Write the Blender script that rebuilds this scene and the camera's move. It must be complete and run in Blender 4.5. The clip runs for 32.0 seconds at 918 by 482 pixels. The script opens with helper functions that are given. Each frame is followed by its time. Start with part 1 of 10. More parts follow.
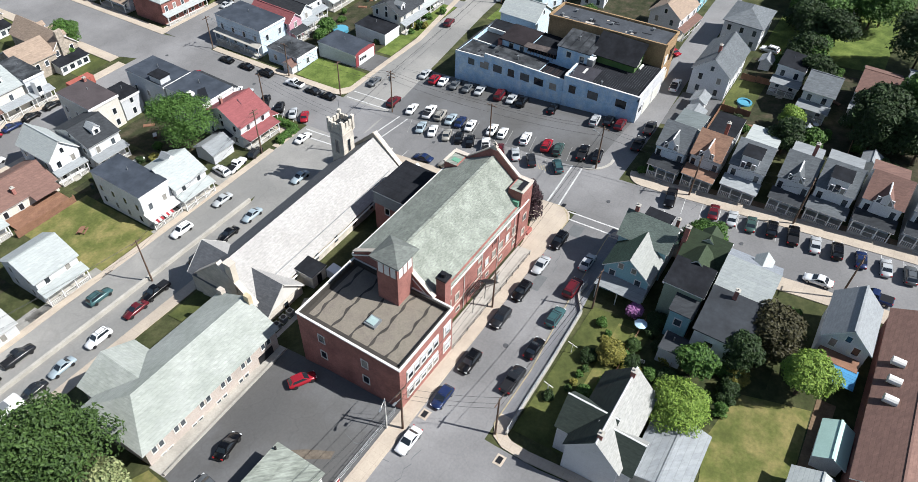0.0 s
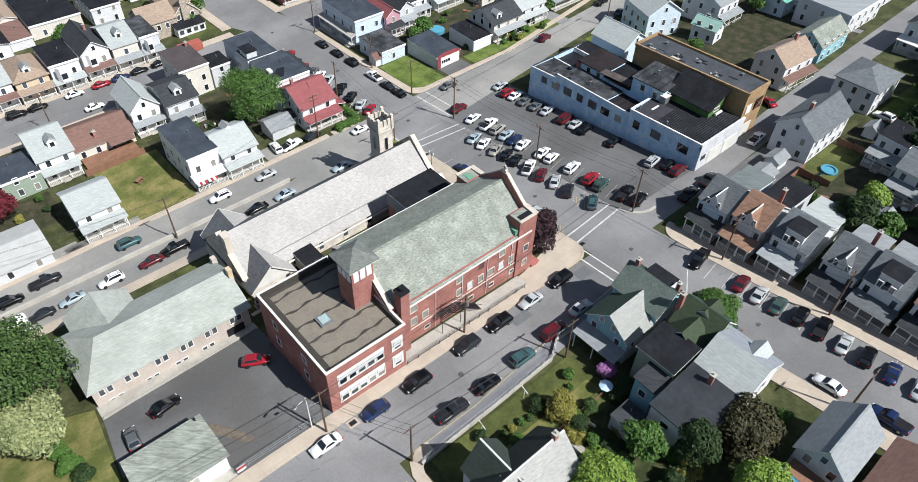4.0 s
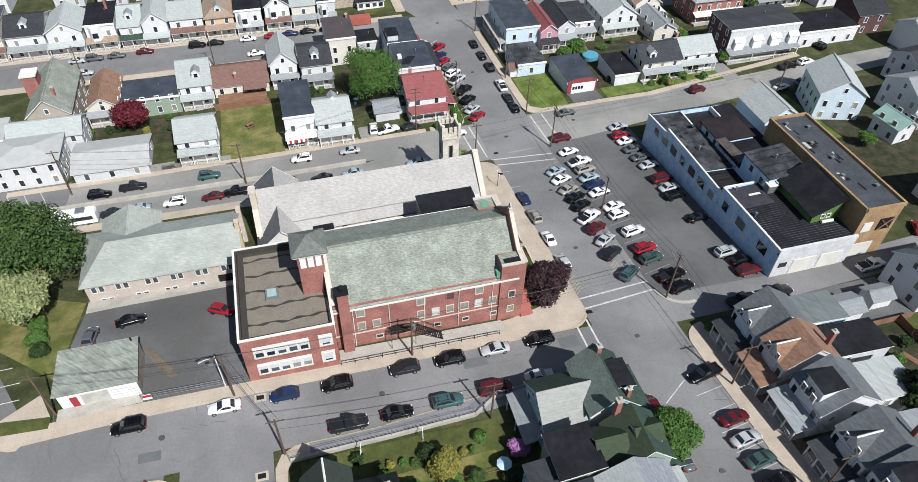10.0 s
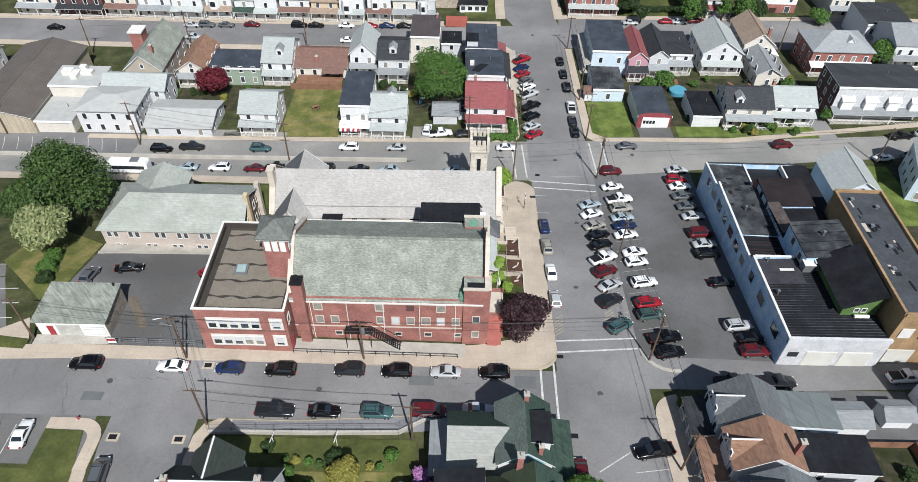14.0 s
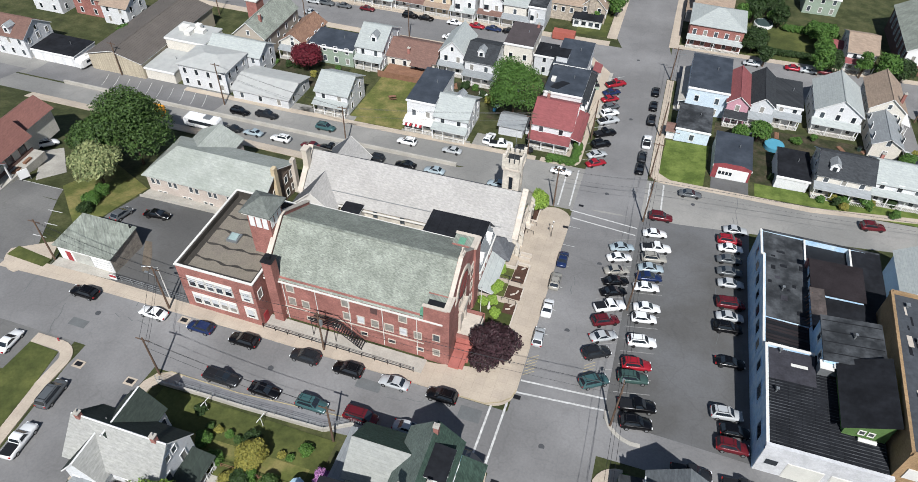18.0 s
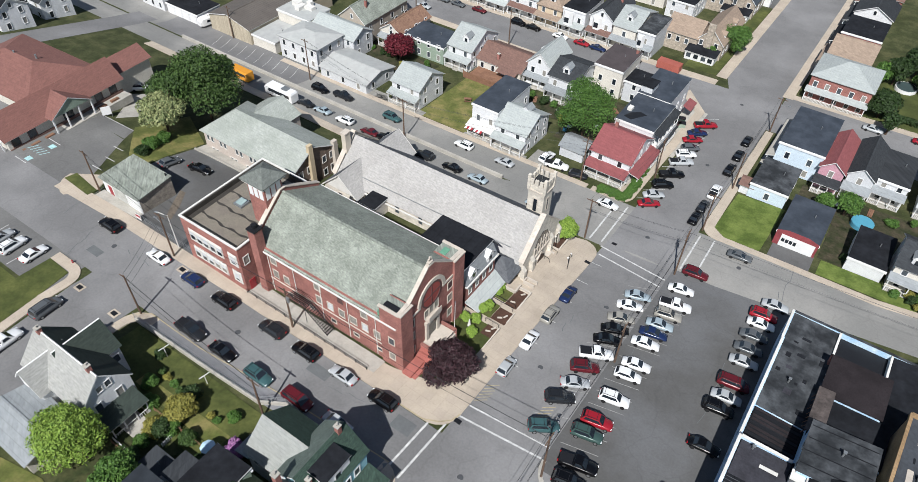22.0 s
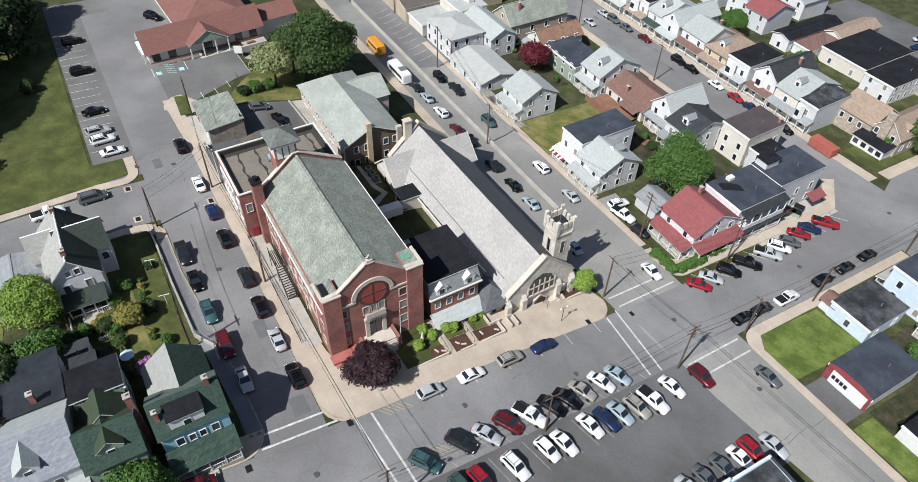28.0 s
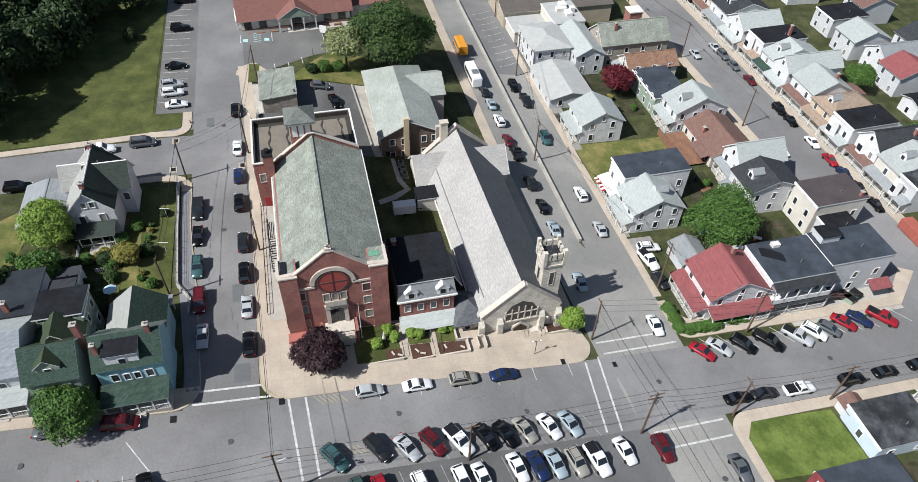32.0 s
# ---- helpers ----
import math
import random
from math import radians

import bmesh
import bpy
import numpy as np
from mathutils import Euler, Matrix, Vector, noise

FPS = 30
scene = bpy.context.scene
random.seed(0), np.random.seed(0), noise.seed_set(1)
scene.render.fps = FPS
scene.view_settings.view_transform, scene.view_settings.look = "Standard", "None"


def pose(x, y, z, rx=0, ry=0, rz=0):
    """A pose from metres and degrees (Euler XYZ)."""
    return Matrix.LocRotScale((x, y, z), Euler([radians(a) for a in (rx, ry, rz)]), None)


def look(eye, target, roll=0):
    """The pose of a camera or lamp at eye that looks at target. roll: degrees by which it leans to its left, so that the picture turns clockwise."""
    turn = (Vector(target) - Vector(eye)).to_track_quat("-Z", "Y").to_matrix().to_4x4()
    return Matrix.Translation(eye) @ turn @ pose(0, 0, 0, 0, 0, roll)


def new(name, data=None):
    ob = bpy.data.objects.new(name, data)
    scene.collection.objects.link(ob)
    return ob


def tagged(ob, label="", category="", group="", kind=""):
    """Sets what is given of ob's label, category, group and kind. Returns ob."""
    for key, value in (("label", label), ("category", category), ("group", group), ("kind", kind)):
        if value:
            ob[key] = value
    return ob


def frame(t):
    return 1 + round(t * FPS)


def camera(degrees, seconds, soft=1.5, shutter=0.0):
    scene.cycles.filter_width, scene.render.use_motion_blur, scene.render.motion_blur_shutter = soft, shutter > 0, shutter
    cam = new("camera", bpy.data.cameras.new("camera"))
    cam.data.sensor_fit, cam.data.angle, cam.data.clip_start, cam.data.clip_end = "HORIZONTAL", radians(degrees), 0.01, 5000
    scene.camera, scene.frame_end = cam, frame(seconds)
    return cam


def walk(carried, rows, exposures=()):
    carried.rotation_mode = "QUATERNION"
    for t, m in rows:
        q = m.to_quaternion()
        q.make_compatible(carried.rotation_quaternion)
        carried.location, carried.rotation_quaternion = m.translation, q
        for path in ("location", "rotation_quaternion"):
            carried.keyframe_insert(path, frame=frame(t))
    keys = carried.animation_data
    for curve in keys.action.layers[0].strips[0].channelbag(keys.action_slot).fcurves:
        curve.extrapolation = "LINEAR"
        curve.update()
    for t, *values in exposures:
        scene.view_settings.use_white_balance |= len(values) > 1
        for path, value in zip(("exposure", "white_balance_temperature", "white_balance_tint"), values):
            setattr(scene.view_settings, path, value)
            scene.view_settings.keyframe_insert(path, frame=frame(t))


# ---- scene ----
cam = camera(67.19, 32.0, soft=0.6)
PATH = [
    (0, (4.45, -0.08, 81.42), (38.09, 19.98, 42.81), 2.40),
    (0.5, (6.46, -2.50, 81.33), (39.34, 18.87, 42.76), 2.21),
    (1, (8.54, -4.83, 81.26), (40.63, 17.76, 42.73), 2.07),
    (1.5, (10.71, -7.00, 81.25), (41.97, 16.73, 42.72), 1.98),
    (2, (12.97, -9.01, 81.28), (43.35, 15.83, 42.74), 1.95),
    (2.5, (15.32, -10.89, 81.33), (44.78, 15.01, 42.77), 1.95),
    (3, (17.74, -12.66, 81.40), (46.24, 14.24, 42.81), 1.97),
    (3.5, (20.21, -14.35, 81.46), (47.72, 13.52, 42.85), 2.00),
    (5.5, (30.48, -20.48, 81.56), (53.66, 11.10, 42.95), 2.03),
    (6, (33.16, -21.81, 81.56), (55.20, 10.59, 42.96), 2.02),
    (6.5, (35.89, -23.03, 81.55), (56.72, 10.16, 42.96), 2.01),
    (7, (38.67, -24.15, 81.54), (58.24, 9.81, 42.95), 1.99),
    (7.5, (41.51, -25.14, 81.53), (59.90, 9.46, 42.94), 1.98),
    (8, (44.39, -26.02, 81.53), (61.50, 9.21, 42.92), 1.96),
    (8.5, (47.32, -26.79, 81.52), (63.02, 9.07, 42.89), 1.94),
    (9, (50.28, -27.45, 81.52), (64.43, 9.03, 42.86), 1.93),
    (9.5, (53.26, -28.01, 81.51), (65.93, 8.99, 42.84), 1.92),
    (10, (56.27, -28.47, 81.50), (67.53, 8.96, 42.81), 1.90),
    (10.5, (59.28, -28.83, 81.49), (69.16, 8.98, 42.79), 1.89),
    (11, (62.30, -29.11, 81.48), (70.92, 9.00, 42.78), 1.88),
    (11.5, (65.32, -29.29, 81.47), (72.75, 9.08, 42.77), 1.87),
    (12, (68.34, -29.36, 81.45), (74.55, 9.23, 42.76), 1.86),
    (12.5, (71.36, -29.32, 81.42), (76.26, 9.48, 42.75), 1.84),
    (13, (74.37, -29.16, 81.40), (77.79, 9.81, 42.74), 1.82),
    (13.5, (77.36, -28.87, 81.39), (79.29, 10.21, 42.73), 1.80),
    (14, (80.34, -28.45, 81.39), (80.74, 10.66, 42.72), 1.78),
    (14.5, (83.31, -27.89, 81.42), (82.09, 11.18, 42.73), 1.77),
    (16.5, (94.90, -24.53, 81.58), (88.05, 13.81, 42.75), 1.77),
    (17, (97.71, -23.46, 81.59), (89.49, 14.58, 42.73), 1.77),
    (17.5, (100.49, -22.31, 81.58), (90.85, 15.38, 42.69), 1.79),
    (18, (103.23, -21.09, 81.53), (92.16, 16.19, 42.63), 1.81),
    (18.5, (105.92, -19.82, 81.43), (93.47, 17.03, 42.54), 1.83),
    (19, (108.55, -18.49, 81.30), (94.80, 17.91, 42.43), 1.85),
    (19.5, (111.13, -17.09, 81.15), (96.06, 18.82, 42.31), 1.88),
    (20, (113.64, -15.61, 81.01), (97.24, 19.74, 42.19), 1.91),
    (20.5, (116.07, -14.05, 80.87), (98.41, 20.71, 42.08), 1.94),
    (21, (118.42, -12.39, 80.77), (99.51, 21.71, 41.98), 1.96),
    (21.5, (120.69, -10.63, 80.70), (100.50, 22.72, 41.91), 1.99),
    (22, (122.86, -8.77, 80.69), (101.49, 23.81, 41.88), 2.02),
    (22.5, (124.97, -6.82, 80.70), (102.55, 25.01, 41.85), 2.04),
    (23, (127.03, -4.79, 80.70), (103.50, 26.19, 41.82), 2.07),
    (23.5, (129.08, -2.70, 80.66), (104.41, 27.36, 41.77), 2.10),
    (24, (131.10, -0.54, 80.60), (105.37, 28.62, 41.71), 2.13),
    (24.5, (133.06, 1.70, 80.53), (106.31, 29.92, 41.64), 2.16),
    (25, (134.95, 4.02, 80.47), (107.19, 31.26, 41.57), 2.17),
    (25.5, (136.73, 6.43, 80.43), (108.01, 32.64, 41.53), 2.18),
    (27.5, (142.86, 16.84, 80.49), (110.57, 38.28, 41.46), 2.13),
    (28, (144.14, 19.59, 80.52), (111.12, 39.80, 41.45), 2.11),
    (28.5, (145.33, 22.38, 80.56), (111.56, 41.23, 41.45), 2.10),
    (29, (146.41, 25.20, 80.58), (111.96, 42.69, 41.43), 2.09),
    (29.5, (147.39, 28.04, 80.59), (112.37, 44.30, 41.42), 2.09),
    (30, (148.25, 30.89, 80.59), (112.76, 46.02, 41.39), 2.09),
    (30.5, (148.99, 33.74, 80.57), (113.03, 47.70, 41.37), 2.10),
    (31, (149.65, 36.59, 80.53), (113.20, 49.23, 41.33), 2.12),
    (31.5, (150.25, 39.44, 80.49), (113.36, 50.75, 41.30), 2.15),
    (32, (150.82, 42.28, 80.43), (113.54, 52.31, 41.26), 2.17),
]
walk(cam, [(t, look(eye, target, roll)) for t, eye, target, roll in PATH],
     exposures=[(0, 0.86), (3, 0.75), (7, 0.58), (12, 0.50), (20, 0.48), (26, 0.50), (32, 0.56)])

# ---- light ----
world = bpy.data.worlds.new("sky")
scene.world = world
world.use_nodes = True
sky = world.node_tree.nodes.new("ShaderNodeTexSky")
sky.sky_type, sky.sun_disc = "NISHITA", False
sky.sun_elevation, sky.sun_rotation = radians(49), radians(162)
background = world.node_tree.nodes["Background"]
background.inputs["Strength"].default_value = 0.061
world.node_tree.links.new(sky.outputs[0], background.inputs[0])
sun = new("sun", bpy.data.lights.new("sun", "SUN"))
sun.data.energy, sun.data.angle, sun.data.color = 4.75, radians(0.6), (1.0, 0.985, 0.975)
sun.matrix_world = look((0.2 * 200, -0.63 * 200, 0.75 * 200), (0, 0, 0))

# ---- terrain ----
TX = (-40, 25, 60, 97, 125, 200)
TERRAIN = {-60: (3, 3, 5, 8, 8, 8), -10: (.5, .8, 1.5, 2.3, 1.8, 2), 18: (-.5, -.7, -1.2, -1.5, -1, -.5), 30: (-.8, -1, -1.9, -2.6, -2.2, -1.5),
           45: (-1.5, -1.6, -3.2, -4.2, -3.9, -3.2), 82: (-9.6, -9.2, -9, -8.7, -8, -6), 92: (-11.5, -11.1, -10.5, -9.5, -8.5, -6.5),
           115: (-12.3, -12, -11.4, -10.7, -10, -8), 153: (-13.5, -13.2, -12.8, -12, -11.5, -10), 300: (-20, -20, -18, -17, -17, -16)}
TY = sorted(TERRAIN)


def gz(x, y):
    """The height of the hillside at a place."""
    x, y = min(max(x, TX[0]), TX[-1]), min(max(y, TY[0]), TY[-1])
    i = max(n for n in range(5) if TX[n] <= x)
    j = max(n for n in range(len(TY) - 1) if TY[n] <= y)
    u, v = (x - TX[i]) / (TX[i + 1] - TX[i]), (y - TY[j]) / (TY[j + 1] - TY[j])
    a, b = TERRAIN[TY[j]], TERRAIN[TY[j + 1]]
    return (a[i] * (1 - u) + a[i + 1] * u) * (1 - v) + (b[i] * (1 - u) + b[i + 1] * u) * v


# ---- materials ----
def srgb(h):
    c = [int(h[n:n + 2], 16) / 255 for n in (0, 2, 4)]
    return tuple(v / 12.92 if v < 0.04 else ((v + 0.055) / 1.055) ** 2.4 for v in c) + (1,)


MATS = {}


def mat(name, col, rough=0.85, metal=0.0, var=0.25, scale=0.4, fine=6.0, bump=0.15, pattern="", size=(0.4, 0.2), dark=0.7, second=None, spec=0.3, rand=0.0, crack=0.0, streaks=1.5):
    """A weathered surface: broad stains, fine grain and relief, and a pattern of courses where it has one."""
    if name in MATS:
        return MATS[name]
    m = bpy.data.materials.new(name)
    m.use_nodes = True
    nt = m.node_tree
    n, ln = nt.nodes, nt.links
    bsdf = n["Principled BSDF"]
    bsdf.inputs["Roughness"].default_value, bsdf.inputs["Metallic"].default_value = rough, metal
    bsdf.inputs["Specular IOR Level"].default_value = spec
    pos = n.new("ShaderNodeNewGeometry").outputs["Position"]

    def noise_node(s, detail, off=0.0):
        t = n.new("ShaderNodeTexNoise")
        t.inputs["Scale"].default_value, t.inputs["Detail"].default_value, t.inputs["Roughness"].default_value = s, detail, 0.6
        if off:
            add = n.new("ShaderNodeVectorMath")
            add.inputs[1].default_value = (off, off * 0.7, off * 1.3)
            ln.new(pos, add.inputs[0])
            ln.new(add.outputs[0], t.inputs["Vector"])
        else:
            ln.new(pos, t.inputs["Vector"])
        return t.outputs["Fac"]

    def ramp(fac, lo, hi, a, b):
        r = n.new("ShaderNodeMapRange")
        r.inputs["From Min"].default_value, r.inputs["From Max"].default_value = lo, hi
        r.inputs["To Min"].default_value, r.inputs["To Max"].default_value = a, b
        ln.new(fac, r.inputs["Value"])
        return r.outputs[0]

    def mixed(fac, a, b, blend="MIX"):
        x = n.new("ShaderNodeMix")
        x.data_type, x.blend_type = "RGBA", blend
        for value, at in ((fac, 0), (a, 6), (b, 7)):
            if isinstance(value, (float, int)):
                x.inputs[at].default_value = value
            elif isinstance(value, tuple):
                x.inputs[at].default_value = value
            else:
                ln.new(value, x.inputs[at])
        return x.outputs[2]

    base = srgb(col)
    colour = base
    broad, grain = noise_node(scale, 4.0), noise_node(fine, 5.0, 17.0)
    if pattern == "courses":
        sep0, sum0, rows0 = n.new("ShaderNodeSeparateXYZ"), n.new("ShaderNodeMath"), n.new("ShaderNodeCombineXYZ")
        ln.new(pos, sep0.inputs[0])
        ln.new(sep0.outputs[0], sum0.inputs[0])
        ln.new(sep0.outputs[1], sum0.inputs[1])
        ln.new(sum0.outputs[0], rows0.inputs[0])
        tall = n.new("ShaderNodeMath")
        tall.operation = "MULTIPLY"
        tall.inputs[1].default_value = 3.2
        ln.new(sep0.outputs[2], tall.inputs[0])
        ln.new(tall.outputs[0], rows0.inputs[1])
        streak = n.new("ShaderNodeTexNoise")
        streak.inputs["Scale"].default_value, streak.inputs["Detail"].default_value, streak.inputs["Roughness"].default_value = streaks, 4.0, 0.7
        ln.new(rows0.outputs[0], streak.inputs["Vector"])
        grain = streak.outputs["Fac"]
    if second:
        colour = mixed(ramp(broad, 0.42, 0.62, 0, 1), base, srgb(second))
    height = grain
    if pattern:
        sep = n.new("ShaderNodeSeparateXYZ")
        ln.new(pos, sep.inputs[0])
        along = n.new("ShaderNodeMath")
        along.operation = "ADD"
        ln.new(sep.outputs[0], along.inputs[0])
        ln.new(sep.outputs[1], along.inputs[1])
        comb = n.new("ShaderNodeCombineXYZ")
        if pattern == "slabs":
            ln.new(sep.outputs[0], comb.inputs[0])
            ln.new(sep.outputs[1], comb.inputs[1])
        else:
            ln.new(along.outputs[0] if pattern != "seams" else sep.outputs[1], comb.inputs[0])
            ln.new(sep.outputs[2] if pattern != "seams" else sep.outputs[0], comb.inputs[1])
        br = n.new("ShaderNodeTexBrick")
        br.inputs["Scale"].default_value = 1.0
        br.inputs["Brick Width"].default_value, br.inputs["Row Height"].default_value = size
        br.inputs["Mortar Size"].default_value = {"brick": 0.008, "courses": 0.012, "siding": 0.012, "slabs": 0.02, "seams": 0.03}[pattern]
        br.inputs["Bias"].default_value = -0.2
        if pattern == "slabs":
            br.offset = 0.0
        ln.new(comb.outputs[0], br.inputs["Vector"])
        br.inputs["Color1"].default_value, br.inputs["Color2"].default_value = (1, 1, 1, 1), (dark, dark, dark * 1.02, 1)
        m0 = {"brick": 0.8, "slabs": 0.8, "courses": 0.82, "siding": 0.7}.get(pattern, 0.55)
        br.inputs["Mortar"].default_value = (m0, m0, m0, 1)
        colour = mixed(1.0, colour, br.outputs["Color"], "MULTIPLY")
        height = br.outputs["Fac"]
    tone = n.new("ShaderNodeMath")
    tone.operation = "MULTIPLY"
    shift = (0.45, 1.25) if pattern == "courses" else (1.0, 0.6)
    ln.new(ramp(broad, 0.3, 0.7, 1 - var * shift[0], 1 + var * 0.6 * shift[0]), tone.inputs[0])
    ln.new(ramp(grain, 0.3, 0.7, 1 - var * shift[1], 1 + var * 0.9 * shift[1]), tone.inputs[1])
    last = tone.outputs[0]
    if rand:
        info = n.new("ShaderNodeObjectInfo")
        more = n.new("ShaderNodeMath")
        more.operation = "MULTIPLY"
        ln.new(last, more.inputs[0])
        ln.new(ramp(info.outputs["Random"], 0, 1, 1 - rand, 1 + rand), more.inputs[1])
        last = more.outputs[0]
    if crack:
        warp = n.new("ShaderNodeVectorMath")
        warp.operation = "MULTIPLY_ADD"
        bend = n.new("ShaderNodeTexNoise")
        bend.inputs["Scale"].default_value = 0.25
        ln.new(pos, bend.inputs["Vector"])
        ln.new(bend.outputs["Color"], warp.inputs[0])
        warp.inputs[1].default_value = (5, 5, 0)
        ln.new(pos, warp.inputs[2])
        cell = n.new("ShaderNodeTexVoronoi")
        cell.feature = "DISTANCE_TO_EDGE"
        cell.inputs["Scale"].default_value = 0.16
        ln.new(warp.outputs[0], cell.inputs["Vector"])
        seam = n.new("ShaderNodeMath")
        seam.operation = "MULTIPLY"
        ln.new(last, seam.inputs[0])
        ln.new(ramp(cell.outputs["Distance"], 0.004, 0.02, 1 - crack, 1.0), seam.inputs[1])
        last = seam.outputs[0]
    grey = n.new("ShaderNodeCombineXYZ")
    for k in range(3):
        ln.new(last, grey.inputs[k])
    colour = mixed(1.0, colour, grey.outputs[0], "MULTIPLY")
    ln.new(colour, bsdf.inputs["Base Color"])
    if bump:
        bp = n.new("ShaderNodeBump")
        bp.inputs["Strength"].default_value, bp.inputs["Distance"].default_value = bump, 0.05
        bp.invert = bool(pattern)
        ln.new(height, bp.inputs["Height"])
        ln.new(bp.outputs[0], bsdf.inputs["Normal"])
    MATS[name] = m
    return m


def leaf_mat(name, a, b):
    if name in MATS:
        return MATS[name]
    m = bpy.data.materials.new(name)
    m.use_nodes = True
    n, ln = m.node_tree.nodes, m.node_tree.links
    bsdf = n["Principled BSDF"]
    geo, mix = n.new("ShaderNodeNewGeometry"), n.new("ShaderNodeMix")
    mix.data_type = "RGBA"
    mix.inputs[6].default_value, mix.inputs[7].default_value = srgb(a), srgb(b)
    ln.new(geo.outputs["Random Per Island"], mix.inputs[0])
    ln.new(mix.outputs[2], bsdf.inputs["Base Color"])
    bsdf.inputs["Roughness"].default_value = 0.6
    bsdf.inputs["Specular IOR Level"].default_value = 0.25
    bsdf.inputs["Transmission Weight"].default_value = 0.0
    MATS[name] = m
    return m


ASPHALT = mat("asphalt", "6f6f6f", 0.9, var=0.16, scale=0.05, fine=3.0, bump=0.05, second="797979", crack=0.07)
BACKST = mat("bleached_asphalt", "7d7d7a", 0.9, var=0.14, scale=0.07, fine=3.0, bump=0.05, second="868581", crack=0.08)
WLOT = mat("old_lot_asphalt", "646463", 0.9, var=0.16, scale=0.06, fine=3.0, bump=0.05, second="6c6c6a", crack=0.08)
LOT = mat("lot_asphalt", "565655", 0.9, var=0.14, scale=0.07, fine=3.0, bump=0.05, second="5e5f60", crack=0.08)
PATCH = mat("asphalt_patch", "5f6263", 0.9, var=0.12, scale=0.5, fine=4.0, bump=0.05)
PATCHD = mat("tar_sealing", "45474a", 0.8, var=0.15, bump=0.0)
CONCRETE = mat("pavement_concrete", "aa9f90", 0.9, var=0.14, scale=0.25, fine=4.0, bump=0.08, pattern="slabs", size=(1.5, 1.5), dark=0.93)
CONC2 = mat("grey_concrete", "a09d95", 0.9, var=0.2, scale=0.4, fine=4.0, bump=0.1)
GRASS = mat("grass", "394022", 0.95, var=0.4, scale=0.3, fine=2.2, bump=0.4, second="43452b")
LAWN = mat("mown_lawn", "434b25", 0.95, var=0.3, scale=0.2, fine=2.2, bump=0.3, second="4f542c")
TRODDEN = mat("trodden_lawn", "5a6131", 0.95, var=0.3, scale=0.25, fine=2.2, bump=0.3, second="716b42")
LUSH = mat("lush_lawn", "52632a", 0.95, var=0.35, scale=0.3, fine=2.5, bump=0.3, second="5e6b34")
DIRT = mat("bare_soil", "6e5c49", 0.95, var=0.3, scale=0.5, fine=3.0, bump=0.3)
MULCH = mat("dark_mulch", "4c372d", 0.95, var=0.3, scale=0.8, fine=5.0, bump=0.4)
LINE = mat("road_paint", "b9bab8", 0.8, var=0.3, scale=1.5, fine=8.0, bump=0.0)
FAINT = mat("worn_road_paint", "8f8f8d", 0.85, var=0.4, scale=1.2, fine=8.0, bump=0.0)
AQUA = mat("aqua_road_paint", "9fc3c4", 0.8, var=0.2, scale=1.5, bump=0.0)
YELLOW = mat("kerb_paint", "a2977a", 0.8, var=0.3, scale=1.0, bump=0.0)
BRICK = mat("red_brick", "96675f", 0.9, var=0.3, scale=0.35, fine=4.0, pattern="brick", size=(0.22, 0.075), dark=0.75, bump=0.2)
BRICKD = mat("dark_brick", "5a4442", 0.9, var=0.2, scale=0.4, fine=4.0, pattern="brick", size=(0.22, 0.075), dark=0.7, bump=0.2)
BRICKT = mat("tan_brick", "9a8060", 0.9, var=0.25, scale=0.4, fine=4.0, pattern="brick", size=(0.22, 0.075), dark=0.75, bump=0.2)
BRICKB = mat("beige_brick", "b2a89f", 0.9, var=0.12, scale=0.4, fine=4.0, pattern="brick", size=(0.22, 0.075), dark=0.88, bump=0.2)
STONE = mat("pale_stone", "c2bcb0", 0.9, var=0.2, scale=0.6, fine=2.5, pattern="brick", size=(0.7, 0.35), dark=0.82, bump=0.3)
TRIM = mat("stone_trim", "b3aba0", 0.85, var=0.15, scale=0.8)
COPING = mat("white_coping", "c6c5c0", 0.8, var=0.1, scale=0.6)
SHINGLE = mat("green_grey_shingle", "7f857c", 0.92, var=0.32, scale=0.5, fine=3.0, pattern="courses", size=(0.42, 0.15), dark=0.74, bump=0.25, second="878d84", streaks=2.6)
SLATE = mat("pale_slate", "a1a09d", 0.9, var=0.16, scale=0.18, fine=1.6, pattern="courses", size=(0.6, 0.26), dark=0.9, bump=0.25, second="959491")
# Darker copy of the pale slate; on slopes away from the sun carries shade.
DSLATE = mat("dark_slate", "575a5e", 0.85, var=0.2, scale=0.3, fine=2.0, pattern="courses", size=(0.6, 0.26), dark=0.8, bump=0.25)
GREYSH = mat("grey_shingle", "83888a", 0.9, var=0.12, scale=0.3, fine=2.0, pattern="courses", size=(0.9, 0.24), dark=0.88, bump=0.25, rand=0.12)
PALESH = mat("pale_grey_shingle", "9aa09e", 0.9, var=0.1, scale=0.25, fine=2.0, pattern="courses", size=(0.9, 0.24), dark=0.9, bump=0.25, rand=0.08)
MIDSH = mat("mid_grey_shingle", "5f6467", 0.9, spec=0.2, var=0.2, scale=0.3, fine=2.0, pattern="courses", size=(0.9, 0.24), dark=0.8, bump=0.25, rand=0.15)
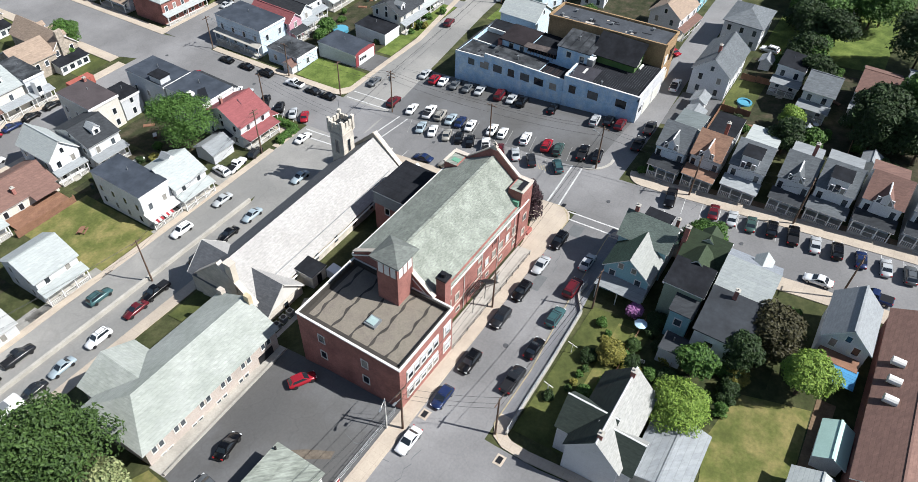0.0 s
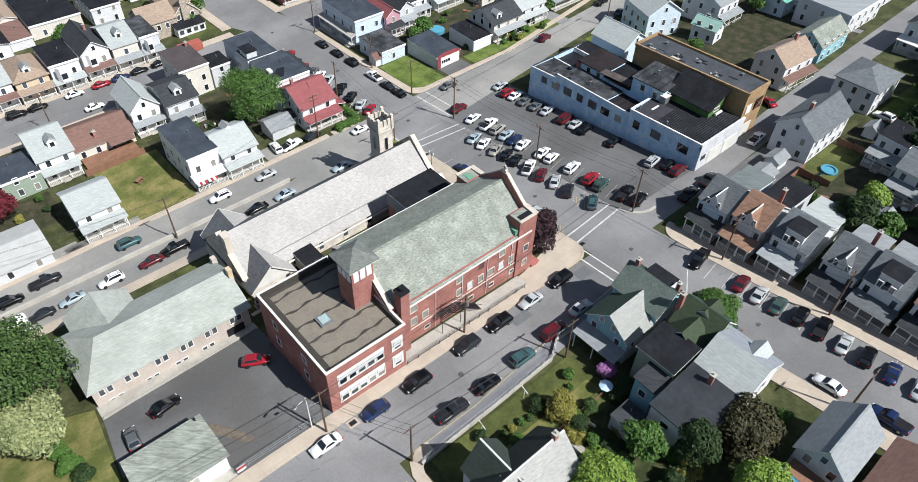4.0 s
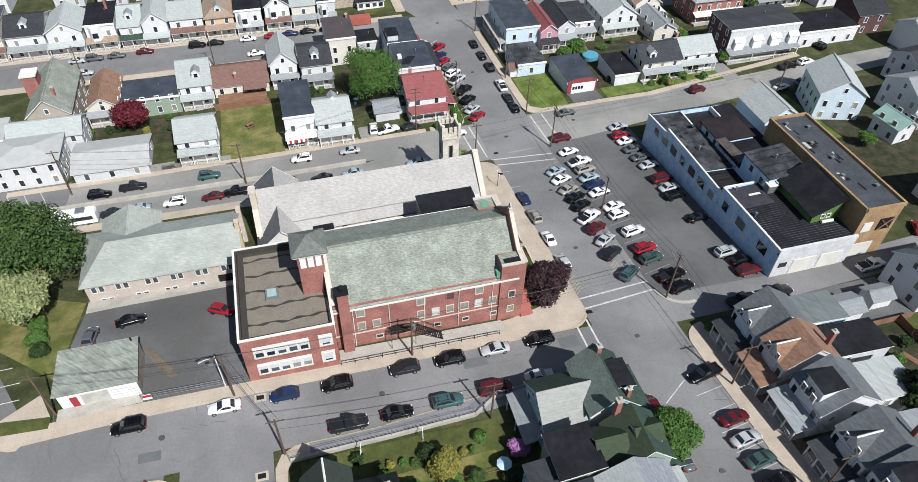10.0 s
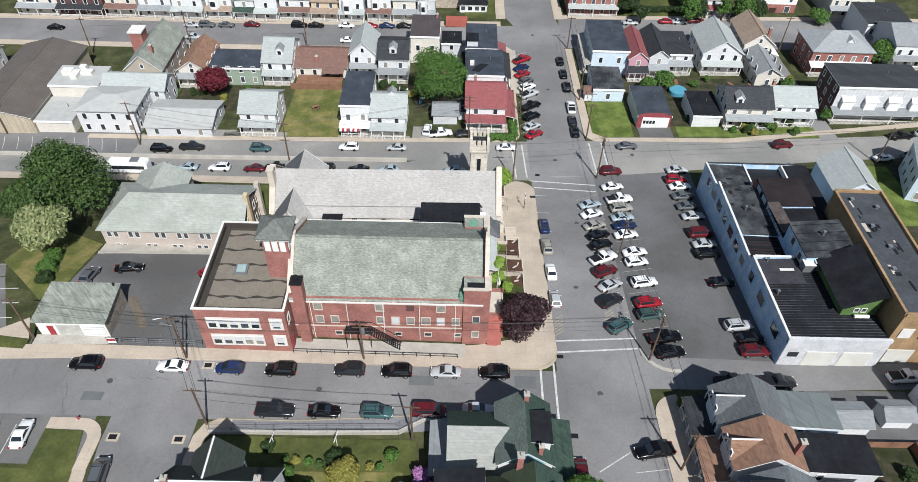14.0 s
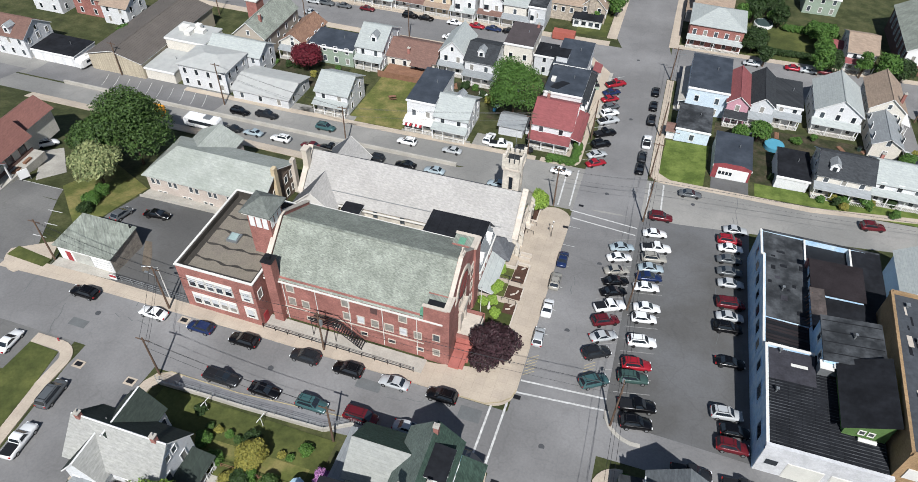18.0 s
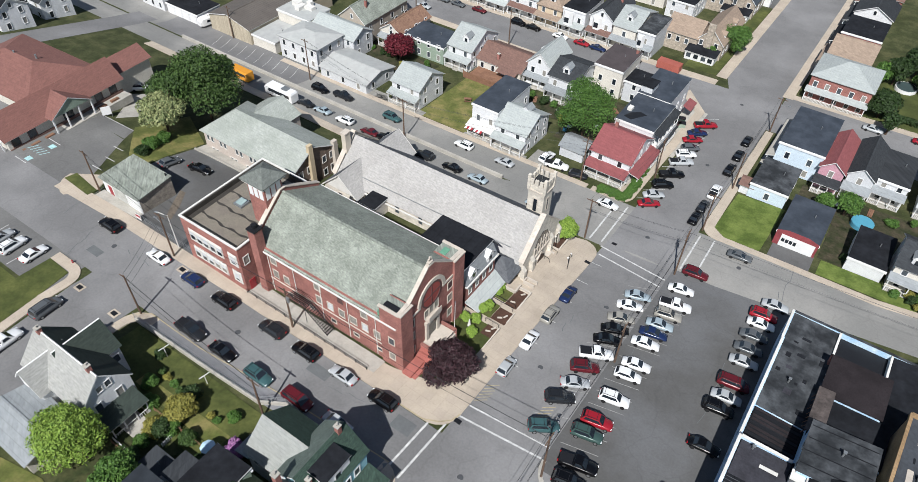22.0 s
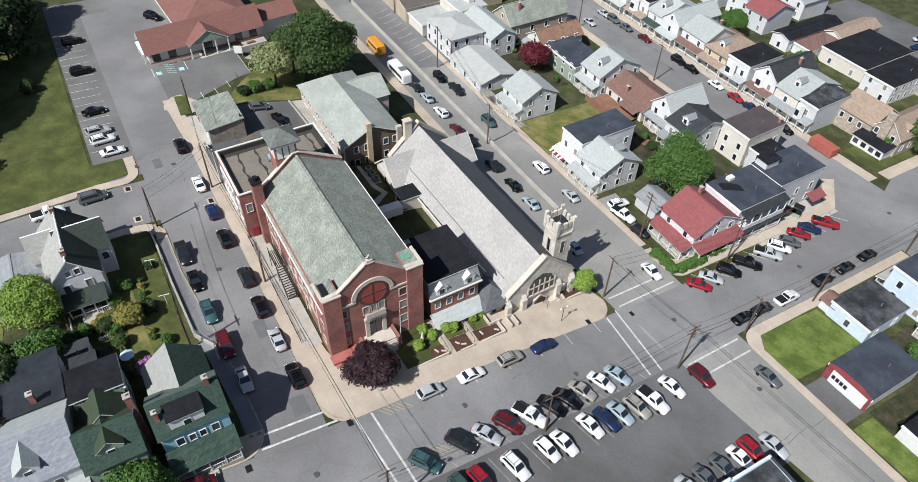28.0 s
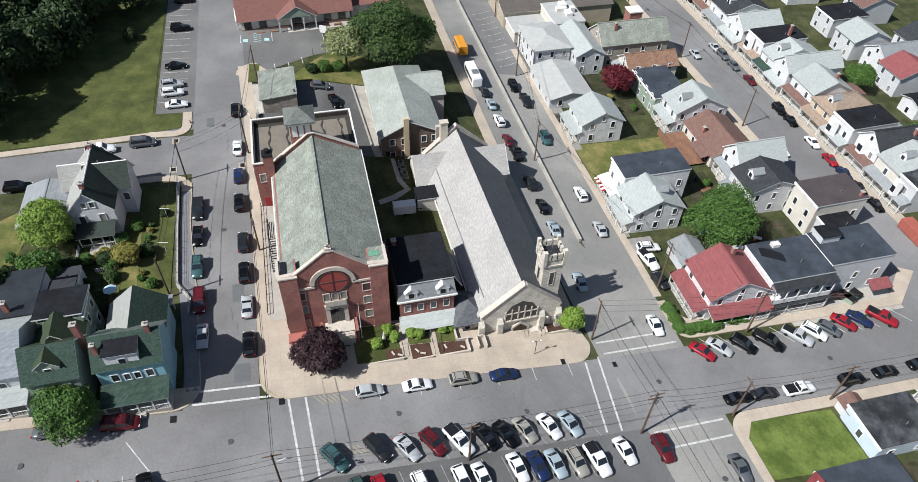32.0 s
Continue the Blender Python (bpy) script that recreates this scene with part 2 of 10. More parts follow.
DARKSH = mat("charcoal_shingle", "36393c", 0.9, spec=0.15, var=0.25, scale=0.3, fine=2.0, pattern="courses", size=(0.9, 0.24), dark=0.8, bump=0.25, rand=0.2)
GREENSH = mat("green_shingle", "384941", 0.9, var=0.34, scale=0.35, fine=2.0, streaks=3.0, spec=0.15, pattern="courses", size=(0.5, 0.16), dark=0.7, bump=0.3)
OLIVESH = mat("olive_shingle", "3a4535", 0.9, spec=0.15, var=0.12, scale=0.35, fine=2.0, pattern="courses", size=(0.9, 0.24), dark=0.85, bump=0.25)
BROWNSH = mat("brown_shingle", "6e564e", 0.9, var=0.15, scale=0.3, fine=2.0, pattern="courses", size=(0.9, 0.24), dark=0.85, bump=0.25, rand=0.1)
ORANGESH = mat("orange_shingle", "826655", 0.9, var=0.2, scale=0.4, fine=2.0, pattern="courses", size=(0.7, 0.24), dark=0.72, bump=0.3)
TANSH = mat("tan_shingle", "8e7e6f", 0.9, var=0.15, scale=0.3, fine=2.0, pattern="courses", size=(0.9, 0.24), dark=0.82, bump=0.25)
REDSH = mat("red_shingle", "7f4a4b", 0.88, var=0.14, scale=0.4, fine=2.0, pattern="courses", size=(0.9, 0.24), dark=0.86, bump=0.25)
MOTEL = mat("brick_red_shingle", "76534c", 0.88, var=0.12, scale=0.3, fine=2.0, pattern="courses", size=(0.9, 0.24), dark=0.86, bump=0.25)
BLACKROOF = mat("black_membrane", "202226", 0.9, spec=0.12, var=0.35, scale=0.35, fine=2.0, bump=0.05, pattern="seams", size=(60.0, 1.6), dark=0.92)
# Bluish sheen of the dark flat roofs is mixed into this base colour.
SHEENROOF = mat("sheened_dark_membrane", "343a42", 0.6, spec=0.35, var=0.22, scale=0.3, fine=1.5, bump=0.04, second="3b4149")
BLACKPLAIN = mat("black_roofing", "1f2125", 0.9, spec=0.12, var=0.4, scale=0.35, fine=1.2, bump=0.05)
GREYROOF = mat("worn_grey_roofing", "2f3235", 0.9, spec=0.15, var=0.35, scale=0.3, fine=1.5, bump=0.08, second="46494c")
PALEMEM = mat("pale_membrane_roof", "a3a5a3", 0.85, var=0.14, scale=0.15, fine=0.8, bump=0.03, second="989b99")
GRAVEL = mat("gravel_roof", "7b756a", 0.95, var=0.28, scale=0.5, fine=5.0, bump=0.2, second="68625a")
SIDING = mat("white_siding", "cacccd", 0.6, var=0.07, scale=0.3, fine=2.0, pattern="siding", size=(40.0, 0.16), dark=0.96, bump=0.25, rand=0.05)
CREAM = mat("cream_siding", "c8c4ba", 0.6, var=0.07, scale=0.3, fine=2.0, pattern="siding", size=(40.0, 0.16), dark=0.96, bump=0.25)
GREYSID = mat("grey_siding", "bdc0c2", 0.6, var=0.07, scale=0.3, fine=2.0, pattern="siding", size=(40.0, 0.16), dark=0.95, bump=0.25)
BLUESID = mat("pale_blue_siding", "bccbd5", 0.6, var=0.07, scale=0.3, fine=2.0, pattern="siding", size=(40.0, 0.16), dark=0.95, bump=0.25)
TEAL = mat("teal_siding", "86b2bc", 0.6, var=0.08, scale=0.3, fine=2.0, pattern="siding", size=(40.0, 0.16), dark=0.93, bump=0.25)
GREENSID = mat("green_siding", "8a998a", 0.6, var=0.08, scale=0.3, fine=2.0, pattern="siding", size=(40.0, 0.16), dark=0.93, bump=0.25)
PINK = mat("pink_siding", "b88d98", 0.6, var=0.08, scale=0.3, fine=2.0, pattern="siding", size=(40.0, 0.16), dark=0.93, bump=0.25)
BLUEBLOCK = mat("blue_painted_block", "a4c6e2", 0.8, var=0.22, scale=0.5, fine=3.0, pattern="brick", size=(0.45, 0.22), dark=0.95, bump=0.15, second="b3c6d2")
WHITEBLOCK = mat("white_painted_block", "b9bbbd", 0.8, var=0.18, scale=0.5, fine=3.0, pattern="brick", size=(0.45, 0.22), dark=0.95, bump=0.15)
WHITE = mat("white_paint", "cfd0cf", 0.5, var=0.06, scale=0.8, bump=0.05)
WOOD = mat("weathered_wood", "7a5b49", 0.85, var=0.25, scale=0.7, fine=5.0)
POLEWOOD = mat("pole_wood", "5d4c40", 0.9, var=0.25, scale=0.7, fine=5.0)
BARK = mat("bark", "4a3d33", 0.95, var=0.3, scale=1.0, fine=6.0)
METAL = mat("grey_metal", "8e9294", 0.45, 0.6, var=0.1)
BLACKM = mat("black_metal", "232427", 0.5, 0.3, var=0.1)
COPPER = mat("green_copper", "5f8f78", 0.7, 0.1, var=0.2, scale=1.5)
BLIND = mat("window_blind_glass", "85837d", 0.25, var=0.25, scale=1.2, bump=0.0, spec=0.5)
CURTAIN = mat("curtained_glass", "434a50", 0.12, var=0.3, scale=1.0, bump=0.0, spec=0.6)
GLASS = mat("window_glass", "20262c", 0.08, var=0.1, bump=0.0, spec=0.6)
REDDOOR = mat("red_paint", "8f2f35", 0.5, var=0.1)
RUBBER = mat("tyre_rubber", "1b1b1c", 0.85, var=0.1, bump=0.0)
RIM = mat("alloy", "a9abad", 0.35, 0.8, var=0.05, bump=0.0)
LAMPW = mat("headlamp", "d9dcdd", 0.15, var=0.02, bump=0.0)
FADEDRED = mat("faded_red_paint", "7d3c40", 0.7, var=0.25, scale=0.8)
LAMPR = mat("tail_lamp", "9a1b1e", 0.2, var=0.02, bump=0.0)
BLUEPOOL = mat("pool_liner", "4a8599", 0.3, var=0.1)
TARP = mat("blue_sheet_roof", "3f7fa8", 0.5, 0.2, var=0.15, pattern="seams", size=(60.0, 0.5))
SKIP = mat("red_container_paint", "96554a", 0.6, var=0.15)
PAINTS = {k: mat(k + "_car_paint", v, 0.25, 0.1, var=0.02, bump=0.0, spec=0.4) for k, v in dict(
    black="0b0b0d", white="d9dbdb", silver="a5a9ab", grey="55595c", blue="1c2a4c", lightblue="94a2a9", red="8c1f2a", maroon="571b22",
    teal="395658", green="384d49", beige="8f8d86", yellow="c98a2e", charcoal="222427").items()}


# ---- building blocks ----
class Shape:
    """Collects boxes, slabs and lofts for one mesh."""

    def __init__(self):
        self.v, self.f = [], []

    def add(self, verts, faces):
        k = len(self.v)
        self.v += [tuple(p) for p in verts]
        self.f += [tuple(i + k for i in f) for f in faces]
        return self

    def box(self, x0, y0, z0, x1, y1, z1):
        v = [(x, y, z) for z in (z0, z1) for y in (y0, y1) for x in (x0, x1)]
        return self.add(v, [(0, 2, 3, 1), (4, 5, 7, 6), (0, 1, 5, 4), (1, 3, 7, 5), (3, 2, 6, 7), (2, 0, 4, 6)])

    def prism(self, ring, low, high):
        """ring: 2D outline, counter-clockwise; low and high: heights, or functions of place."""
        a = [(x, y, low(x, y) if callable(low) else low) for x, y in ring]
        b = [(x, y, high(x, y) if callable(high) else high) for x, y in ring]
        k = len(ring)
        return self.add(a + b, [tuple(reversed(range(k))), tuple(range(k, 2 * k))] + [(i, (i + 1) % k, k + (i + 1) % k, k + i) for i in range(k)])

    def slab(self, top, thick):
        """A sheet of 3 or 4 corners with thickness below it."""
        p = [Vector(q) for q in top]
        nrm = (p[1] - p[0]).cross(p[2] - p[0]).normalized()
        if nrm.z < 0:
            p.reverse()
            nrm = -nrm
        k = len(p)
        return self.add([q - nrm * thick for q in p] + p, [tuple(reversed(range(k))), tuple(range(k, 2 * k))] + [(i, (i + 1) % k, k + (i + 1) % k, k + i) for i in range(k)])

    def tube(self, a, b, ra, rb=None, sides=8):
        a, b = Vector(a), Vector(b)
        rb = ra if rb is None else rb
        q = (b - a).to_track_quat("Z", "Y")
        ring = [(math.cos(2 * math.pi * i / sides), math.sin(2 * math.pi * i / sides)) for i in range(sides)]
        v = [a + q @ Vector((c * ra, s * ra, 0)) for c, s in ring] + [b + q @ Vector((c * rb, s * rb, 0)) for c, s in ring]
        return self.add(v, [tuple(reversed(range(sides))), tuple(range(sides, 2 * sides))] + [(i, (i + 1) % sides, sides + (i + 1) % sides, sides + i) for i in range(sides)])

    def loft(self, rings):
        k = len(rings[0])
        v, f = [p for r in rings for p in r], []
        for j in range(len(rings) - 1):
            f += [(j * k + i, j * k + (i + 1) % k, (j + 1) * k + (i + 1) % k, (j + 1) * k + i) for i in range(k)]
        f += [tuple(reversed(range(k))), tuple(range((len(rings) - 1) * k, len(rings) * k))]
        return self.add(v, f)

    def mesh(self, name, material, smooth=False):
        me = bpy.data.meshes.new(name)
        me.from_pydata(self.v, [], self.f)
        if material:
            me.materials.append(material)
        if smooth:
            me.polygons.foreach_set("use_smooth", [True] * len(me.polygons))
        me.update()
        return me


def part(name, shape, material, parent, label="", smooth=False):
    ob = new(name, shape.mesh(name, material, smooth) if isinstance(shape, Shape) else shape)
    if name in ("roof_slope", "porch_roof", "dormer_roof", "flat_roof", "rear_roof", "cross_roof") and len(ob.data.polygons) == 6:
        ob.data.materials.append(WHITE)
        for poly in ob.data.polygons:
            poly.material_index = int(poly.index != 1)
    ob.parent = parent
    return tagged(ob, label)


def thing(name, x, y, z, label, category, rz=0.0, group="", kind=""):
    ob = new(name)
    ob.empty_display_size = 0.5
    ob.matrix_basis = pose(x, y, z, 0, 0, rz)
    return tagged(ob, label, category, group, kind)


def solo(name, shape, material, label, category, group="", kind="", smooth=False):
    return tagged(new(name, shape.mesh(name, material, smooth)), label, category, group, kind)


def strip(line_a, line_b, dz, step=1.6, kerb=0.0, across=None):
    """A draped band between two lines of equally many corners; with kerb it has sides that go down."""
    s = Shape()
    rows = []
    for k in range(len(line_a) - 1):
        (a0, a1), (b0, b1) = line_a[k:k + 2], line_b[k:k + 2]
        n = max(1, math.ceil(max(math.dist(a0, a1), math.dist(b0, b1)) / step))
        for i in range(n + (k == len(line_a) - 2)):
            u = i / n
            rows.append(((a0[0] + (a1[0] - a0[0]) * u, a0[1] + (a1[1] - a0[1]) * u), (b0[0] + (b1[0] - b0[0]) * u, b0[1] + (b1[1] - b0[1]) * u)))
    m = across or max(1, math.ceil(max(math.dist(a, b) for a, b in rows) / step))
    pts = []
    for a, b in rows:
        for j in range(m + 1):
            x, y = a[0] + (b[0] - a[0]) * j / m, a[1] + (b[1] - a[1]) * j / m
            pts.append((x, y, gz(x, y) + dz))
    w, r = m + 1, len(rows)
    q = [(i * w + j, (i + 1) * w + j, (i + 1) * w + j + 1, i * w + j + 1) for i in range(r - 1) for j in range(m)]
    area = sum((pts[f[1]][0] - pts[f[0]][0]) * (pts[f[2]][1] - pts[f[0]][1]) - (pts[f[1]][1] - pts[f[0]][1]) * (pts[f[2]][0] - pts[f[0]][0]) for f in q)
    if area < 0:
        q = [tuple(reversed(f)) for f in q]
    s.add(pts, q)
    if kerb:
        edge = [i * w for i in range(r)] + [(r - 1) * w + j for j in range(1, w)] + [i * w + m for i in range(r - 2, -1, -1)] + [j for j in range(m - 1, 0, -1)]
        ring = [pts[i] for i in edge]
        k = len(ring)
        fs = [(i, (i + 1) % k, k + (i + 1) % k, k + i) for i in range(k)]
        if area > 0:
            fs = [tuple(reversed(f)) for f in fs]
        s.add(ring + [(x, y, z - kerb) for x, y, z in ring], [tuple(reversed(f)) for f in fs])
    return s


def rect(x0, y0, x1, y1, dz, kerb=0.0):
    return strip([(x0, y0), (x1, y0)], [(x0, y1), (x1, y1)], dz, kerb=kerb)


def arc(cx, cy, r, a0, a1, n=6):
    return [(cx + r * math.cos(radians(a0 + (a1 - a0) * i / n)), cy + r * math.sin(radians(a0 + (a1 - a0) * i / n))) for i in range(n + 1)]


# ---- ground, roads and pavements ----
def ground_sheet():
    xs = sorted({-1500, -800, -400, -200, -120, *range(-80, 222, 2), 25, 97, 125, 280, 400, 800, 1600})
    ys = sorted({-1500, -800, -400, -200, -120, *range(-80, 202, 2), 45, 115, 153, 240, 300, 500, 900, 1600})
    s = Shape()
    s.v = [(x, y, gz(x, y)) for y in ys for x in xs]
    w = len(xs)
    s.f = [(j * w + i, j * w + i + 1, (j + 1) * w + i + 1, (j + 1) * w + i) for j in range(len(ys) - 1) for i in range(w - 1)]
    return s


solo("ground", ground_sheet(), GRASS, "uneven green grass of yards and verges", "ground", kind="structure", smooth=True)


def road(name, shape, material=ASPHALT, label="worn grey asphalt street with faint patches"):
    return solo(name, shape, material, label, "road", kind="structure", smooth=True)


road("road_front", rect(-32, 20.0, 98, 29.9, 0.05))
road("road_cross", rect(95.8, -90, 108.6, 152, 0.06))
road("road_cross_upper", strip([(95.8, 151.9), (93.4, 158), (93.4, 300)], [(108.6, 151.9), (107.6, 158), (107.6, 300)], 0.06))
road("upper_lot", rect(52, 207.5, 93, 227, 0.05), LOT, "grey asphalt lot below the large white building")
road("road_back", strip([(-70, 79.6), (70, 79.6), (96, 80.5), (160, 88.0), (230, 93)], [(-70, 86.8), (70, 86.8), (96, 95.0), (160, 96.6), (230, 101)], 0.05), BACKST)
road("road_back_lower", strip([(-70, 87.4), (97, 87.4)], [(-70, 95.2), (97, 95.2)], 0.055), BACKST)
road("road_far", rect(-90, 139.5, 235, 152.5, 0.05))
road("road_far_east", rect(108.5, 152.4, 235, 157.4, 0.055))
road("road_side", strip([(35.3, 21), (35.3, 16), (38.5, -12), (44, -60)], [(46.8, 21), (46.6, 12), (49, -12), (54, -60)], 0.052))
road("alley", strip([(108, 27.0), (128, 26.9), (165, 28.4), (240, 30.5)], [(108, 33.2), (128.5, 32.4), (165, 34.8), (240, 37)], 0.052))
road("rear_lot", rect(-60, 27, -16, 38.6, 0.048), ASPHALT, "grey asphalt lot beside the lodge")
road("upper_street", strip([(-52, 40), (-50, 90)], [(-44, 40), (-42, 90)], 0.058))
road("garage_apron", rect(-62, 94.6, -28, 98, 0.05), CONC2, "pale worn concrete apron before the garages")
road("lodge_drive", strip([(0.8, 48.8), (-6.8, 58.0)], [(3.4, 53.4), (-4.2, 61.0)], 0.07), CONC2, "worn grey gravel drive by the lodge")
road("alley_west", rect(84, 131, 97, 150, 0.045))
(solo("parking_lot", rect(108.5, 30.6, 128.6, 86.5, 0.045), LOT, "dark grey asphalt parking lot on a slope", "parking lot", kind="structure", smooth=True))
solo("west_lot", rect(-40, 12.8, 33.4, 29.0, 0.04), WLOT, "grey asphalt parking lot by the lawn", "parking lot", kind="structure", smooth=True)
solo("lodge_lot", strip([(-12, 28), (17.4, 28.5)], [(-12, 47.6), (7.4, 48.3)], 0.045), WLOT, "grey asphalt forecourt of the low building", "parking lot", kind="structure", smooth=True)
solo("church_lot", strip([(19.4, 41), (44.8, 32.0)], [(20.6, 51.8), (44.8, 53.2)], 0.05), LOT, "cracked asphalt yard behind the brick building", "parking lot", kind="structure", smooth=True)
solo("yard_strip", strip([(20.6, 51.8), (44.8, 53.2)], [(20.6, 54.9), (44.8, 54.9)], 0.055), CONC2, "worn concrete walk along the beige house", "path", kind="structure", smooth=True)
edge_ = Shape()
for k in range(11):
    xa, xb = 20.8 + 2.16 * k, 20.8 + 2.16 * (k + 1)
    ya, yb = 51.8 + 0.058 * (xa - 20.8), 51.8 + 0.058 * (xb - 20.8)
    edge_.prism([(xa, ya), (xb, yb), (xb, yb + 0.3), (xa, ya + 0.3)], lambda x, y: gz(x, y) - 0.5, lambda x, y: gz(x, y) + 0.45)
solo("yard_edge_wall", edge_, CONC2, "low pale concrete wall edging the church yard", "wall", kind="structure")
solo("church_lot_mouth", rect(30, 31.5, 44.8, 41.5, 0.056), LOT, "asphalt yard entry from the street", "parking lot", kind="structure", smooth=True)
solo("north_lot", rect(-40, 87.4, 11, 97, 0.062), ASPHALT, "striped asphalt parking by the flat buildings", "parking lot", kind="structure", smooth=True)
solo("drive_red_garage", rect(121, 95.5, 128.4, 101.2, 0.06), LOT, "short dark asphalt drive", "driveway", kind="structure", smooth=True)
solo("drive_blue_house", rect(111.2, 125.5, 115.6, 141, 0.07), CONC2, "pale concrete driveway beside the house", "driveway", kind="structure", smooth=True)
solo("corner_yard", rect(85.5, 116, 95.4, 138, 0.06), CONC2, "pale concrete forecourt", "pavement", kind="structure", smooth=True)


def walkway(name, shape, label="pale tan concrete pavement slabs with a kerb", material=CONCRETE):
    return solo(name, shape, material, label, "pavement", kind="structure")


corner = arc(92.6, 33.6, 3.6, -90, 0)
walkway("pavement_front", strip([(12, 28.6), (30, 29.4), (58, 29.9), (84, 29.95), corner[0]], [(12, 31.2), (30, 31.8), (58, 32.0), (84, 34.4), (92.6, 36.6)], 0.16, kerb=0.3))
walkway("pavement_corner", strip(corner, [(92.6, 36.6), (91.6, 37), (90.6, 37.4), (89.6, 37.8), (88.8, 38.2), (88.4, 38.6), (88.2, 39)], 0.161, kerb=0.3))
walkway("pavement_side", strip([(96.2, 33.6), (96.0, 60), (96.1, 76)], [(88.2, 39), (90.5, 56), (89.2, 76)], 0.16, kerb=0.3))
walkway("pavement_side_end", strip([(96.1, 76), *arc(92.6, 76.4, 3.5, 0, 90)], [(89.2, 76), *[(89.2, 76 + 0.5 * i) for i in range(7)]], 0.162, kerb=0.3))
walkway("pavement_corner_near", strip([(47.6, 2), (46.7, 14), (46.9, 17.4), (47.8, 19.2), (49.4, 20.0), (51.4, 20.1)], [(49.0, 2), (48.2, 14), (48.4, 16.8), (49.0, 17.8), (50.2, 18.4), (51.4, 18.4)], 0.163, kerb=0.3))
walkway("pavement_front_near", strip([(51.4, 20.1), (60, 20.0), (76, 21.4), (93, 22.2)], [(51.4, 18.4), (60, 18.4), (74, 18.8), (93, 20.4)], 0.16, kerb=0.3), "dark worn pavement below the garden wall", mat("dark_pavement", "77787a", 0.9, var=0.15, scale=0.3, fine=3.0, pattern="slabs", size=(1.6, 1.6), dark=0.96))
walkway("pavement_cross_west", strip([(95.8, -60), (95.8, 18), *arc(92.4, 18.8, 3.4, 0, 90)], [(92.8, -60), (92.8, 18), *[(92.4 - 0.02 * i, 19) for i in range(7)]], 0.16, kerb=0.3), "worn brownish brick and concrete pavement")
walkway("pavement_cross_east", strip([(108.6, -60), (108.6, 22), *arc(112.2, 22.4, 3.6, 180, 90)], [(112.0, -60), (112.0, 20), *[(112.2 + 0.1 * i, 22) for i in range(7)]], 0.16, kerb=0.3))
walkway("pavement_lot_corner", strip(arc(113.2, 34.6, 4.6, 180, 280), arc(113.2, 34.6, 4.0, 180, 280), 0.15, kerb=0.3), "narrow worn concrete kerb at the lot corner", CONC2)
walkway("pavement_back_church", strip([(-30, 79.6), (89, 79.6)], [(-30, 77.2), (89, 77.2)], 0.16, kerb=0.3))
walkway("pavement_back_far", strip([(-1, 94.9), (60, 95.0), (85, 95.0)], [(-1, 96.4), (60, 96.4), (85, 96.4)], 0.17, kerb=0.3))
walkway("pavement_red_house", strip([(86, 95.0), *arc(91.6, 97.8, 2.8, -90, 0), (94.4, 104), (94.6, 138), (88, 146)], [(86, 96.5), *[(88 + 0.4 * i, 96.5 + 0.3 * i) for i in range(7)], (92.4, 104), (92.6, 137), (86.6, 143.6)], 0.165, kerb=0.3))
walkway("pavement_lawn", strip([(185, 101.6), (140, 94.8), (120, 95.2), *arc(112.0, 98.5, 3.3, 270, 180), (108.7, 139)], [(185, 103.2), (140, 96.3), (120, 96.6), *[(113 - 0.4 * i, 96.7 + 0.3 * i) for i in range(7)], (110.4, 139)], 0.165, kerb=0.3))
walkway("pavement_side_street_west", strip([(35.2, 12), *arc(32.0, 16.4, 3.2, 0, 90), (27.6, 19.6)], [(33.5, 12), *arc(32.0, 16.4, 1.5, 0, 90), (27.6, 17.9)], 0.16, kerb=0.3))
solo("lawn_corner_west", strip([(27.6, 12.2), (33.5, 12.2)], [(27.6, 17.9), (32.6, 17.7)], 0.13, kerb=0.2), LAWN, "mown lawn tip inside the corner pavement", "lawn", kind="structure", smooth=True)
walkway("pavement_side_lawn", strip([(35.3, 12), (38.3, -12), (43.8, -60)], [(33.6, 12), (36.7, -12), (42.2, -60)], 0.16, kerb=0.3))
walkway("pavement_garage", strip(arc(15.2, 32.4, 4.2, 180, 270), [(17 + 0.3 * i, 36.5 - 0.7 * i) for i in range(7)], 0.15, kerb=0.3))
walkway("garage_forecourt", strip([(19.6, 31.3), (30.4, 31.9)], [(19.6, 33.3), (30.4, 33.3)], 0.155), "worn concrete apron before the small garage", CONC2)
walkway("pavement_upper", strip([(93.5, 157), (93.5, 230)], [(90.8, 157), (90.8, 230)], 0.16, kerb=0.3))
walkway("pavement_upper_east", strip([(107.5, 157), (107.5, 230)], [(110, 157), (110, 230)], 0.16, kerb=0.3))
walkway("pavement_far", rect(-90, 152.4, 92, 155, 0.16, 0.3))
walkway("pavement_far_east", rect(108.5, 157.3, 235, 159.4, 0.16, 0.3))
walkway("pavement_far_near", rect(-90, 137.2, 86, 139.6, 0.16, 0.3))
walkway("garden_walk", strip([(84.6, 43.0), (92.4, 43.0)], [(85.4, 79), (92.4, 79)], 0.158, kerb=0.3), "pale concrete walks between garden beds")
walkway("hall_court", rect(57.2, 31.9, 82.4, 34.5, 0.19, 0.3), "weathered concrete court and ramp below the brick hall", CONC2)

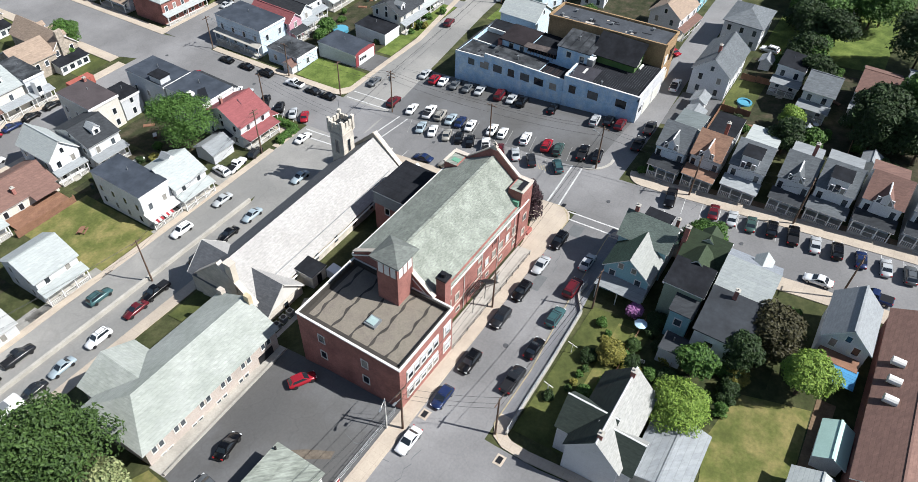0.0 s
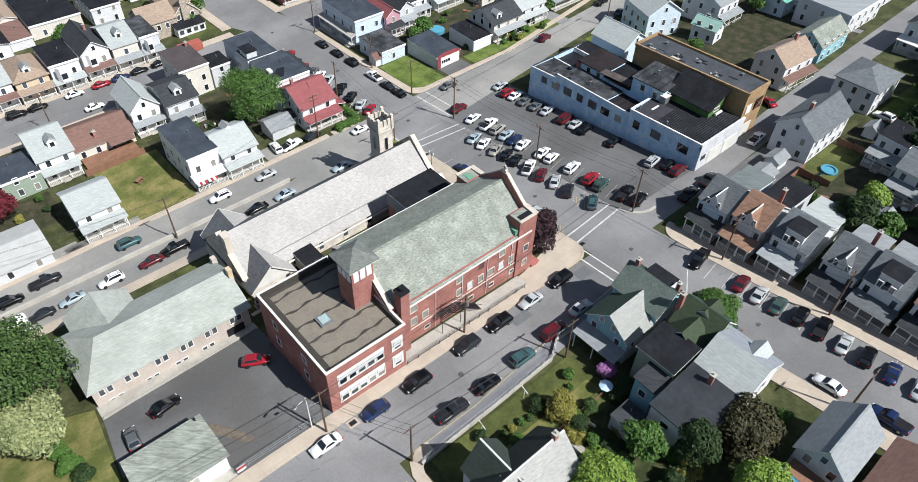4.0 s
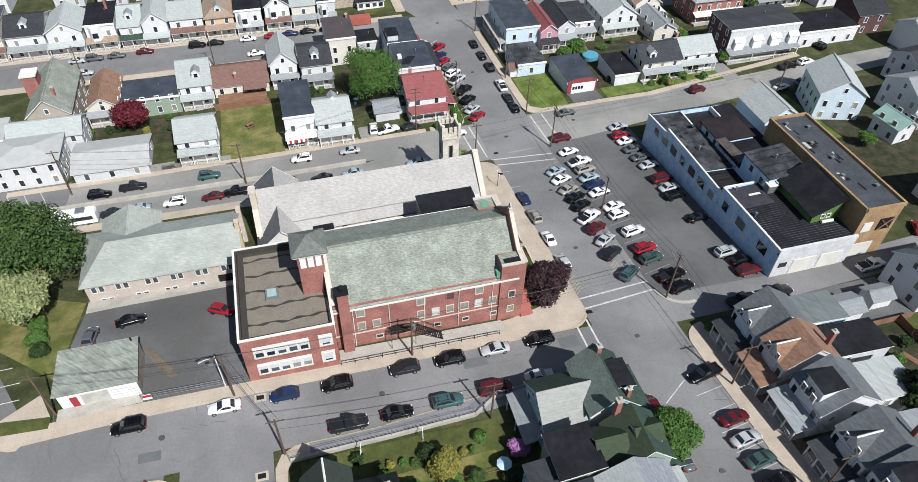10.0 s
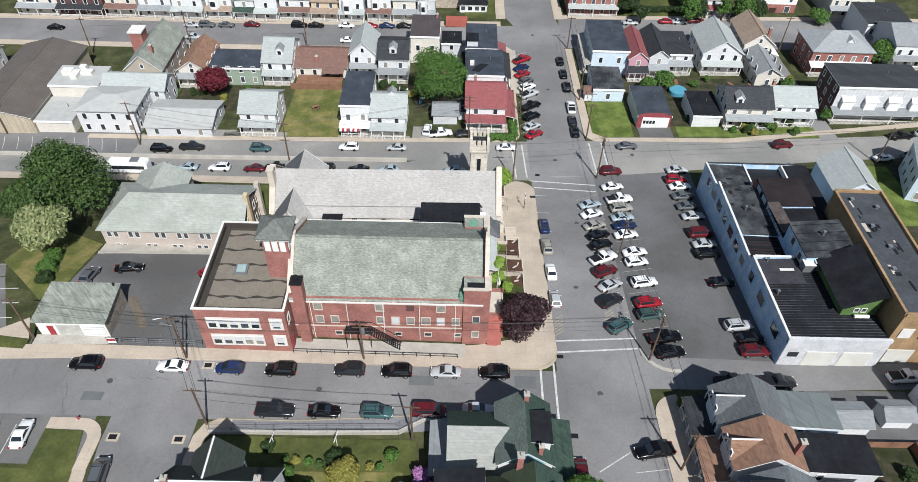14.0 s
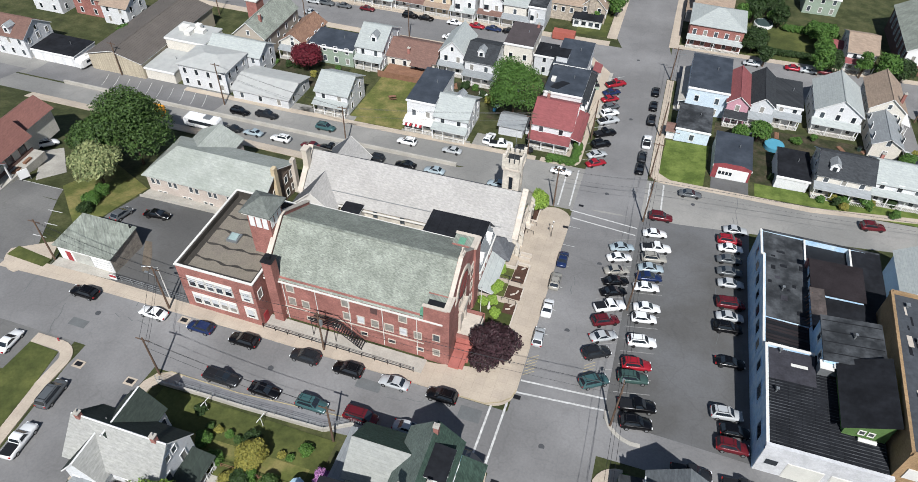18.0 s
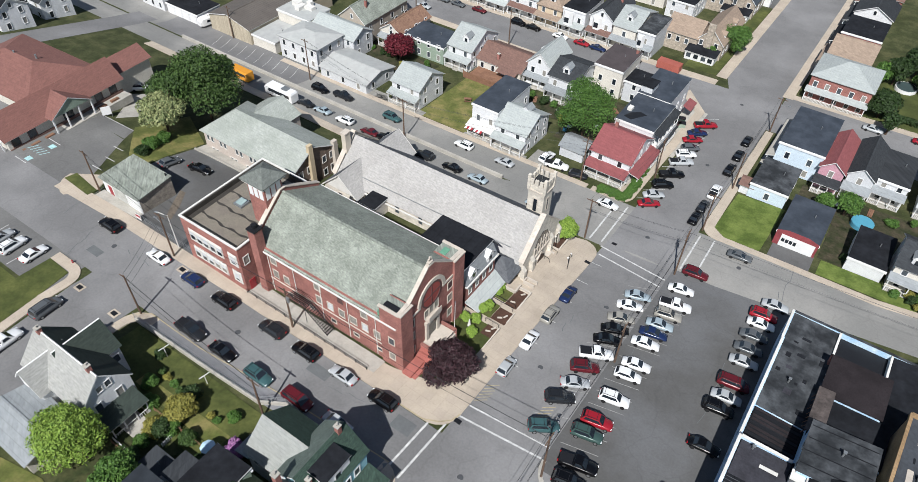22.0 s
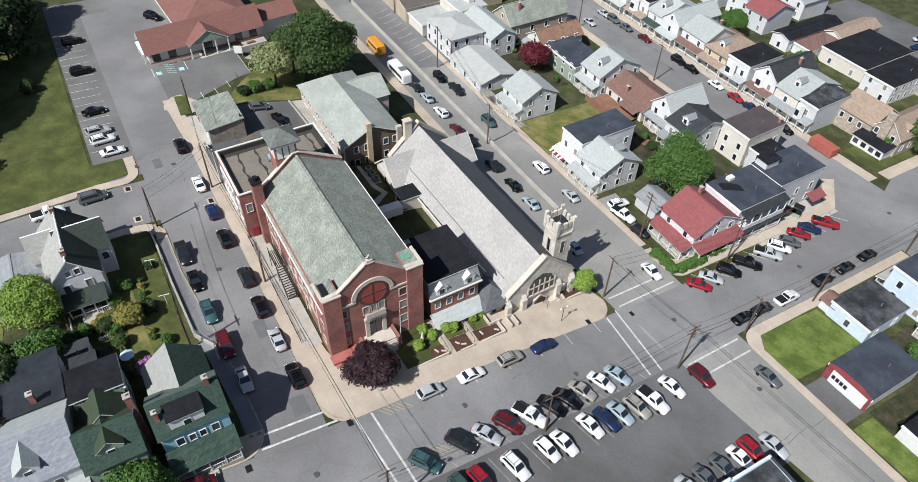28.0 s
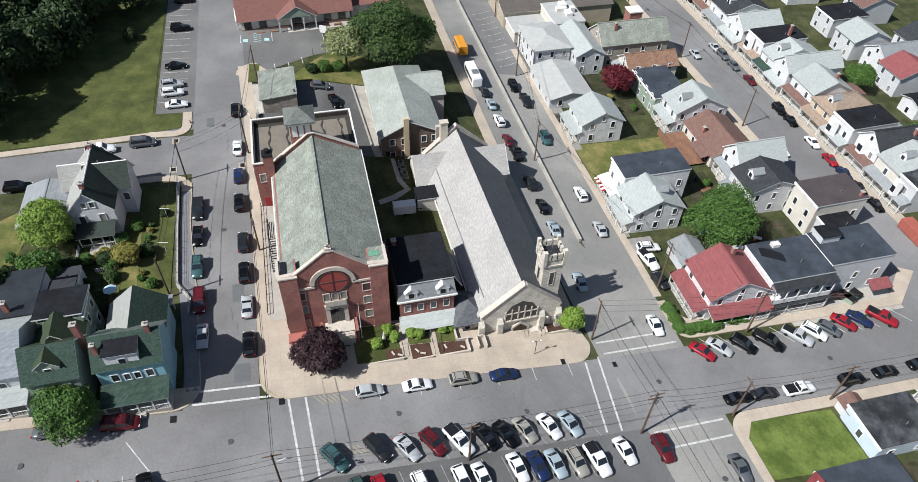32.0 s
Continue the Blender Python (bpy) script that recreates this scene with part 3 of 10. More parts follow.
for nm, sh, m, lab in (("lawn_corner", strip([(110.3, 96.8), (119.6, 96.7)], [(111.0, 112.0), (120.2, 112.4)], 0.12), LUSH, "bright mown lawn on the corner plot"),
                       ("lawn_hall", strip([(85.6, 43.4), (92.0, 43.6)], [(85.3, 50.2), (92.0, 50.2)], 0.2, kerb=0.3), LAWN, "small planted lawn before the brick hall"),
                       ("lawn_rectory_a", rect(87.6, 51.6, 89.5, 55.0, 0.22, 0.3), LAWN, "tiny lawn before the rectory porch"),
                       ("lawn_rectory_b", rect(87.0, 56.2, 89.6, 58.9, 0.22, 0.3), LAWN, "tiny lawn before the rectory porch"),
                       ("lawn_west", strip([(-90, -60), (41, -60)], [(-90, 12.6), (33.5, 12.2)], 0.05), LAWN, "large mown sloping lawn"),
                       ("flower_bed_a", rect(90.1, 48.0, 92.1, 50.3, 0.25, 0.3), MULCH, "dark mulched bed along the pavement"),
                       ("flower_bed_b", rect(89.6, 51.7, 92.2, 54.7, 0.25, 0.3), MULCH, "dark mulched bed along the pavement"),
                       ("flower_bed_c", rect(89.7, 55.9, 91.8, 60.2, 0.25, 0.3), MULCH, "dark mulched bed along the pavement"),
                       ("lawn_beige", rect(41, 68, 48, 76.5, 0.1), LAWN, "green lawn between the church and hall"),
                       ("lawn_twin", rect(40.8, 96.6, 54.4, 117, 0.1), TRODDEN, "green back lawn beside the twin house"),
                       ("garden_strip", strip([(58, 11.0), (74.6, 10.2)], [(58, 12.6), (74.6, 12.8)], 0.12), TRODDEN, "dry trodden strip through the garden"),
                       ("lawn_tree", strip([(6.4, 49.2), (18.9, 38.2)], [(9.0, 60.0), (20.3, 54.6)], 0.07), TRODDEN, "sunlit rough lawn below the blossom tree"),
                       ("lawn_retaining", rect(50, 8, 76, 17.6, 0.1), LAWN, "green garden behind the retaining wall"),
                       ("lawn_island", strip([(11.4, 31.0), (18.7, 30.6)], [(11.8, 33.2), (18.9, 32.4)], 0.2, kerb=0.3), LAWN, "small grass island at the lot corner")):
    solo(nm, sh, m, lab, "lawn", kind="structure", smooth=True)

# road paint, each stripe its own strip
for i, (a, b, w) in enumerate([((96.2, 33.6), (108.5, 34.6), 0.3), ((96.3, 35.9), (108.6, 36.7), 0.3), ((93.4, 30.2), (93.2, 20.6), 0.3), ((95.4, 31.4), (95.2, 21.2), 0.3),
                               ((95.4, 80.3), (108.4, 78.8), 0.3), ((96.2, 77.9), (108.3, 76.5), 0.3), ((92.8, 81.0), (92.4, 93.6), 0.3), ((95.0, 81.5), (94.6, 94.4), 0.3),
                               ((109.5, 83.4), (109.3, 94.6), 0.3), ((112.2, 84.0), (112.0, 94.6), 0.3), ((99.5, 13.5), (104, 16.5), 0.15)]):
    d = Vector((b[0] - a[0], b[1] - a[1])).normalized() * w / 2
    solo("crossing_line", strip([(a[0] + d.y, a[1] - d.x), (b[0] + d.y, b[1] - d.x)], [(a[0] - d.y, a[1] + d.x), (b[0] - d.y, b[1] + d.x)], 0.078, across=1), LINE,
         "worn white crossing line on asphalt", "road marking", "crossing lines", "structure")


def stall_line(x, y, length, angle, w=0.1, dz=0.075, m=LINE):
    c, s = math.cos(radians(angle)), math.sin(radians(angle))
    a, b = (x - s * w / 2, y + c * w / 2), (x + s * w / 2, y - c * w / 2)
    return solo("stall_line", strip([a, (a[0] + c * length, a[1] + s * length)], [b, (b[0] + c * length, b[1] + s * length)], dz, across=1), m,
                "thin painted parking line", "road marking", "parking stall lines", "structure")


for k in range(13):
    stall_line(103.9, 40.4 + 2.75 * k, 5.2, 24, m=FAINT)
    stall_line(109.3, 38.4 + 2.75 * k, 5.2, 12, m=FAINT)
for k in range(18):
    stall_line(-24 + 2.8 * k, 13.0, 5.4, 90)
for k in range(6):
    stall_line(96.0, 46 + 5.8 * k, 2.2, 0)
for k in range(12):
    stall_line(104.2, 13.5 - 3.2 * k, 4.4, 8)
for k in range(12):
    stall_line(94.7, 98.4 + 3.3 * k, 4.4, 35)
for k in range(10):
    stall_line(-20.0 + 3.05 * k, 89.6, 5.8, 112)
for x, y, ln_, a in ((-1.5, 29.4, 3.5, 0), (-2.2, 36.4, 4.0, 0), (11.7, 36.3, 2.6, 3), (11.4, 39.3, 2.5, 3), (9.6, 42.3, 2.8, 3), (-3.8, 47.8, 11.2, 2)):
    stall_line(x, y, ln_, a, 0.14)
for k in range(5):
    stall_line(-2.1 + 0.9 * k, 32.2, 1.9, 65, 0.14, m=AQUA)
for x, y in ((0.4, 30.0), (0.4, 34.7)):
    stall_line(x, y + 0.5, 1.3, 0, 1.1, m=AQUA)
for x, y, n, a in ((96.3, 39.0, 6, 40), (104.6, 41.2, 5, 40)):
    for k in range(n):
        stall_line(x, y + 0.65 * k - 2, 1.9, a, 0.12, m=YELLOW)
for x0, y0, x1, y1 in ((74.4, 26.6, 78.0, 28.3), (89.5, 26.6, 92.6, 28.8), (30.2, 22.4, 33.0, 23.8)):
    solo("asphalt_patch", rect(x0, y0, x1, y1, 0.066), PATCH, "darker rectangular repair patch in the asphalt", "road patch", "asphalt repair patches", "structure")

# long low wall that parts the two levels of the back street
wall_c = Shape()
for k in range(49):
    x0, x1 = -28 + 2 * k, -26 + 2 * k
    wall_c.add([(x, y, gz(x, 86.5) + dz) for x in (x0, x1) for y, dz in ((86.8, -2.6), (87.3, -2.6), (87.3, 0.75), (86.8, 0.75))], [(0, 1, 2, 3), (7, 6, 5, 4), (0, 4, 5, 1), (1, 5, 6, 2), (2, 6, 7, 3), (3, 7, 4, 0)])
solo("retaining_wall_back", wall_c, CONC2, "long low grey concrete retaining wall in the street", "wall", kind="structure")


# ---- windows, doors and houses ----
WINS = {}


def window(parent, x, y, z, w, h, side, trim=WHITE, name="window", glass=GLASS, sash=True):
    """A framed window with a sill, a meeting rail and a pane set back; side: the way it faces."""
    if glass is GLASS:
        glass = (GLASS, CURTAIN, GLASS, CURTAIN, BLIND)[int(abs(x * 7.3 + y * 3.1 + z * 1.7) * 10) % 5]
    key = (round(w, 2), round(h, 2), trim.name, sash, glass.name)
    if key not in WINS:
        t = 0.12
        o, q = [(-w / 2 - t, -t), (w / 2 + t, -t), (w / 2 + t, h + t), (-w / 2 - t, h + t)], [(-w / 2, 0), (w / 2, 0), (w / 2, h), (-w / 2, h)]
        f = Shape().add([(x_, y_, z_) for ring in (o, q) for y_ in (-0.09, 0.06) for x_, z_ in ring],
                        [(i, (i + 1) % 4, 8 + (i + 1) % 4, 8 + i) for i in range(4)] + [(4 + (i + 1) % 4, 4 + i, i, (i + 1) % 4)[::-1] for i in range(4)] + [(8 + i, 8 + (i + 1) % 4, 12 + (i + 1) % 4, 12 + i) for i in range(4)])
        p = Shape().box(-w / 2, -0.015, 0, w / 2, 0.1, h)
        WINS[key] = (f.mesh("window_frame", trim), p.mesh("pane", glass))
    ob = new(name, WINS[key][0])
    ob.parent = parent
    ob.matrix_basis = pose(x, y, z, 0, 0, {"s": 0, "e": 90, "n": 180, "w": 270}[side])
    pane = new("pane", WINS[key][1])
    pane.parent = ob
    return ob


def wall_windows(parent, side, hx, hy, floors, base=0.9, storey=2.8, w=0.85, h=1.45, gap=2.6, trim=WHITE, door=None, skip=()):
    length = 2 * (hx if side in "sn" else hy)
    n = max(1, int((length - 0.8) / gap))
    for f in range(floors):
        for i in range(n):
            if (f, i) in skip:
                continue
            u = -length / 2 + length * (i + 0.5) / n
            x, y = {"s": (u, -hy), "n": (-u, hy), "e": (hx, u), "w": (-hx, -u)}[side]
            if door == i and f == 0:
                d = part("door", Shape().box(-0.5, -0.08, 0, 0.5, 0.05, 2.1).box(-0.62, -0.05, 0, -0.5, 0.05, 2.2).box(0.5, -0.05, 0, 0.62, 0.05, 2.2), REDDOOR if (n + floors) % 2 else trim, parent)
                d.matrix_basis = pose(x, y, 0.25, 0, 0, {"s": 0, "e": 90, "n": 180, "w": 270}[side])
                continue
            window(parent, x, y, base + storey * f, w, h, side, trim)


def gable_slabs(parent, hx, hy, h, rise, axis, material, over=0.4, thick=0.16, hy_low=None):
    for sgn in (-1, 1):
        if axis == "x":
            k = rise / hy
            pts = [(-hx - over, 0, h + rise), (hx + over, 0, h + rise), (hx + over, sgn * (hy + over), h - over * k), (-hx - over, sgn * (hy + over), h - over * k)]
        else:
            k = rise / hx
            pts = [(0, -hy - over, h + rise), (0, hy + over, h + rise), (sgn * (hx + over), hy + over, h - over * k), (sgn * (hx + over), -hy - over, h - over * k)]
        part("roof_slope", Shape().slab([(x, y, z + thick + 0.02) for x, y, z in pts], thick), material, parent)
    cap = Shape()
    if axis == "x":
        cap.box(-hx - over, -0.14, h + rise + 0.08, hx + over, 0.14, h + rise + thick + 0.07)
    else:
        cap.box(-0.14, -hy - over, h + rise + 0.08, 0.14, hy + over, h + rise + thick + 0.07)
    part("ridge_cap", cap, material, parent)


def gable_walls(hx, hy, h, rise, axis, low=-2.5):
    s = Shape()
    if axis == "x":
        for x0, x1 in ((-hx, hx),):
            ring = [(-hy, low), (hy, low), (hy, h), (0, h + rise), (-hy, h)]
            s.add([(x, y, z) for x in (x0, x1) for y, z in ring], [(4, 3, 2, 1, 0), (5, 6, 7, 8, 9), (0, 1, 6, 5), (1, 2, 7, 6), (2, 3, 8, 7), (3, 4, 9, 8), (4, 0, 5, 9)])
    else:
        ring = [(-hx, low), (hx, low), (hx, h), (0, h + rise), (-hx, h)]
        s.add([(x, y, z) for y in (-hy, hy) for x, z in ring], [(0, 1, 2, 3, 4), (9, 8, 7, 6, 5), (5, 6, 1, 0), (6, 7, 2, 1), (7, 8, 3, 2), (8, 9, 4, 3), (9, 5, 0, 4)])
    return s


def hip_roof(hx, hy, h, rise, over=0.4):
    a, b = hx + over, hy + over
    r = max(0.05, a - b) if a > b else 0.05
    q = max(0.05, b - a) if b > a else 0.05
    s = Shape()
    s.add([(-a, -b, h), (a, -b, h), (a, b, h), (-a, b, h), (-a, -b, h + 0.18), (a, -b, h + 0.18), (a, b, h + 0.18), (-a, b, h + 0.18),
           (-r, -q, h + rise), (r, -q, h + rise), (r, q, h + rise), (-r, q, h + rise)],
          [(3, 2, 1, 0), (0, 1, 5, 4), (1, 2, 6, 5), (2, 3, 7, 6), (3, 0, 4, 7), (4, 5, 9, 8), (5, 6, 10, 9), (6, 7, 11, 10), (7, 4, 8, 11), (8, 9, 10, 11)])
    return s


def porch(parent, side, hx, hy, depth, material, floor=0.5, top=2.9, posts=4, inset=0.0, trim=WHITE):
    """A porch along one side: deck, posts, rail, lean-to roof and steps."""
    half = (hx if side in "sn" else hy) - inset
    hub = new("porch")
    hub.parent = parent
    off = {"s": (0, -hy), "n": (0, hy), "e": (hx, 0), "w": (-hx, 0)}[side]
    hub.matrix_basis = pose(off[0], off[1], 0, 0, 0, {"s": 0, "e": 90, "n": 180, "w": 270}[side])
    part("deck", Shape().box(-half, -depth, -1.5, half, 0.0, floor), CONC2, hub)
    part("porch_roof", Shape().slab([(-half - 0.3, 0.0, top + 0.75), (half + 0.3, 0.0, top + 0.75), (half + 0.3, -depth - 0.3, top + 0.12), (-half - 0.3, -depth - 0.3, top + 0.12)], 0.14), material, hub)
    if parent.location.y < 140:
        part("beam", Shape().box(-half, -depth, top - 0.18, half, -depth + 0.14, top + 0.05), trim, hub)
    posts = min(posts, 3) if parent.location.y > 140 else posts
    for i in range(posts):
        x = -half + 0.1 + (2 * half - 0.2) * i / max(1, posts - 1)
        part("post", Shape().box(x - 0.08, -depth + 0.0, floor, x + 0.08, -depth + 0.16, top), trim, hub)
    if parent.location.y > 172:
        return
    rail = Shape().box(-half, -depth + 0.04, floor + 0.8, half, -depth + 0.1, floor + 0.88)
    for i in range(int(half * 2 / 0.3)):
        x = -half + 0.15 + 0.3 * i
        if abs(x) > 0.7:
            rail.box(x - 0.03, -depth + 0.05, floor, x + 0.03, -depth + 0.09, floor + 0.82)
    part("railing", rail, trim, hub)
    if parent.location.y > 140:
        return
    part("steps", Shape().box(-0.7, -depth - 0.35, -1.5, 0.7, -depth, floor - 0.17).box(-0.7, -depth - 0.7, -1.5, 0.7, -depth - 0.35, floor - 0.34), CONC2, hub)


def dormer(parent, x, y, z, side, w=1.7, h=1.3, d=2.4, wall=SIDING, roofm=GREYSH, shed=False):
    hub = new("dormer")
    hub.parent = parent
    hub.matrix_basis = pose(x, y, z, 0, 0, {"s": 0, "e": 90, "n": 180, "w": 270}[side])
    if shed:
        part("dormer_wall", Shape().box(-w / 2, 0, -0.6, w / 2, d, h), wall, hub)
        part("dormer_roof", Shape().slab([(-w / 2 - 0.2, -0.25, h + 0.16), (w / 2 + 0.2, -0.25, h + 0.16), (w / 2 + 0.2, d + 0.4, h + 0.5), (-w / 2 - 0.2, d + 0.4, h + 0.5)], 0.12), roofm, hub)
    else:
        s = Shape()
        ring = [(-w / 2, -0.6), (w / 2, -0.6), (w / 2, h), (0, h + w * 0.45), (-w / 2, h)]
        s.add([(a, yy, b) for yy in (0, d) for a, b in ring], [(0, 1, 2, 3, 4), (9, 8, 7, 6, 5), (5, 6, 1, 0), (6, 7, 2, 1), (7, 8, 3, 2), (8, 9, 4, 3), (9, 5, 0, 4)])
        part("dormer_wall", s, wall, hub)
        for g in (-1, 1):
            part("dormer_roof", Shape().slab([(0, -0.2, h + w * 0.45 + 0.12), (0, d, h + w * 0.45 + 0.12), (g * (w / 2 + 0.2), d, h - 0.06), (g * (w / 2 + 0.2), -0.2, h - 0.06)], 0.1), roofm, hub)
    f = Shape()
    ww = min(0.8, w - 0.6)
    f.box(-ww / 2 - 0.1, -0.06, 0.0, ww / 2 + 0.1, 0.02, 1.15)
    part("dormer_window", f, WHITE, hub)
    part("dormer_pane", Shape().box(-ww / 2, -0.08, 0.1, ww / 2, -0.02, 1.05), GLASS, hub)


def chimney(parent, x, y, z0, z1, w=0.6, material=BRICK):
    c = part("chimney", Shape().box(x - w / 2, y - w / 2, z0, x + w / 2, y + w / 2, z1), material, parent)
    part("chimney_cap", Shape().box(x - w / 2 - 0.08, y - w / 2 - 0.08, z1, x + w / 2 + 0.08, y + w / 2 + 0.08, z1 + 0.12).tube((x, y, z1 + 0.1), (x, y, z1 + 0.45), 0.12), CONC2, c)


def house(label, x0, y0, x1, y1, h=5.8, roof="gx", rise=2.4, wall=SIDING, roofm=GREYSH, rot=0.0, floors=2, faces="sew", porches=(), dormers=(), stacks=(), lift=0.0,
          gap=2.6, name="house", category="house", trim=WHITE, door="", group="", w=0.85):
    """A dwelling on its plot; roof: gx or gy (ridge along x or y), hip, flat or none."""
    cx, cy, hx, hy = (x0 + x1) / 2, (y0 + y1) / 2, abs(x1 - x0) / 2, abs(y1 - y0) / 2
    ob = thing(name, cx, cy, gz(cx, cy) + lift, label, category, rot, group)
    if roof in ("gx", "gy"):
        part("wall", gable_walls(hx, hy, h, rise, roof[1]), wall, ob)
        gable_slabs(ob, hx, hy, h, rise, roof[1], roofm)
        end = {"gx": ("e", "w"), "gy": ("s",)}[roof]
        for s in end:
            if s in faces and rise > 2.0:
                x, y = {"e": (hx, 0), "w": (-hx, 0), "s": (0, -hy)}[s]
                window(ob, x, y, h + 0.3, 0.7, 1.1, s, trim, "attic_window")
    elif roof == "hip":
        part("wall", Shape().box(-hx, -hy, -2.5, hx, hy, h + 0.02), wall, ob)
        part("roof", hip_roof(hx, hy, h, rise), roofm, ob)
    else:
        part("wall", Shape().box(-hx, -hy, -2.5, hx, hy, h), wall, ob)
        part("flat_roof", Shape().slab([(-hx - 0.12, -hy - 0.12, h + 0.14), (hx + 0.12, -hy - 0.12, h + 0.14), (hx + 0.12, hy + 0.12, h + 0.14 + rise * 0.12), (-hx - 0.12, hy + 0.12, h + 0.14 + rise * 0.12)], 0.28), roofm, ob)
        part("cornice", Shape().box(-hx - 0.2, -hy - 0.2, h - 0.4, hx + 0.2, -hy, h - 0.02), trim, ob)
        vent = Shape().tube((hx * 0.3, hy * 0.2, h), (hx * 0.3, hy * 0.2, h + 0.9), 0.09)
        part("vent_pipe", vent, METAL, ob)
    for s in faces:
        wall_windows(ob, s, hx, hy, floors, gap=gap, trim=trim, door=0 if s in door else None, w=w)
    for p in porches:
        porch(ob, p[0], hx, hy, p[1], p[2] if len(p) > 2 else roofm, trim=trim)
    for d in dormers:
        dormer(ob, *d[:4], **(d[4] if len(d) > 4 else {}))
    for c in stacks:
        chimney(ob, *c)
    return ob


def block(parent, x0, y0, x1, y1, h, rise, axis, wall, roof_a, roof_b, over=0.35, low=-2.5):
    """A gabled volume of a larger house, in the house's own axes; roof_a is the slope towards -x or -y."""
    hub = new("gabled_block")
    hub.parent = parent
    cx, cy, hx, hy = (x0 + x1) / 2, (y0 + y1) / 2, (x1 - x0) / 2, (y1 - y0) / 2
    hub.matrix_basis = pose(cx, cy, 0)
    part("wall", gable_walls(hx, hy, h, rise, axis, low), wall, hub)
    for sgn, m in ((-1, roof_a), (1, roof_b)):
        k = rise / (hy if axis == "x" else hx) * over
        if axis == "x":
            q = [(-hx - over, 0, h + rise), (hx + over, 0, h + rise), (hx + over, sgn * (hy + over), h - k), (-hx - over, sgn * (hy + over), h - k)]
        else:
            q = [(0, -hy - over, h + rise), (0, hy + over, h + rise), (sgn * (hx + over), hy + over, h - k), (sgn * (hx + over), -hy - over, h - k)]
        part("roof_slope", Shape().slab([(x, y, z + 0.18) for x, y, z in q], 0.16), m, hub)
    return hub


# ---- brick hall with its front gable ----
def arch_ring(cy, z, r0, r1, a0, a1, x0, x1, n=16):
    """A bent bar, or a disc where the inner radius is nought."""
    r0 = max(r0, 0.02)
    rings = [[(x, cy + r * math.cos(a), z + r * math.sin(a)) for x, r in ((x0, r0), (x0, r1), (x1, r1), (x1, r0))] for a in (radians(a0 + (a1 - a0) * i / n) for i in range(n + 1))]
    return Shape().loft(rings)


hall = thing("brick_hall", 71, 41.9, 0, "long red brick hall with a grey-green shingled gable roof", "hall")
HX0, HX1, HY0, HY1, HE, HR = 57.3 - 71, 85.3 - 71, 35.0 - 41.9, 49.3 - 41.9, 6.85, 12.0
part("wall", Shape().box(HX0, HY0, -9, HX1 - 0.3, 0, HE), BRICK, hall)
part("wall", Shape().box(HX0, 0, -9, HX1 - 0.3, HY1, HE + 1.3), BRICK, hall)
for ye, ze in ((-7.15, HE - 0.4), (7.7, HE + 1.2)):
    part("roof_slope", Shape().slab([(HX0 - 0.2, 0, HR + 0.15), (HX1 - 0.4, 0, HR + 0.15), (HX1 - 0.4, ye, ze), (HX0 - 0.2, ye, ze)], 0.22), SHINGLE, hall)
    part("gutter", Shape().box(HX0, ye * 1.017 - 0.1, ze - 0.28, HX1 - 0.6, ye * 1.017 + 0.1, ze - 0.08), COPING, hall)
part("ridge_cap", Shape().box(HX0 - 0.2, -0.2, HR + 0.05, HX1 - 0.4, 0.2, HR + 0.2), SHINGLE, hall)
front = [(-6.9, -9), (7.4, -9), (7.4, 9.5), (5.0, 9.7), (3.4, 11.0), (0.7, 13.3), (-0.7, 13.3), (-3.4, 11.0), (-5.0, 9.7), (-6.9, 9.5)]


def gable_plate(ring, x0, x1):
    k = len(ring)
    return Shape().add([(x, y, z) for x in (x0, x1) for y, z in ring], [tuple(reversed(range(k))), tuple(range(k, 2 * k))] + [(i, (i + 1) % k, k + (i + 1) % k, k + i) for i in range(k)])


part("front_gable", gable_plate(front, HX1 - 0.55, HX1), BRICK, hall)
west = [(-6.8, 5), (7.4, 5), (7.4, HE + 1.9), (0.5, HR + 0.6), (-0.5, HR + 0.6), (-6.8, HE + 0.6)]
part("rear_gable", gable_plate(west, HX0 - 0.1, HX0 + 0.35), BRICK, hall)
cope = [(-7.0, 9.5), (-5.0, 9.7), (-3.4, 11.0), (-0.7, 13.3), (0.7, 13.3), (3.4, 11.0), (5.0, 9.7), (7.5, 9.5)]
for (ya, za), (yb, zb) in zip(cope, cope[1:]):
    if abs(ya - yb) > 0.1:
        part("coping", Shape().slab([(HX1 - 0.5, ya, za + 0.2), (HX1 + 0.1, ya, za + 0.2), (HX1 + 0.1, yb, zb + 0.2), (HX1 - 0.5, yb, zb + 0.2)], 0.2), TRIM, hall)
for (ya, za), (yb, zb) in (((-6.9, HE + 0.6), (-0.5, HR + 0.6)), ((-0.5, HR + 0.6), (0.5, HR + 0.6)), ((0.5, HR + 0.6), (7.5, HE + 1.9))):
    part("coping", Shape().slab([(HX0 - 0.25, ya, za + 0.16), (HX0 + 0.5, ya, za + 0.16), (HX0 + 0.5, yb, zb + 0.16), (HX0 - 0.25, yb, zb + 0.16)], 0.14), TRIM, hall)
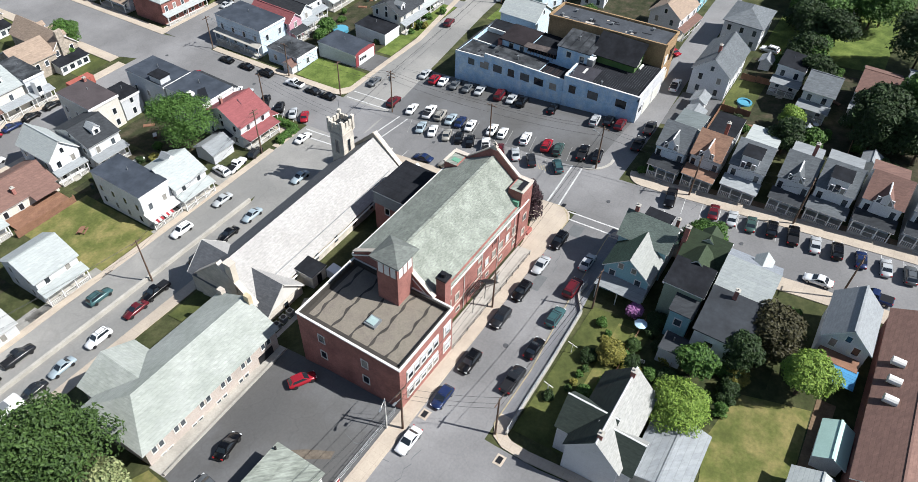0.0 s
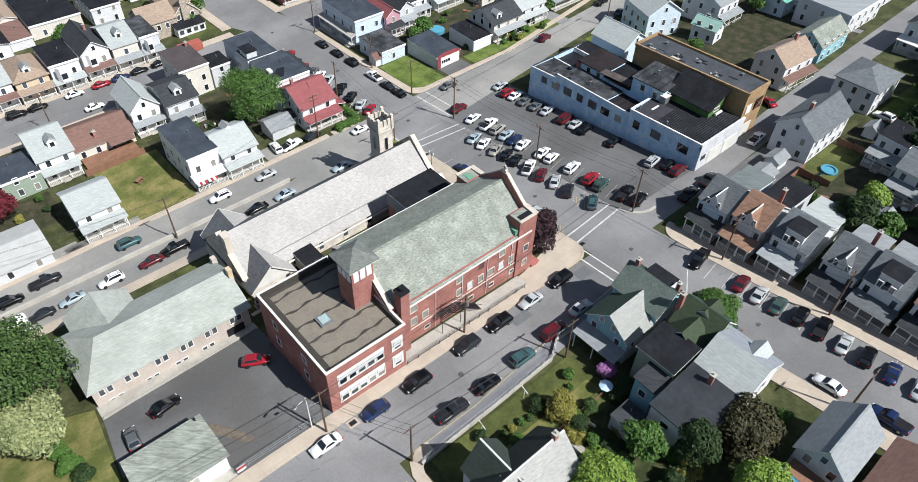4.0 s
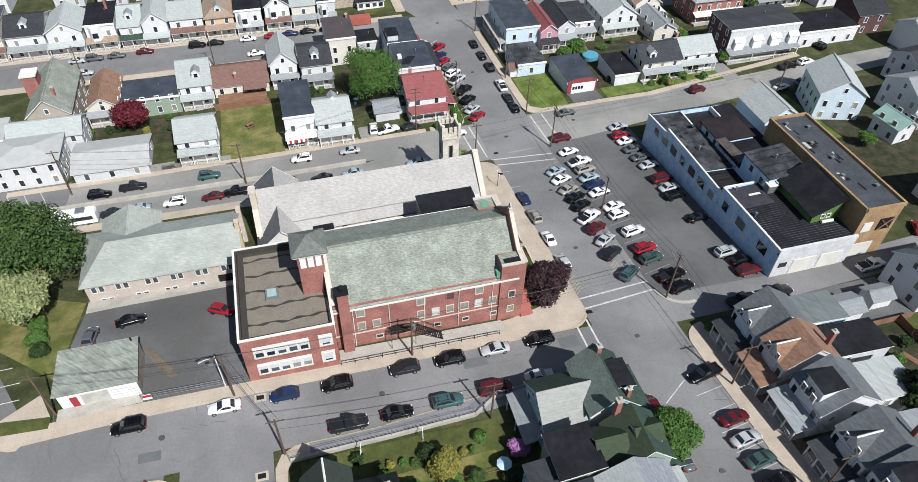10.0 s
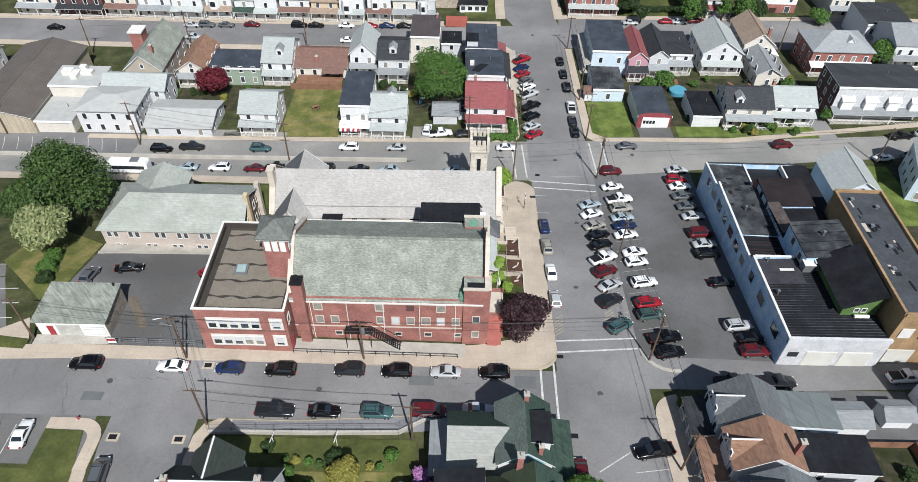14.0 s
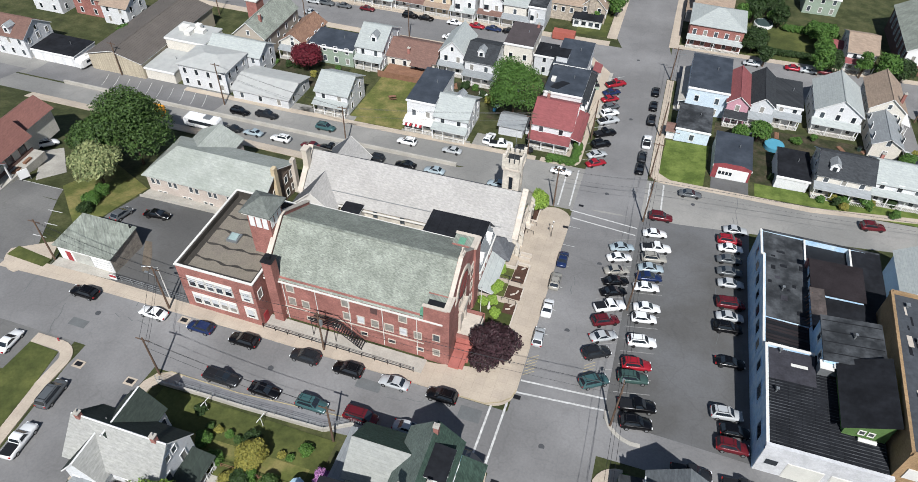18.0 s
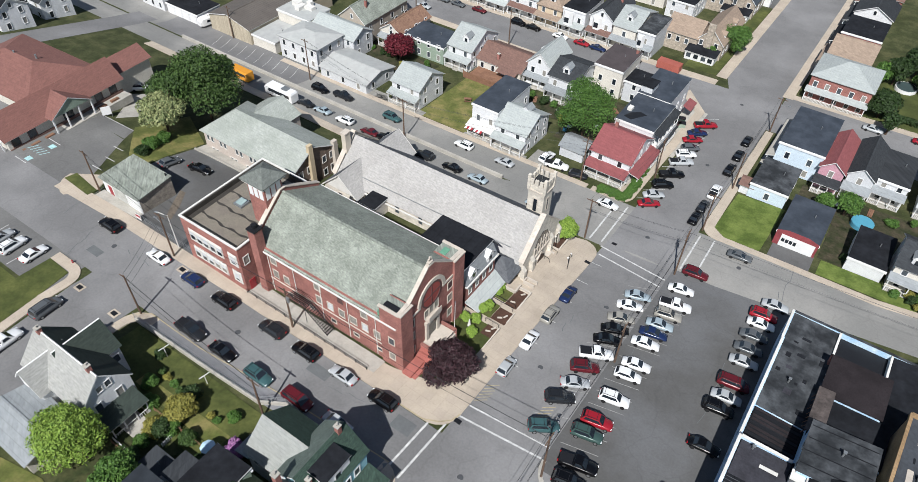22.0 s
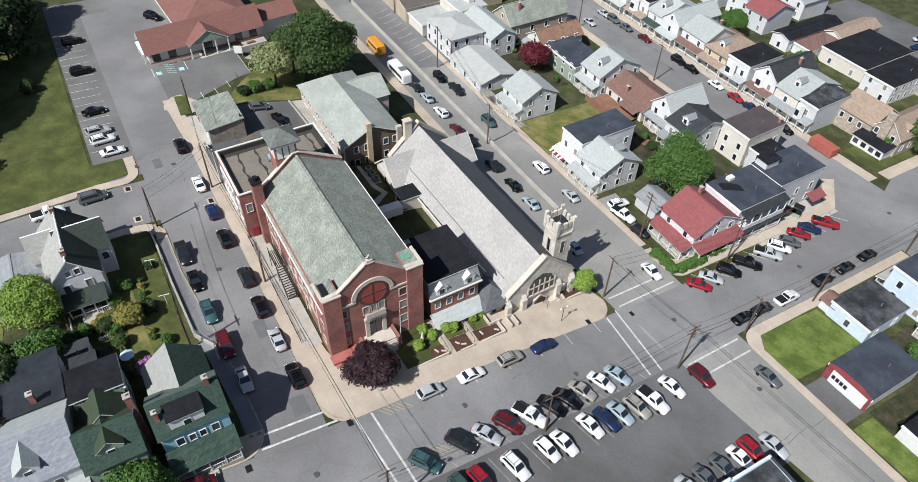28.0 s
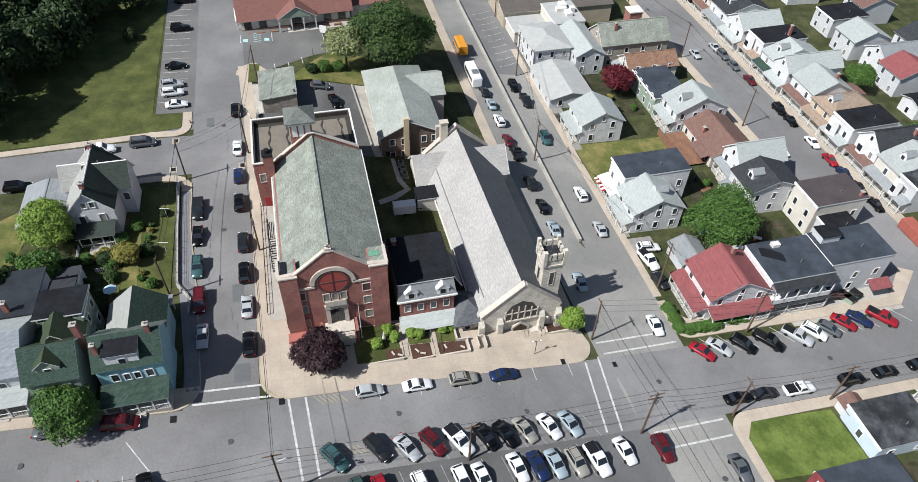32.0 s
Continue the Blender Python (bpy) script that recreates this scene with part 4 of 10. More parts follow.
for y0, y1, top in ((HY0 - 0.3, HY0 + 2.2, 9.5), (HY1 - 2.2, HY1 + 0.3, 9.5)):
    part("corner_pier", Shape().box(HX1 - 3.4, y0, -9, HX1 + 0.35, y1, top), BRICK, hall)
    out = y0 if y0 < 0 else y1
    part("pier_coping", Shape().box(HX1 + 0.02, y0 - 0.1, top, HX1 + 0.45, y1 + 0.1, top + 0.22), TRIM, hall)
    part("pier_coping", Shape().box(HX1 - 3.5, out - 0.22, top, HX1 + 0.02, out + 0.22, top + 0.2), TRIM, hall)
    part("pier_roof", Shape().box(HX1 - 3.4, y0 + 0.22, top, HX1 + 0.02, y1 - 0.22, top + 0.03), SHINGLE, hall)
    part("copper_flashing", Shape().box(HX1 - 4.0, y0 + 0.3, top - 3.0, HX1 - 3.4, y1 - 0.1, top - 1.7), COPPER, hall)
part("copper_valley", Shape().box(HX1 - 2.6, HY1 - 1.9, 9.54, HX1 - 1.6, HY1 - 0.5, 9.6), COPPER, hall)
part("roof_hatch", Shape().box(HX1 - 2.9, HY0 + 0.1, 9.54, HX1 - 0.4, HY0 + 0.9, 9.72), BLACKM, hall)
FX = HX1
part("arch", arch_ring(0, 7.2, 2.55, 3.2, 0, 180, FX, FX + 0.2), TRIM, hall, "pale stone arch over a round red panel")
part("round_panel", arch_ring(0, 7.4, 0.0, 2.1, 0, 360, FX, FX + 0.1, 24), mat("red_panel", "8d443f", 0.8, var=0.1), hall)
part("round_frame", arch_ring(0, 7.4, 2.0, 2.25, 0, 360, FX, FX + 0.16, 24), BRICKD, hall)
part("panel_bars", Shape().box(FX + 0.1, -0.07, 5.4, FX + 0.16, 0.07, 9.4).box(FX + 0.1, -2.0, 7.33, FX + 0.16, 2.0, 7.47), BRICKD, hall)
for y0, y1, z in ((-6.6, -2.6, 6.6), (2.6, 6.6, 6.6)):
    part("stone_band", Shape().box(FX, y0, z, FX + 0.15, y1, z + 0.35), TRIM, hall)
part("balcony", Shape().box(FX, -1.5, 2.9, FX + 0.8, 1.5, 3.2).box(FX + 0.7, -1.5, 3.2, FX + 0.8, 1.5, 4.0), TRIM, hall)
for y in (-1.2, 0, 1.2):
    window(hall, FX, y, 3.4, 0.8, 1.5, "e", TRIM, glass=BLIND)
for y in (-4.6, 4.6):
    for z in (-1.6, 1.6, 4.4):
        window(hall, FX, y, z, 1.1, 1.5, "e", TRIM, glass=BLIND if z < 4 else BRICKD)
part("portal", Shape().box(FX, -1.6, -3.4, FX + 0.35, -1.0, 1.9).box(FX, 1.0, -3.4, FX + 0.35, 1.6, 1.9).box(FX, -1.7, 1.9, FX + 0.45, 1.7, 2.6), TRIM, hall, "pale stone door surround")
part("front_door", Shape().box(FX, -1.0, -1.4, FX + 0.12, -0.03, 1.9).box(FX, 0.03, -1.4, FX + 0.12, 1.0, 1.9), GLASS, hall)
part("entrance_terrace", Shape().box(FX, -2.4, -7, FX + 3.0, 2.2, -1.5), TRIM, hall, "pale stone entrance terrace")
for i in range(8):
    part("terrace_step", Shape().box(FX + 0.2, -2.4 - 0.42 * (i + 1), -7, FX + 2.8, -2.4 - 0.42 * i, -1.68 - 0.18 * i), mat("red_steps", "9c5f57", 0.8, var=0.15), hall, "red painted step")
for y in (-2.3, 2.1):
    part("terrace_wall", Shape().box(FX + 2.8, y - 0.1, -7, FX + 3.1, y + 0.1, -0.6), BRICK, hall)
part("terrace_rail", Shape().tube((FX + 2.95, -2.3, -0.6), (FX + 2.95, 2.1, -0.6), 0.05), BLACKM, hall)
for y in (-2.7, 2.3):
    part("stair_cheek", Shape().box(FX, y, -7, FX + 2.7, y + 0.4, -1.2), BRICK, hall)
part("gable_finial", Shape().box(HX1 - 0.45, -0.45, 13.5, HX1 + 0.05, 0.45, 13.9).box(HX1 - 0.3, -0.12, 13.9, HX1 - 0.1, 0.12, 14.7).box(HX1 - 0.3, -0.4, 14.2, HX1 - 0.1, 0.4, 14.42), TRIM, hall, "small stone cross on the gable")
part("side_stair", Shape().box(HX1 + 0.35, HY0 - 0.6, -7, HX1 + 1.9, HY0 + 2.6, -2.2).box(HX1 + 1.9, HY0 - 0.4, -7, HX1 + 2.5, HY0 + 2.4, -2.6), mat("red_steps", "9c5f57", 0.8, var=0.15), hall, "red painted side steps")
for i in range(11):
    x = HX0 + 1.6 + 2.2 * i
    wide = i in (3, 8)
    if i in (0, 1, 5, 7, 9):
        window(hall, x, HY0, 4.2, 1.1, 1.4, "s", BRICK if i == 7 else TRIM, glass=BRICKD if i == 7 else BLIND)
    else:
        part("stone_lintel", Shape().box(x - 0.3, HY0 - 0.06, 6.0, x + 0.3, HY0, 6.3), TRIM, hall)
    if i not in (3, 4):
        window(hall, x, HY0, 1.3, 1.0 if not wide else 1.2, 1.5, "s", TRIM, glass=BLIND if i % 3 else GREYSID)
    if i % 2 == 0:
        window(hall, x + 0.3, HY0, -1.4, 0.9, 0.7, "s", TRIM)
part("stone_belt", Shape().box(HX0, HY0 - 0.08, 0.45, HX1 - 3.4, HY0, 0.65), TRIM, hall)
for i in range(5):
    x = HX0 + 2.7 + 5.2 * i
    part("downpipe", Shape().tube((x, HY0 - 0.1, -2.4), (x, HY0 - 0.1, HE - 0.5), 0.06), COPING, hall)
for z in (2.6, 6.0):
    window(hall, HX1 - 1.5, HY0 - 0.3, z - 3.6, 0.9, 1.3, "s", TRIM)

ch = thing("brick_chimney", 58.9, 34.6, 0, "square red brick chimney at the hall's corner", "chimney")
part("chimney_shaft", Shape().box(-0.75, -0.75, -3, 0.75, 0.75, 10.6), BRICK, ch)
part("cap", Shape().box(-0.85, -0.85, 10.6, 0.85, 0.85, 10.85).tube((0, 0, 10.8), (0, 0, 11.5), 0.42), BLACKM, ch)

esc = thing("fire_escape", 68.5, 33.4, gz(68.5, 33), "black steel fire escape stair on the brick wall", "fire escape")
for i in range(6):
    part("grating_bar", Shape().box(-3.6, -0.5 + 0.27 * i, 3.6, 0.2, -0.38 + 0.27 * i, 3.7), BLACKM, esc)
for i in range(14):
    part("tread", Shape().box(0.2 + 0.3 * i, -0.5, 3.5 - 0.25 * i, 0.36 + 0.3 * i, 0.9, 3.55 - 0.25 * i), BLACKM, esc)
for y in (-0.5, 0.95):
    part("handrail", Shape().tube((0.2, y, 4.6), (4.4, y, 1.1), 0.04).tube((-3.6, y, 4.6), (0.2, y, 4.6), 0.04).tube((0.2, y, 3.5), (4.4, y, 0.0), 0.06), BLACKM, esc)
for x in (-3.5, 0.1):
    part("support", Shape().tube((x, -0.4, -0.5), (x, -0.4, 4.6), 0.05), BLACKM, esc)

rail = thing("court_railing", 57.3, 31.7, 0, "dark steel railing along the sunken court", "railing")
for i in range(13):
    x = 2.0 * i
    part("post", Shape().box(x - 0.04, -0.04, gz(57.3 + x, 31.7), x + 0.04, 0.04, gz(57.3 + x, 31.7) + 1.1), BLACKM, rail)
for dz in (0.55, 1.05):
    part("rail", Shape().tube((0, 0, gz(57.3, 31.7) + dz), (24, 0, gz(81.3, 31.7) + dz), 0.035), BLACKM, rail)

# ---- brick annex with a parapet, and its bell turret ----
ann = thing("brick_annex", 50.9, 41.7, 0, "flat-roofed red brick annex with pale copings", "building")
AX, AY0, AY1, AZ = 6.3, -9.8, 7.6, 7.4
for nm, b in (("south_wall", (-AX, AY0, AX, AY0 + 0.4)), ("west_wall", (-AX, AY0 + 0.4, -AX + 0.4, AY1)), ("north_wall", (-AX + 0.4, AY1 - 0.4, AX, AY1)), ("east_wall", (AX - 0.4, AY0 + 0.4, AX, AY1 - 0.4))):
    part(nm, Shape().box(b[0], b[1], -8, b[2], b[3], AZ), BRICK, ann)
part("roof", Shape().box(-AX + 0.4, AY0 + 0.4, AZ - 1.1, AX - 0.4, AY1 - 0.4, AZ - 0.75), GRAVEL, ann, "patched brown gravel roof")
tar = mat("tar_seam", "3a3733", 0.7, var=0.3, bump=0.0)
for i in range(5):
    y = AY0 + 3.0 + 3.1 * i
    rows = []
    for k in range(25):
        x = -AX + 0.45 + k * (2 * AX - 0.9) / 24
        m = y + 0.14 * math.sin(k * 0.9 + 2 * i) + 0.1 * math.sin(k * 0.37 + i)
        hw = 0.09 + 0.08 * (1 + math.sin(k * 1.3 + 3 * i))
        rows.append([(x, m - hw, AZ - 0.75), (x, m + hw, AZ - 0.75), (x, m + hw, AZ - 0.742), (x, m - hw, AZ - 0.742)])
    part("tar_seam", Shape().loft(rows), tar, ann)
for b in ((-AX + 0.4, AY0 + 0.4, -AX + 1.3, AY1 - 0.4), (-AX + 1.3, AY1 - 1.0, AX - 0.4, AY1 - 0.4), (-AX + 1.3, AY0 + 0.4, AX - 0.4, AY0 + 0.75)):
    part("tar_edge", Shape().box(b[0], b[1], AZ - 0.76, b[2], b[3], AZ - 0.739), tar, ann)
part("skylight", Shape().box(-2.3, -2.65, AZ - 0.75, -0.5, -0.85, AZ - 0.35), METAL, ann)
part("skylight_glass", Shape().slab([(-2.05, -2.4, AZ - 0.3), (-0.75, -2.4, AZ - 0.3), (-0.75, -1.1, AZ - 0.14), (-2.05, -1.1, AZ - 0.14)], 0.06), mat("skylight_pane", "8a9c9b", 0.3, var=0.2, bump=0.0), ann)
for b in ((-AX + 0.2, AY0 + 0.2, AX - 0.2, AY0 + 0.45), (-AX + 0.2, AY0 + 0.45, -AX + 0.45, AY1 - 0.2), (-AX + 0.45, AY1 - 0.45, AX - 0.2, AY1 - 0.2), (AX - 0.45, AY0 + 0.45, AX - 0.2, AY1 - 0.45)):
    part("parapet_membrane", Shape().box(b[0], b[1], AZ - 0.76, b[2], b[3], AZ + 0.08), tar, ann, "black tarred inner parapet")
for b in ((-AX - 0.12, AY0 - 0.12, AX + 0.12, AY0 + 0.2), (-AX - 0.12, AY0 + 0.2, -AX + 0.2, AY1 + 0.12), (-AX + 0.2, AY1 - 0.2, AX + 0.12, AY1 + 0.12), (AX - 0.2, AY0 + 0.2, AX + 0.12, AY1 - 0.2)):
    part("coping", Shape().box(b[0], b[1], AZ, b[2], b[3], AZ + 0.2), COPING, ann)
for z, n in ((3.6, 5), (-0.1, 5)):
    part("window_surround", Shape().box(-4.9, AY0 - 0.1, z - 0.35, 2.6, AY0, z + 2.1), COPING, ann)
    for i in range(n):
        wn = window(ann, -4.1 + 1.5 * i, AY0 - 0.1, z, 1.05, 1.7, "s", COPING)
        part("blind", Shape().box(-0.52, -0.04, 0.95 - 0.12 * (i % 3), 0.52, -0.018, 1.7), GREYSID, wn)
    part("window_surround", Shape().box(3.9, AY0 - 0.1, z - 0.35, 5.8, AY0, z + 2.1), COPING, ann)
    wn = window(ann, 4.85, AY0 - 0.1, z, 1.0, 1.7, "s", COPING)
    part("blind", Shape().box(-0.5, -0.04, 0.4, 0.5, -0.018, 1.7), GREYSID, wn)
for y in (-4, 3.5):
    for z in (3.8, 0.2):
        window(ann, -AX, y, z, 1.0, 1.5, "w", COPING)
window(ann, AX, AY0 + 1.2, 3.6, 0.9, 1.6, "e", COPING)
part("side_door", Shape().box(AX, AY0 + 0.7, -2.2, AX + 0.1, AY0 + 1.8, 0.1), REDDOOR, ann)

GREENCAP = mat("green_grey_slate", "666b67", 0.9, var=0.2, scale=0.5, fine=3.0, pattern="courses", size=(0.4, 0.18), dark=0.75, bump=0.3)
tur = thing("bell_turret", 55.6, 40.5, 6.5, "square red brick turret with white louvres and slate cap", "turret")
part("shaft", Shape().box(-1.75, -1.75, -2, 1.75, 1.75, 8.0), BRICK, tur)
part("eave", Shape().box(-2.25, -2.25, 8.0, 2.25, 2.25, 8.35), COPING, tur)
part("cap_roof", hip_roof(2.3, 2.3, 8.35, 1.75, 0.15), GREENCAP, tur)
for side in "swe":
    for u in (-1.05, 0, 1.05):
        x, y = {"s": (u, -1.75), "w": (-1.75, u), "e": (1.75, u)}[side]
        lv = part("louvre", Shape().box(-0.4, -0.07, 5.6, 0.4, 0.05, 7.6).add([(0.4 * math.cos(radians(a)), yy, 7.6 + 0.35 * math.sin(radians(a))) for yy in (-0.07, 0.05) for a in range(0, 181, 30)], [tuple(range(7)), tuple(range(13, 6, -1))]), WHITE, tur)
        lv.matrix_basis = pose(x, y, 0, 0, 0, {"s": 0, "w": 270, "e": 90}[side])

# ---- stone church ----
chu = thing("stone_church", 68.1, 69.0, 0, "pale stone church with a steep worn pale slate roof", "church", 1.2)
CX0, CX1, CE, CR = -20.3, 20.2, -2.6, 2.7
part("wall", Shape().box(CX0, -6.2, -13, CX1 - 0.2, 6.2, CE), STONE, chu)
for sg in (-1, 1):
    # North slope takes the dark slate: its shade is put into the colour.
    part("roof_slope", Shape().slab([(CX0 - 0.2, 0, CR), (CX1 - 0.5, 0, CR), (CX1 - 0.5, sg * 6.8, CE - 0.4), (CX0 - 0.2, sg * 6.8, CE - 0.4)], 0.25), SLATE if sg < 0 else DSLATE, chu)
cg = [(-6.4, -13), (6.4, -13), (6.4, CE + 0.3), (0.4, CR + 0.7), (-0.4, CR + 0.7), (-6.4, CE + 0.3)]
part("front_gable", gable_plate(cg, CX1 - 0.5, CX1 + 0.2), STONE, chu)
part("rear_gable", gable_plate([(y, z - 0.3) for y, z in cg], CX0 - 0.4, CX0 + 0.1), STONE, chu)
for xx in (CX1 - 0.15, CX0 - 0.15):
    for (ya, za), (yb, zb) in (((-6.6, CE + 0.2), (0, CR + 0.95)), ((0, CR + 0.95), (6.6, CE + 0.2))):
        part("coping", Shape().slab([(xx - 0.5, ya, za), (xx + 0.5, ya, za), (xx + 0.5, yb, zb), (xx - 0.5, yb, zb)], 0.2), TRIM, chu)
for y in (-6.4, -3.4, 3.4, 6.2):
    part("buttress", Shape().box(CX1 + 0.2, y - 0.45, -13, CX1 + 0.9, y + 0.45, -4.2).slab([(CX1 + 0.2, y - 0.45, -3.4), (CX1 + 0.2, y + 0.45, -3.4), (CX1 + 0.9, y + 0.45, -4.2), (CX1 + 0.9, y - 0.45, -4.2)], 0.1), STONE, chu)
part("great_window", gable_plate([(-2.6, -4.3), (2.6, -4.3), (2.6, -2.6), (1.7, -1.0), (0, -0.2), (-1.7, -1.0), (-2.6, -2.6)], CX1 + 0.2, CX1 + 0.27), GLASS, chu)
for i in range(6):
    y = -2.6 + 5.2 * i / 5
    part("mullion", Shape().box(CX1 + 0.2, y - 0.09, -4.3, CX1 + 0.4, y + 0.09, -1.0 - 0.5 * abs(y) ** 0.9), TRIM, chu)
part("window_sill", Shape().box(CX1 + 0.2, -2.9, -4.6, CX1 + 0.5, 2.9, -4.3), TRIM, chu)
part("transom", Shape().box(CX1 + 0.2, -2.6, -2.75, CX1 + 0.4, 2.6, -2.6), TRIM, chu)
part("doorway", gable_plate([(-1.5, -8), (1.5, -8), (1.5, -6.2), (0, -4.9), (-1.5, -6.2)], CX1 + 0.2, CX1 + 0.5), TRIM, chu)
part("church_door", gable_plate([(-1.1, -8), (1.1, -8), (1.1, -6.3), (0, -5.4), (-1.1, -6.3)], CX1 + 0.5, CX1 + 0.55), mat("dark_door", "3a2c25", 0.6, var=0.15), chu)
for i in range(6):
    part("step", Shape().box(CX1 + 0.2, -2.8, -12, CX1 + 1.2 + 0.4 * i, 3.4, -7.2 - 0.17 * i), TRIM, chu)
for i in range(7):
    x = CX0 + 4 + 5.2 * i
    window(chu, x, -6.2, -5.2, 0.9, 1.9, "s", TRIM)
    window(chu, x, 6.2, -6.5, 0.9, 2.4, "n", TRIM)
    part("buttress", Shape().box(x + 2.3, 6.2, -13, x + 2.9, 7.0, -4), STONE, chu)
part("snow_rail", Shape().tube((CX0 + 4, -5.2, CE + 1.0), (CX1 - 3, -5.2, CE + 1.0), 0.07), METAL, chu)
part("gutter_walk", Shape().box(CX0 + 3, -7.1, CE - 0.9, CX1 - 3, -6.85, CE - 0.7), COPING, chu)

tow = thing("church_tower", 84.6, 74.6, 0, "slim pale stone tower with a notched parapet", "tower")
part("shaft", Shape().box(-1.8, -1.8, -13, 1.8, 1.8, 5.4), STONE, tow)
part("string_course", Shape().box(-2.0, -2.0, 3.9, 2.0, 2.0, 4.2), TRIM, tow)
part("tower_roof", Shape().box(-1.5, -1.5, 5.4, 1.5, 1.5, 5.5), GREYROOF, tow)
for a in range(4):
    for u in (-1.55, -0.5, 0.55):
        m = part("merlon", Shape().box(u, -2.0, 5.4, u + 0.75, -1.6, 6.5), STONE, tow)
        m.matrix_basis = pose(0, 0, 0, 0, 0, 90 * a)
    m = part("pinnacle", Shape().box(1.5, -2.1, 4.2, 2.1, -1.5, 7.2), STONE, tow)
    m.matrix_basis = pose(0, 0, 0, 0, 0, 90 * a)
for side, (x, y) in {"s": (0, -1.8), "e": (1.8, 0), "w": (-1.8, 0)}.items():
    window(tow, x, y, -0.3, 0.8, 2.8, side, TRIM, "belfry_opening")
part("flagpole", Shape().tube((0, 0, 5.4), (0, 0, 10.5), 0.05), METAL, tow)
tow.scale = (0.86, 0.86, 1.0)

for sg, nm, reach in ((-1, "south transept", 9.6), (1, "north transept", 8.2)):
    tr = thing("transept", 51.4, 69.0, 0, "church wing with a steep dark slate gable roof, " + nm, "church wing")
    e, r, half = -3.2, 0.5, 4.3
    part("wall", Shape().box(-3.9, min(0, sg * (reach - 0.3)), -13, 3.9, max(0, sg * (reach - 0.3)), e), STONE, tr)
    # West slopes dark, east slopes pale: one slate roof in two tones.
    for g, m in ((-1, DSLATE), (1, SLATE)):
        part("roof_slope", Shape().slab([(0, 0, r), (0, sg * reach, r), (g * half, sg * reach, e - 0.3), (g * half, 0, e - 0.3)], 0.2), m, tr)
    part("gable_end", Shape().add([(x, sg * (reach - d), z) for d in (0.25, 0.6) for x, z in ((-3.9, e), (3.9, e), (0, r - 0.15))], [(0, 1, 2), (5, 4, 3), (0, 3, 4, 1), (1, 4, 5, 2), (2, 5, 3, 0)]), COPING, tr, "white rendered gable face")
    for g in (-1, 1):
        part("verge_board", Shape().slab([(0, sg * (reach + 0.02), r + 0.03), (0, sg * (reach + 0.12), r + 0.03), (g * half, sg * (reach + 0.12), e - 0.27), (g * half, sg * (reach + 0.02), e - 0.27)], 0.22), COPING, tr)
    window(tr, 0, sg * (reach - 0.25), -5.6, 0.9, 1.8, "s" if sg < 0 else "n", TRIM)
lean = thing("link_hut", 58.6, 60.4, 0, "low hut with a black flat roof against the church wall", "shed")
part("wall", Shape().box(-1.6, -1.6, -10, 1.6, 2.4, -2.7), CREAM, lean)
part("flat_roof", Shape().box(-1.8, -1.8, -2.7, 1.8, 2.4, -2.5), BLACKPLAIN, lean)
part("door", Shape().box(-0.5, -1.66, -5.2, 0.5, -1.6, -3.1), BLACKM, lean)
stk = thing("church_chimney", 47.8, 66.2, 0, "tall pale rendered chimney on the church's end", "chimney")
part("chimney_shaft", Shape().box(-0.5, -0.7, -10, 0.5, 0.7, 4.4), mat("render", "bcb4a6", 0.9, var=0.12), stk)
part("cap", Shape().box(-0.62, -0.82, 4.4, 0.62, 0.82, 4.65), TRIM, stk)

lk = thing("sacristy", 85.0, 61.8, 0, "small stone link with a hipped slate roof beside the church", "church wing")
part("wall", Shape().box(-3.4, -2.2, -11, 2.6, 2.6, -4.0), STONE, lk)
part("roof", hip_roof(3.2, 2.6, -4.0, 2.2, 0.3), DSLATE, lk)
window(lk, 2.6, -0.6, -6.2, 0.8, 1.5, "e", TRIM)
part("arch_door", Shape().box(2.6, 1.0, -8, 2.7, 2.0, -5.8), mat("dark_door", "3a2c25"), lk)

# ---- rectory between hall and church ----
rec = thing("rectory", 80.2, 55.3, 0, "brick rectory with a black flat roof and slate mansard front", "house")
part("wall", Shape().box(-5.3, -4.2, -10, 5.0, 4.2, 0.6), BRICK, rec)
part("mansard", Shape().add([(5.3, -4.5, 0.6), (5.3, 4.5, 0.6), (4.2, 4.2, 3.2), (4.2, -4.2, 3.2), (-5.5, -4.4, 0.6), (-5.5, 4.4, 0.6), (-5.4, 4.2, 3.2), (-5.4, -4.2, 3.2)],
                            [(0, 1, 2, 3), (4, 7, 6, 5), (0, 3, 7, 4), (1, 5, 6, 2), (2, 6, 7, 3), (0, 4, 5, 1)]), GREYSH, rec)
part("flat_roof", Shape().slab([(4.4, -4.4, 3.45), (4.4, 4.4, 3.45), (-5.6, 4.4, 3.3), (-5.6, -4.4, 3.3)], 0.2), BLACKROOF, rec)
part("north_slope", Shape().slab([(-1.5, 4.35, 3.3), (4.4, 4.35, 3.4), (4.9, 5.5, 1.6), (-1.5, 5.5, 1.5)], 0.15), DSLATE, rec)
part("cornice", Shape().box(5.0, -4.6, 0.35, 5.5, 4.6, 0.62), COPING, rec)
for y in (-2.4, 2.4):
    dormer(rec, 5.15, y, 0.9, "e", 1.8, 1.3, 1.5, WHITE, WHITE)
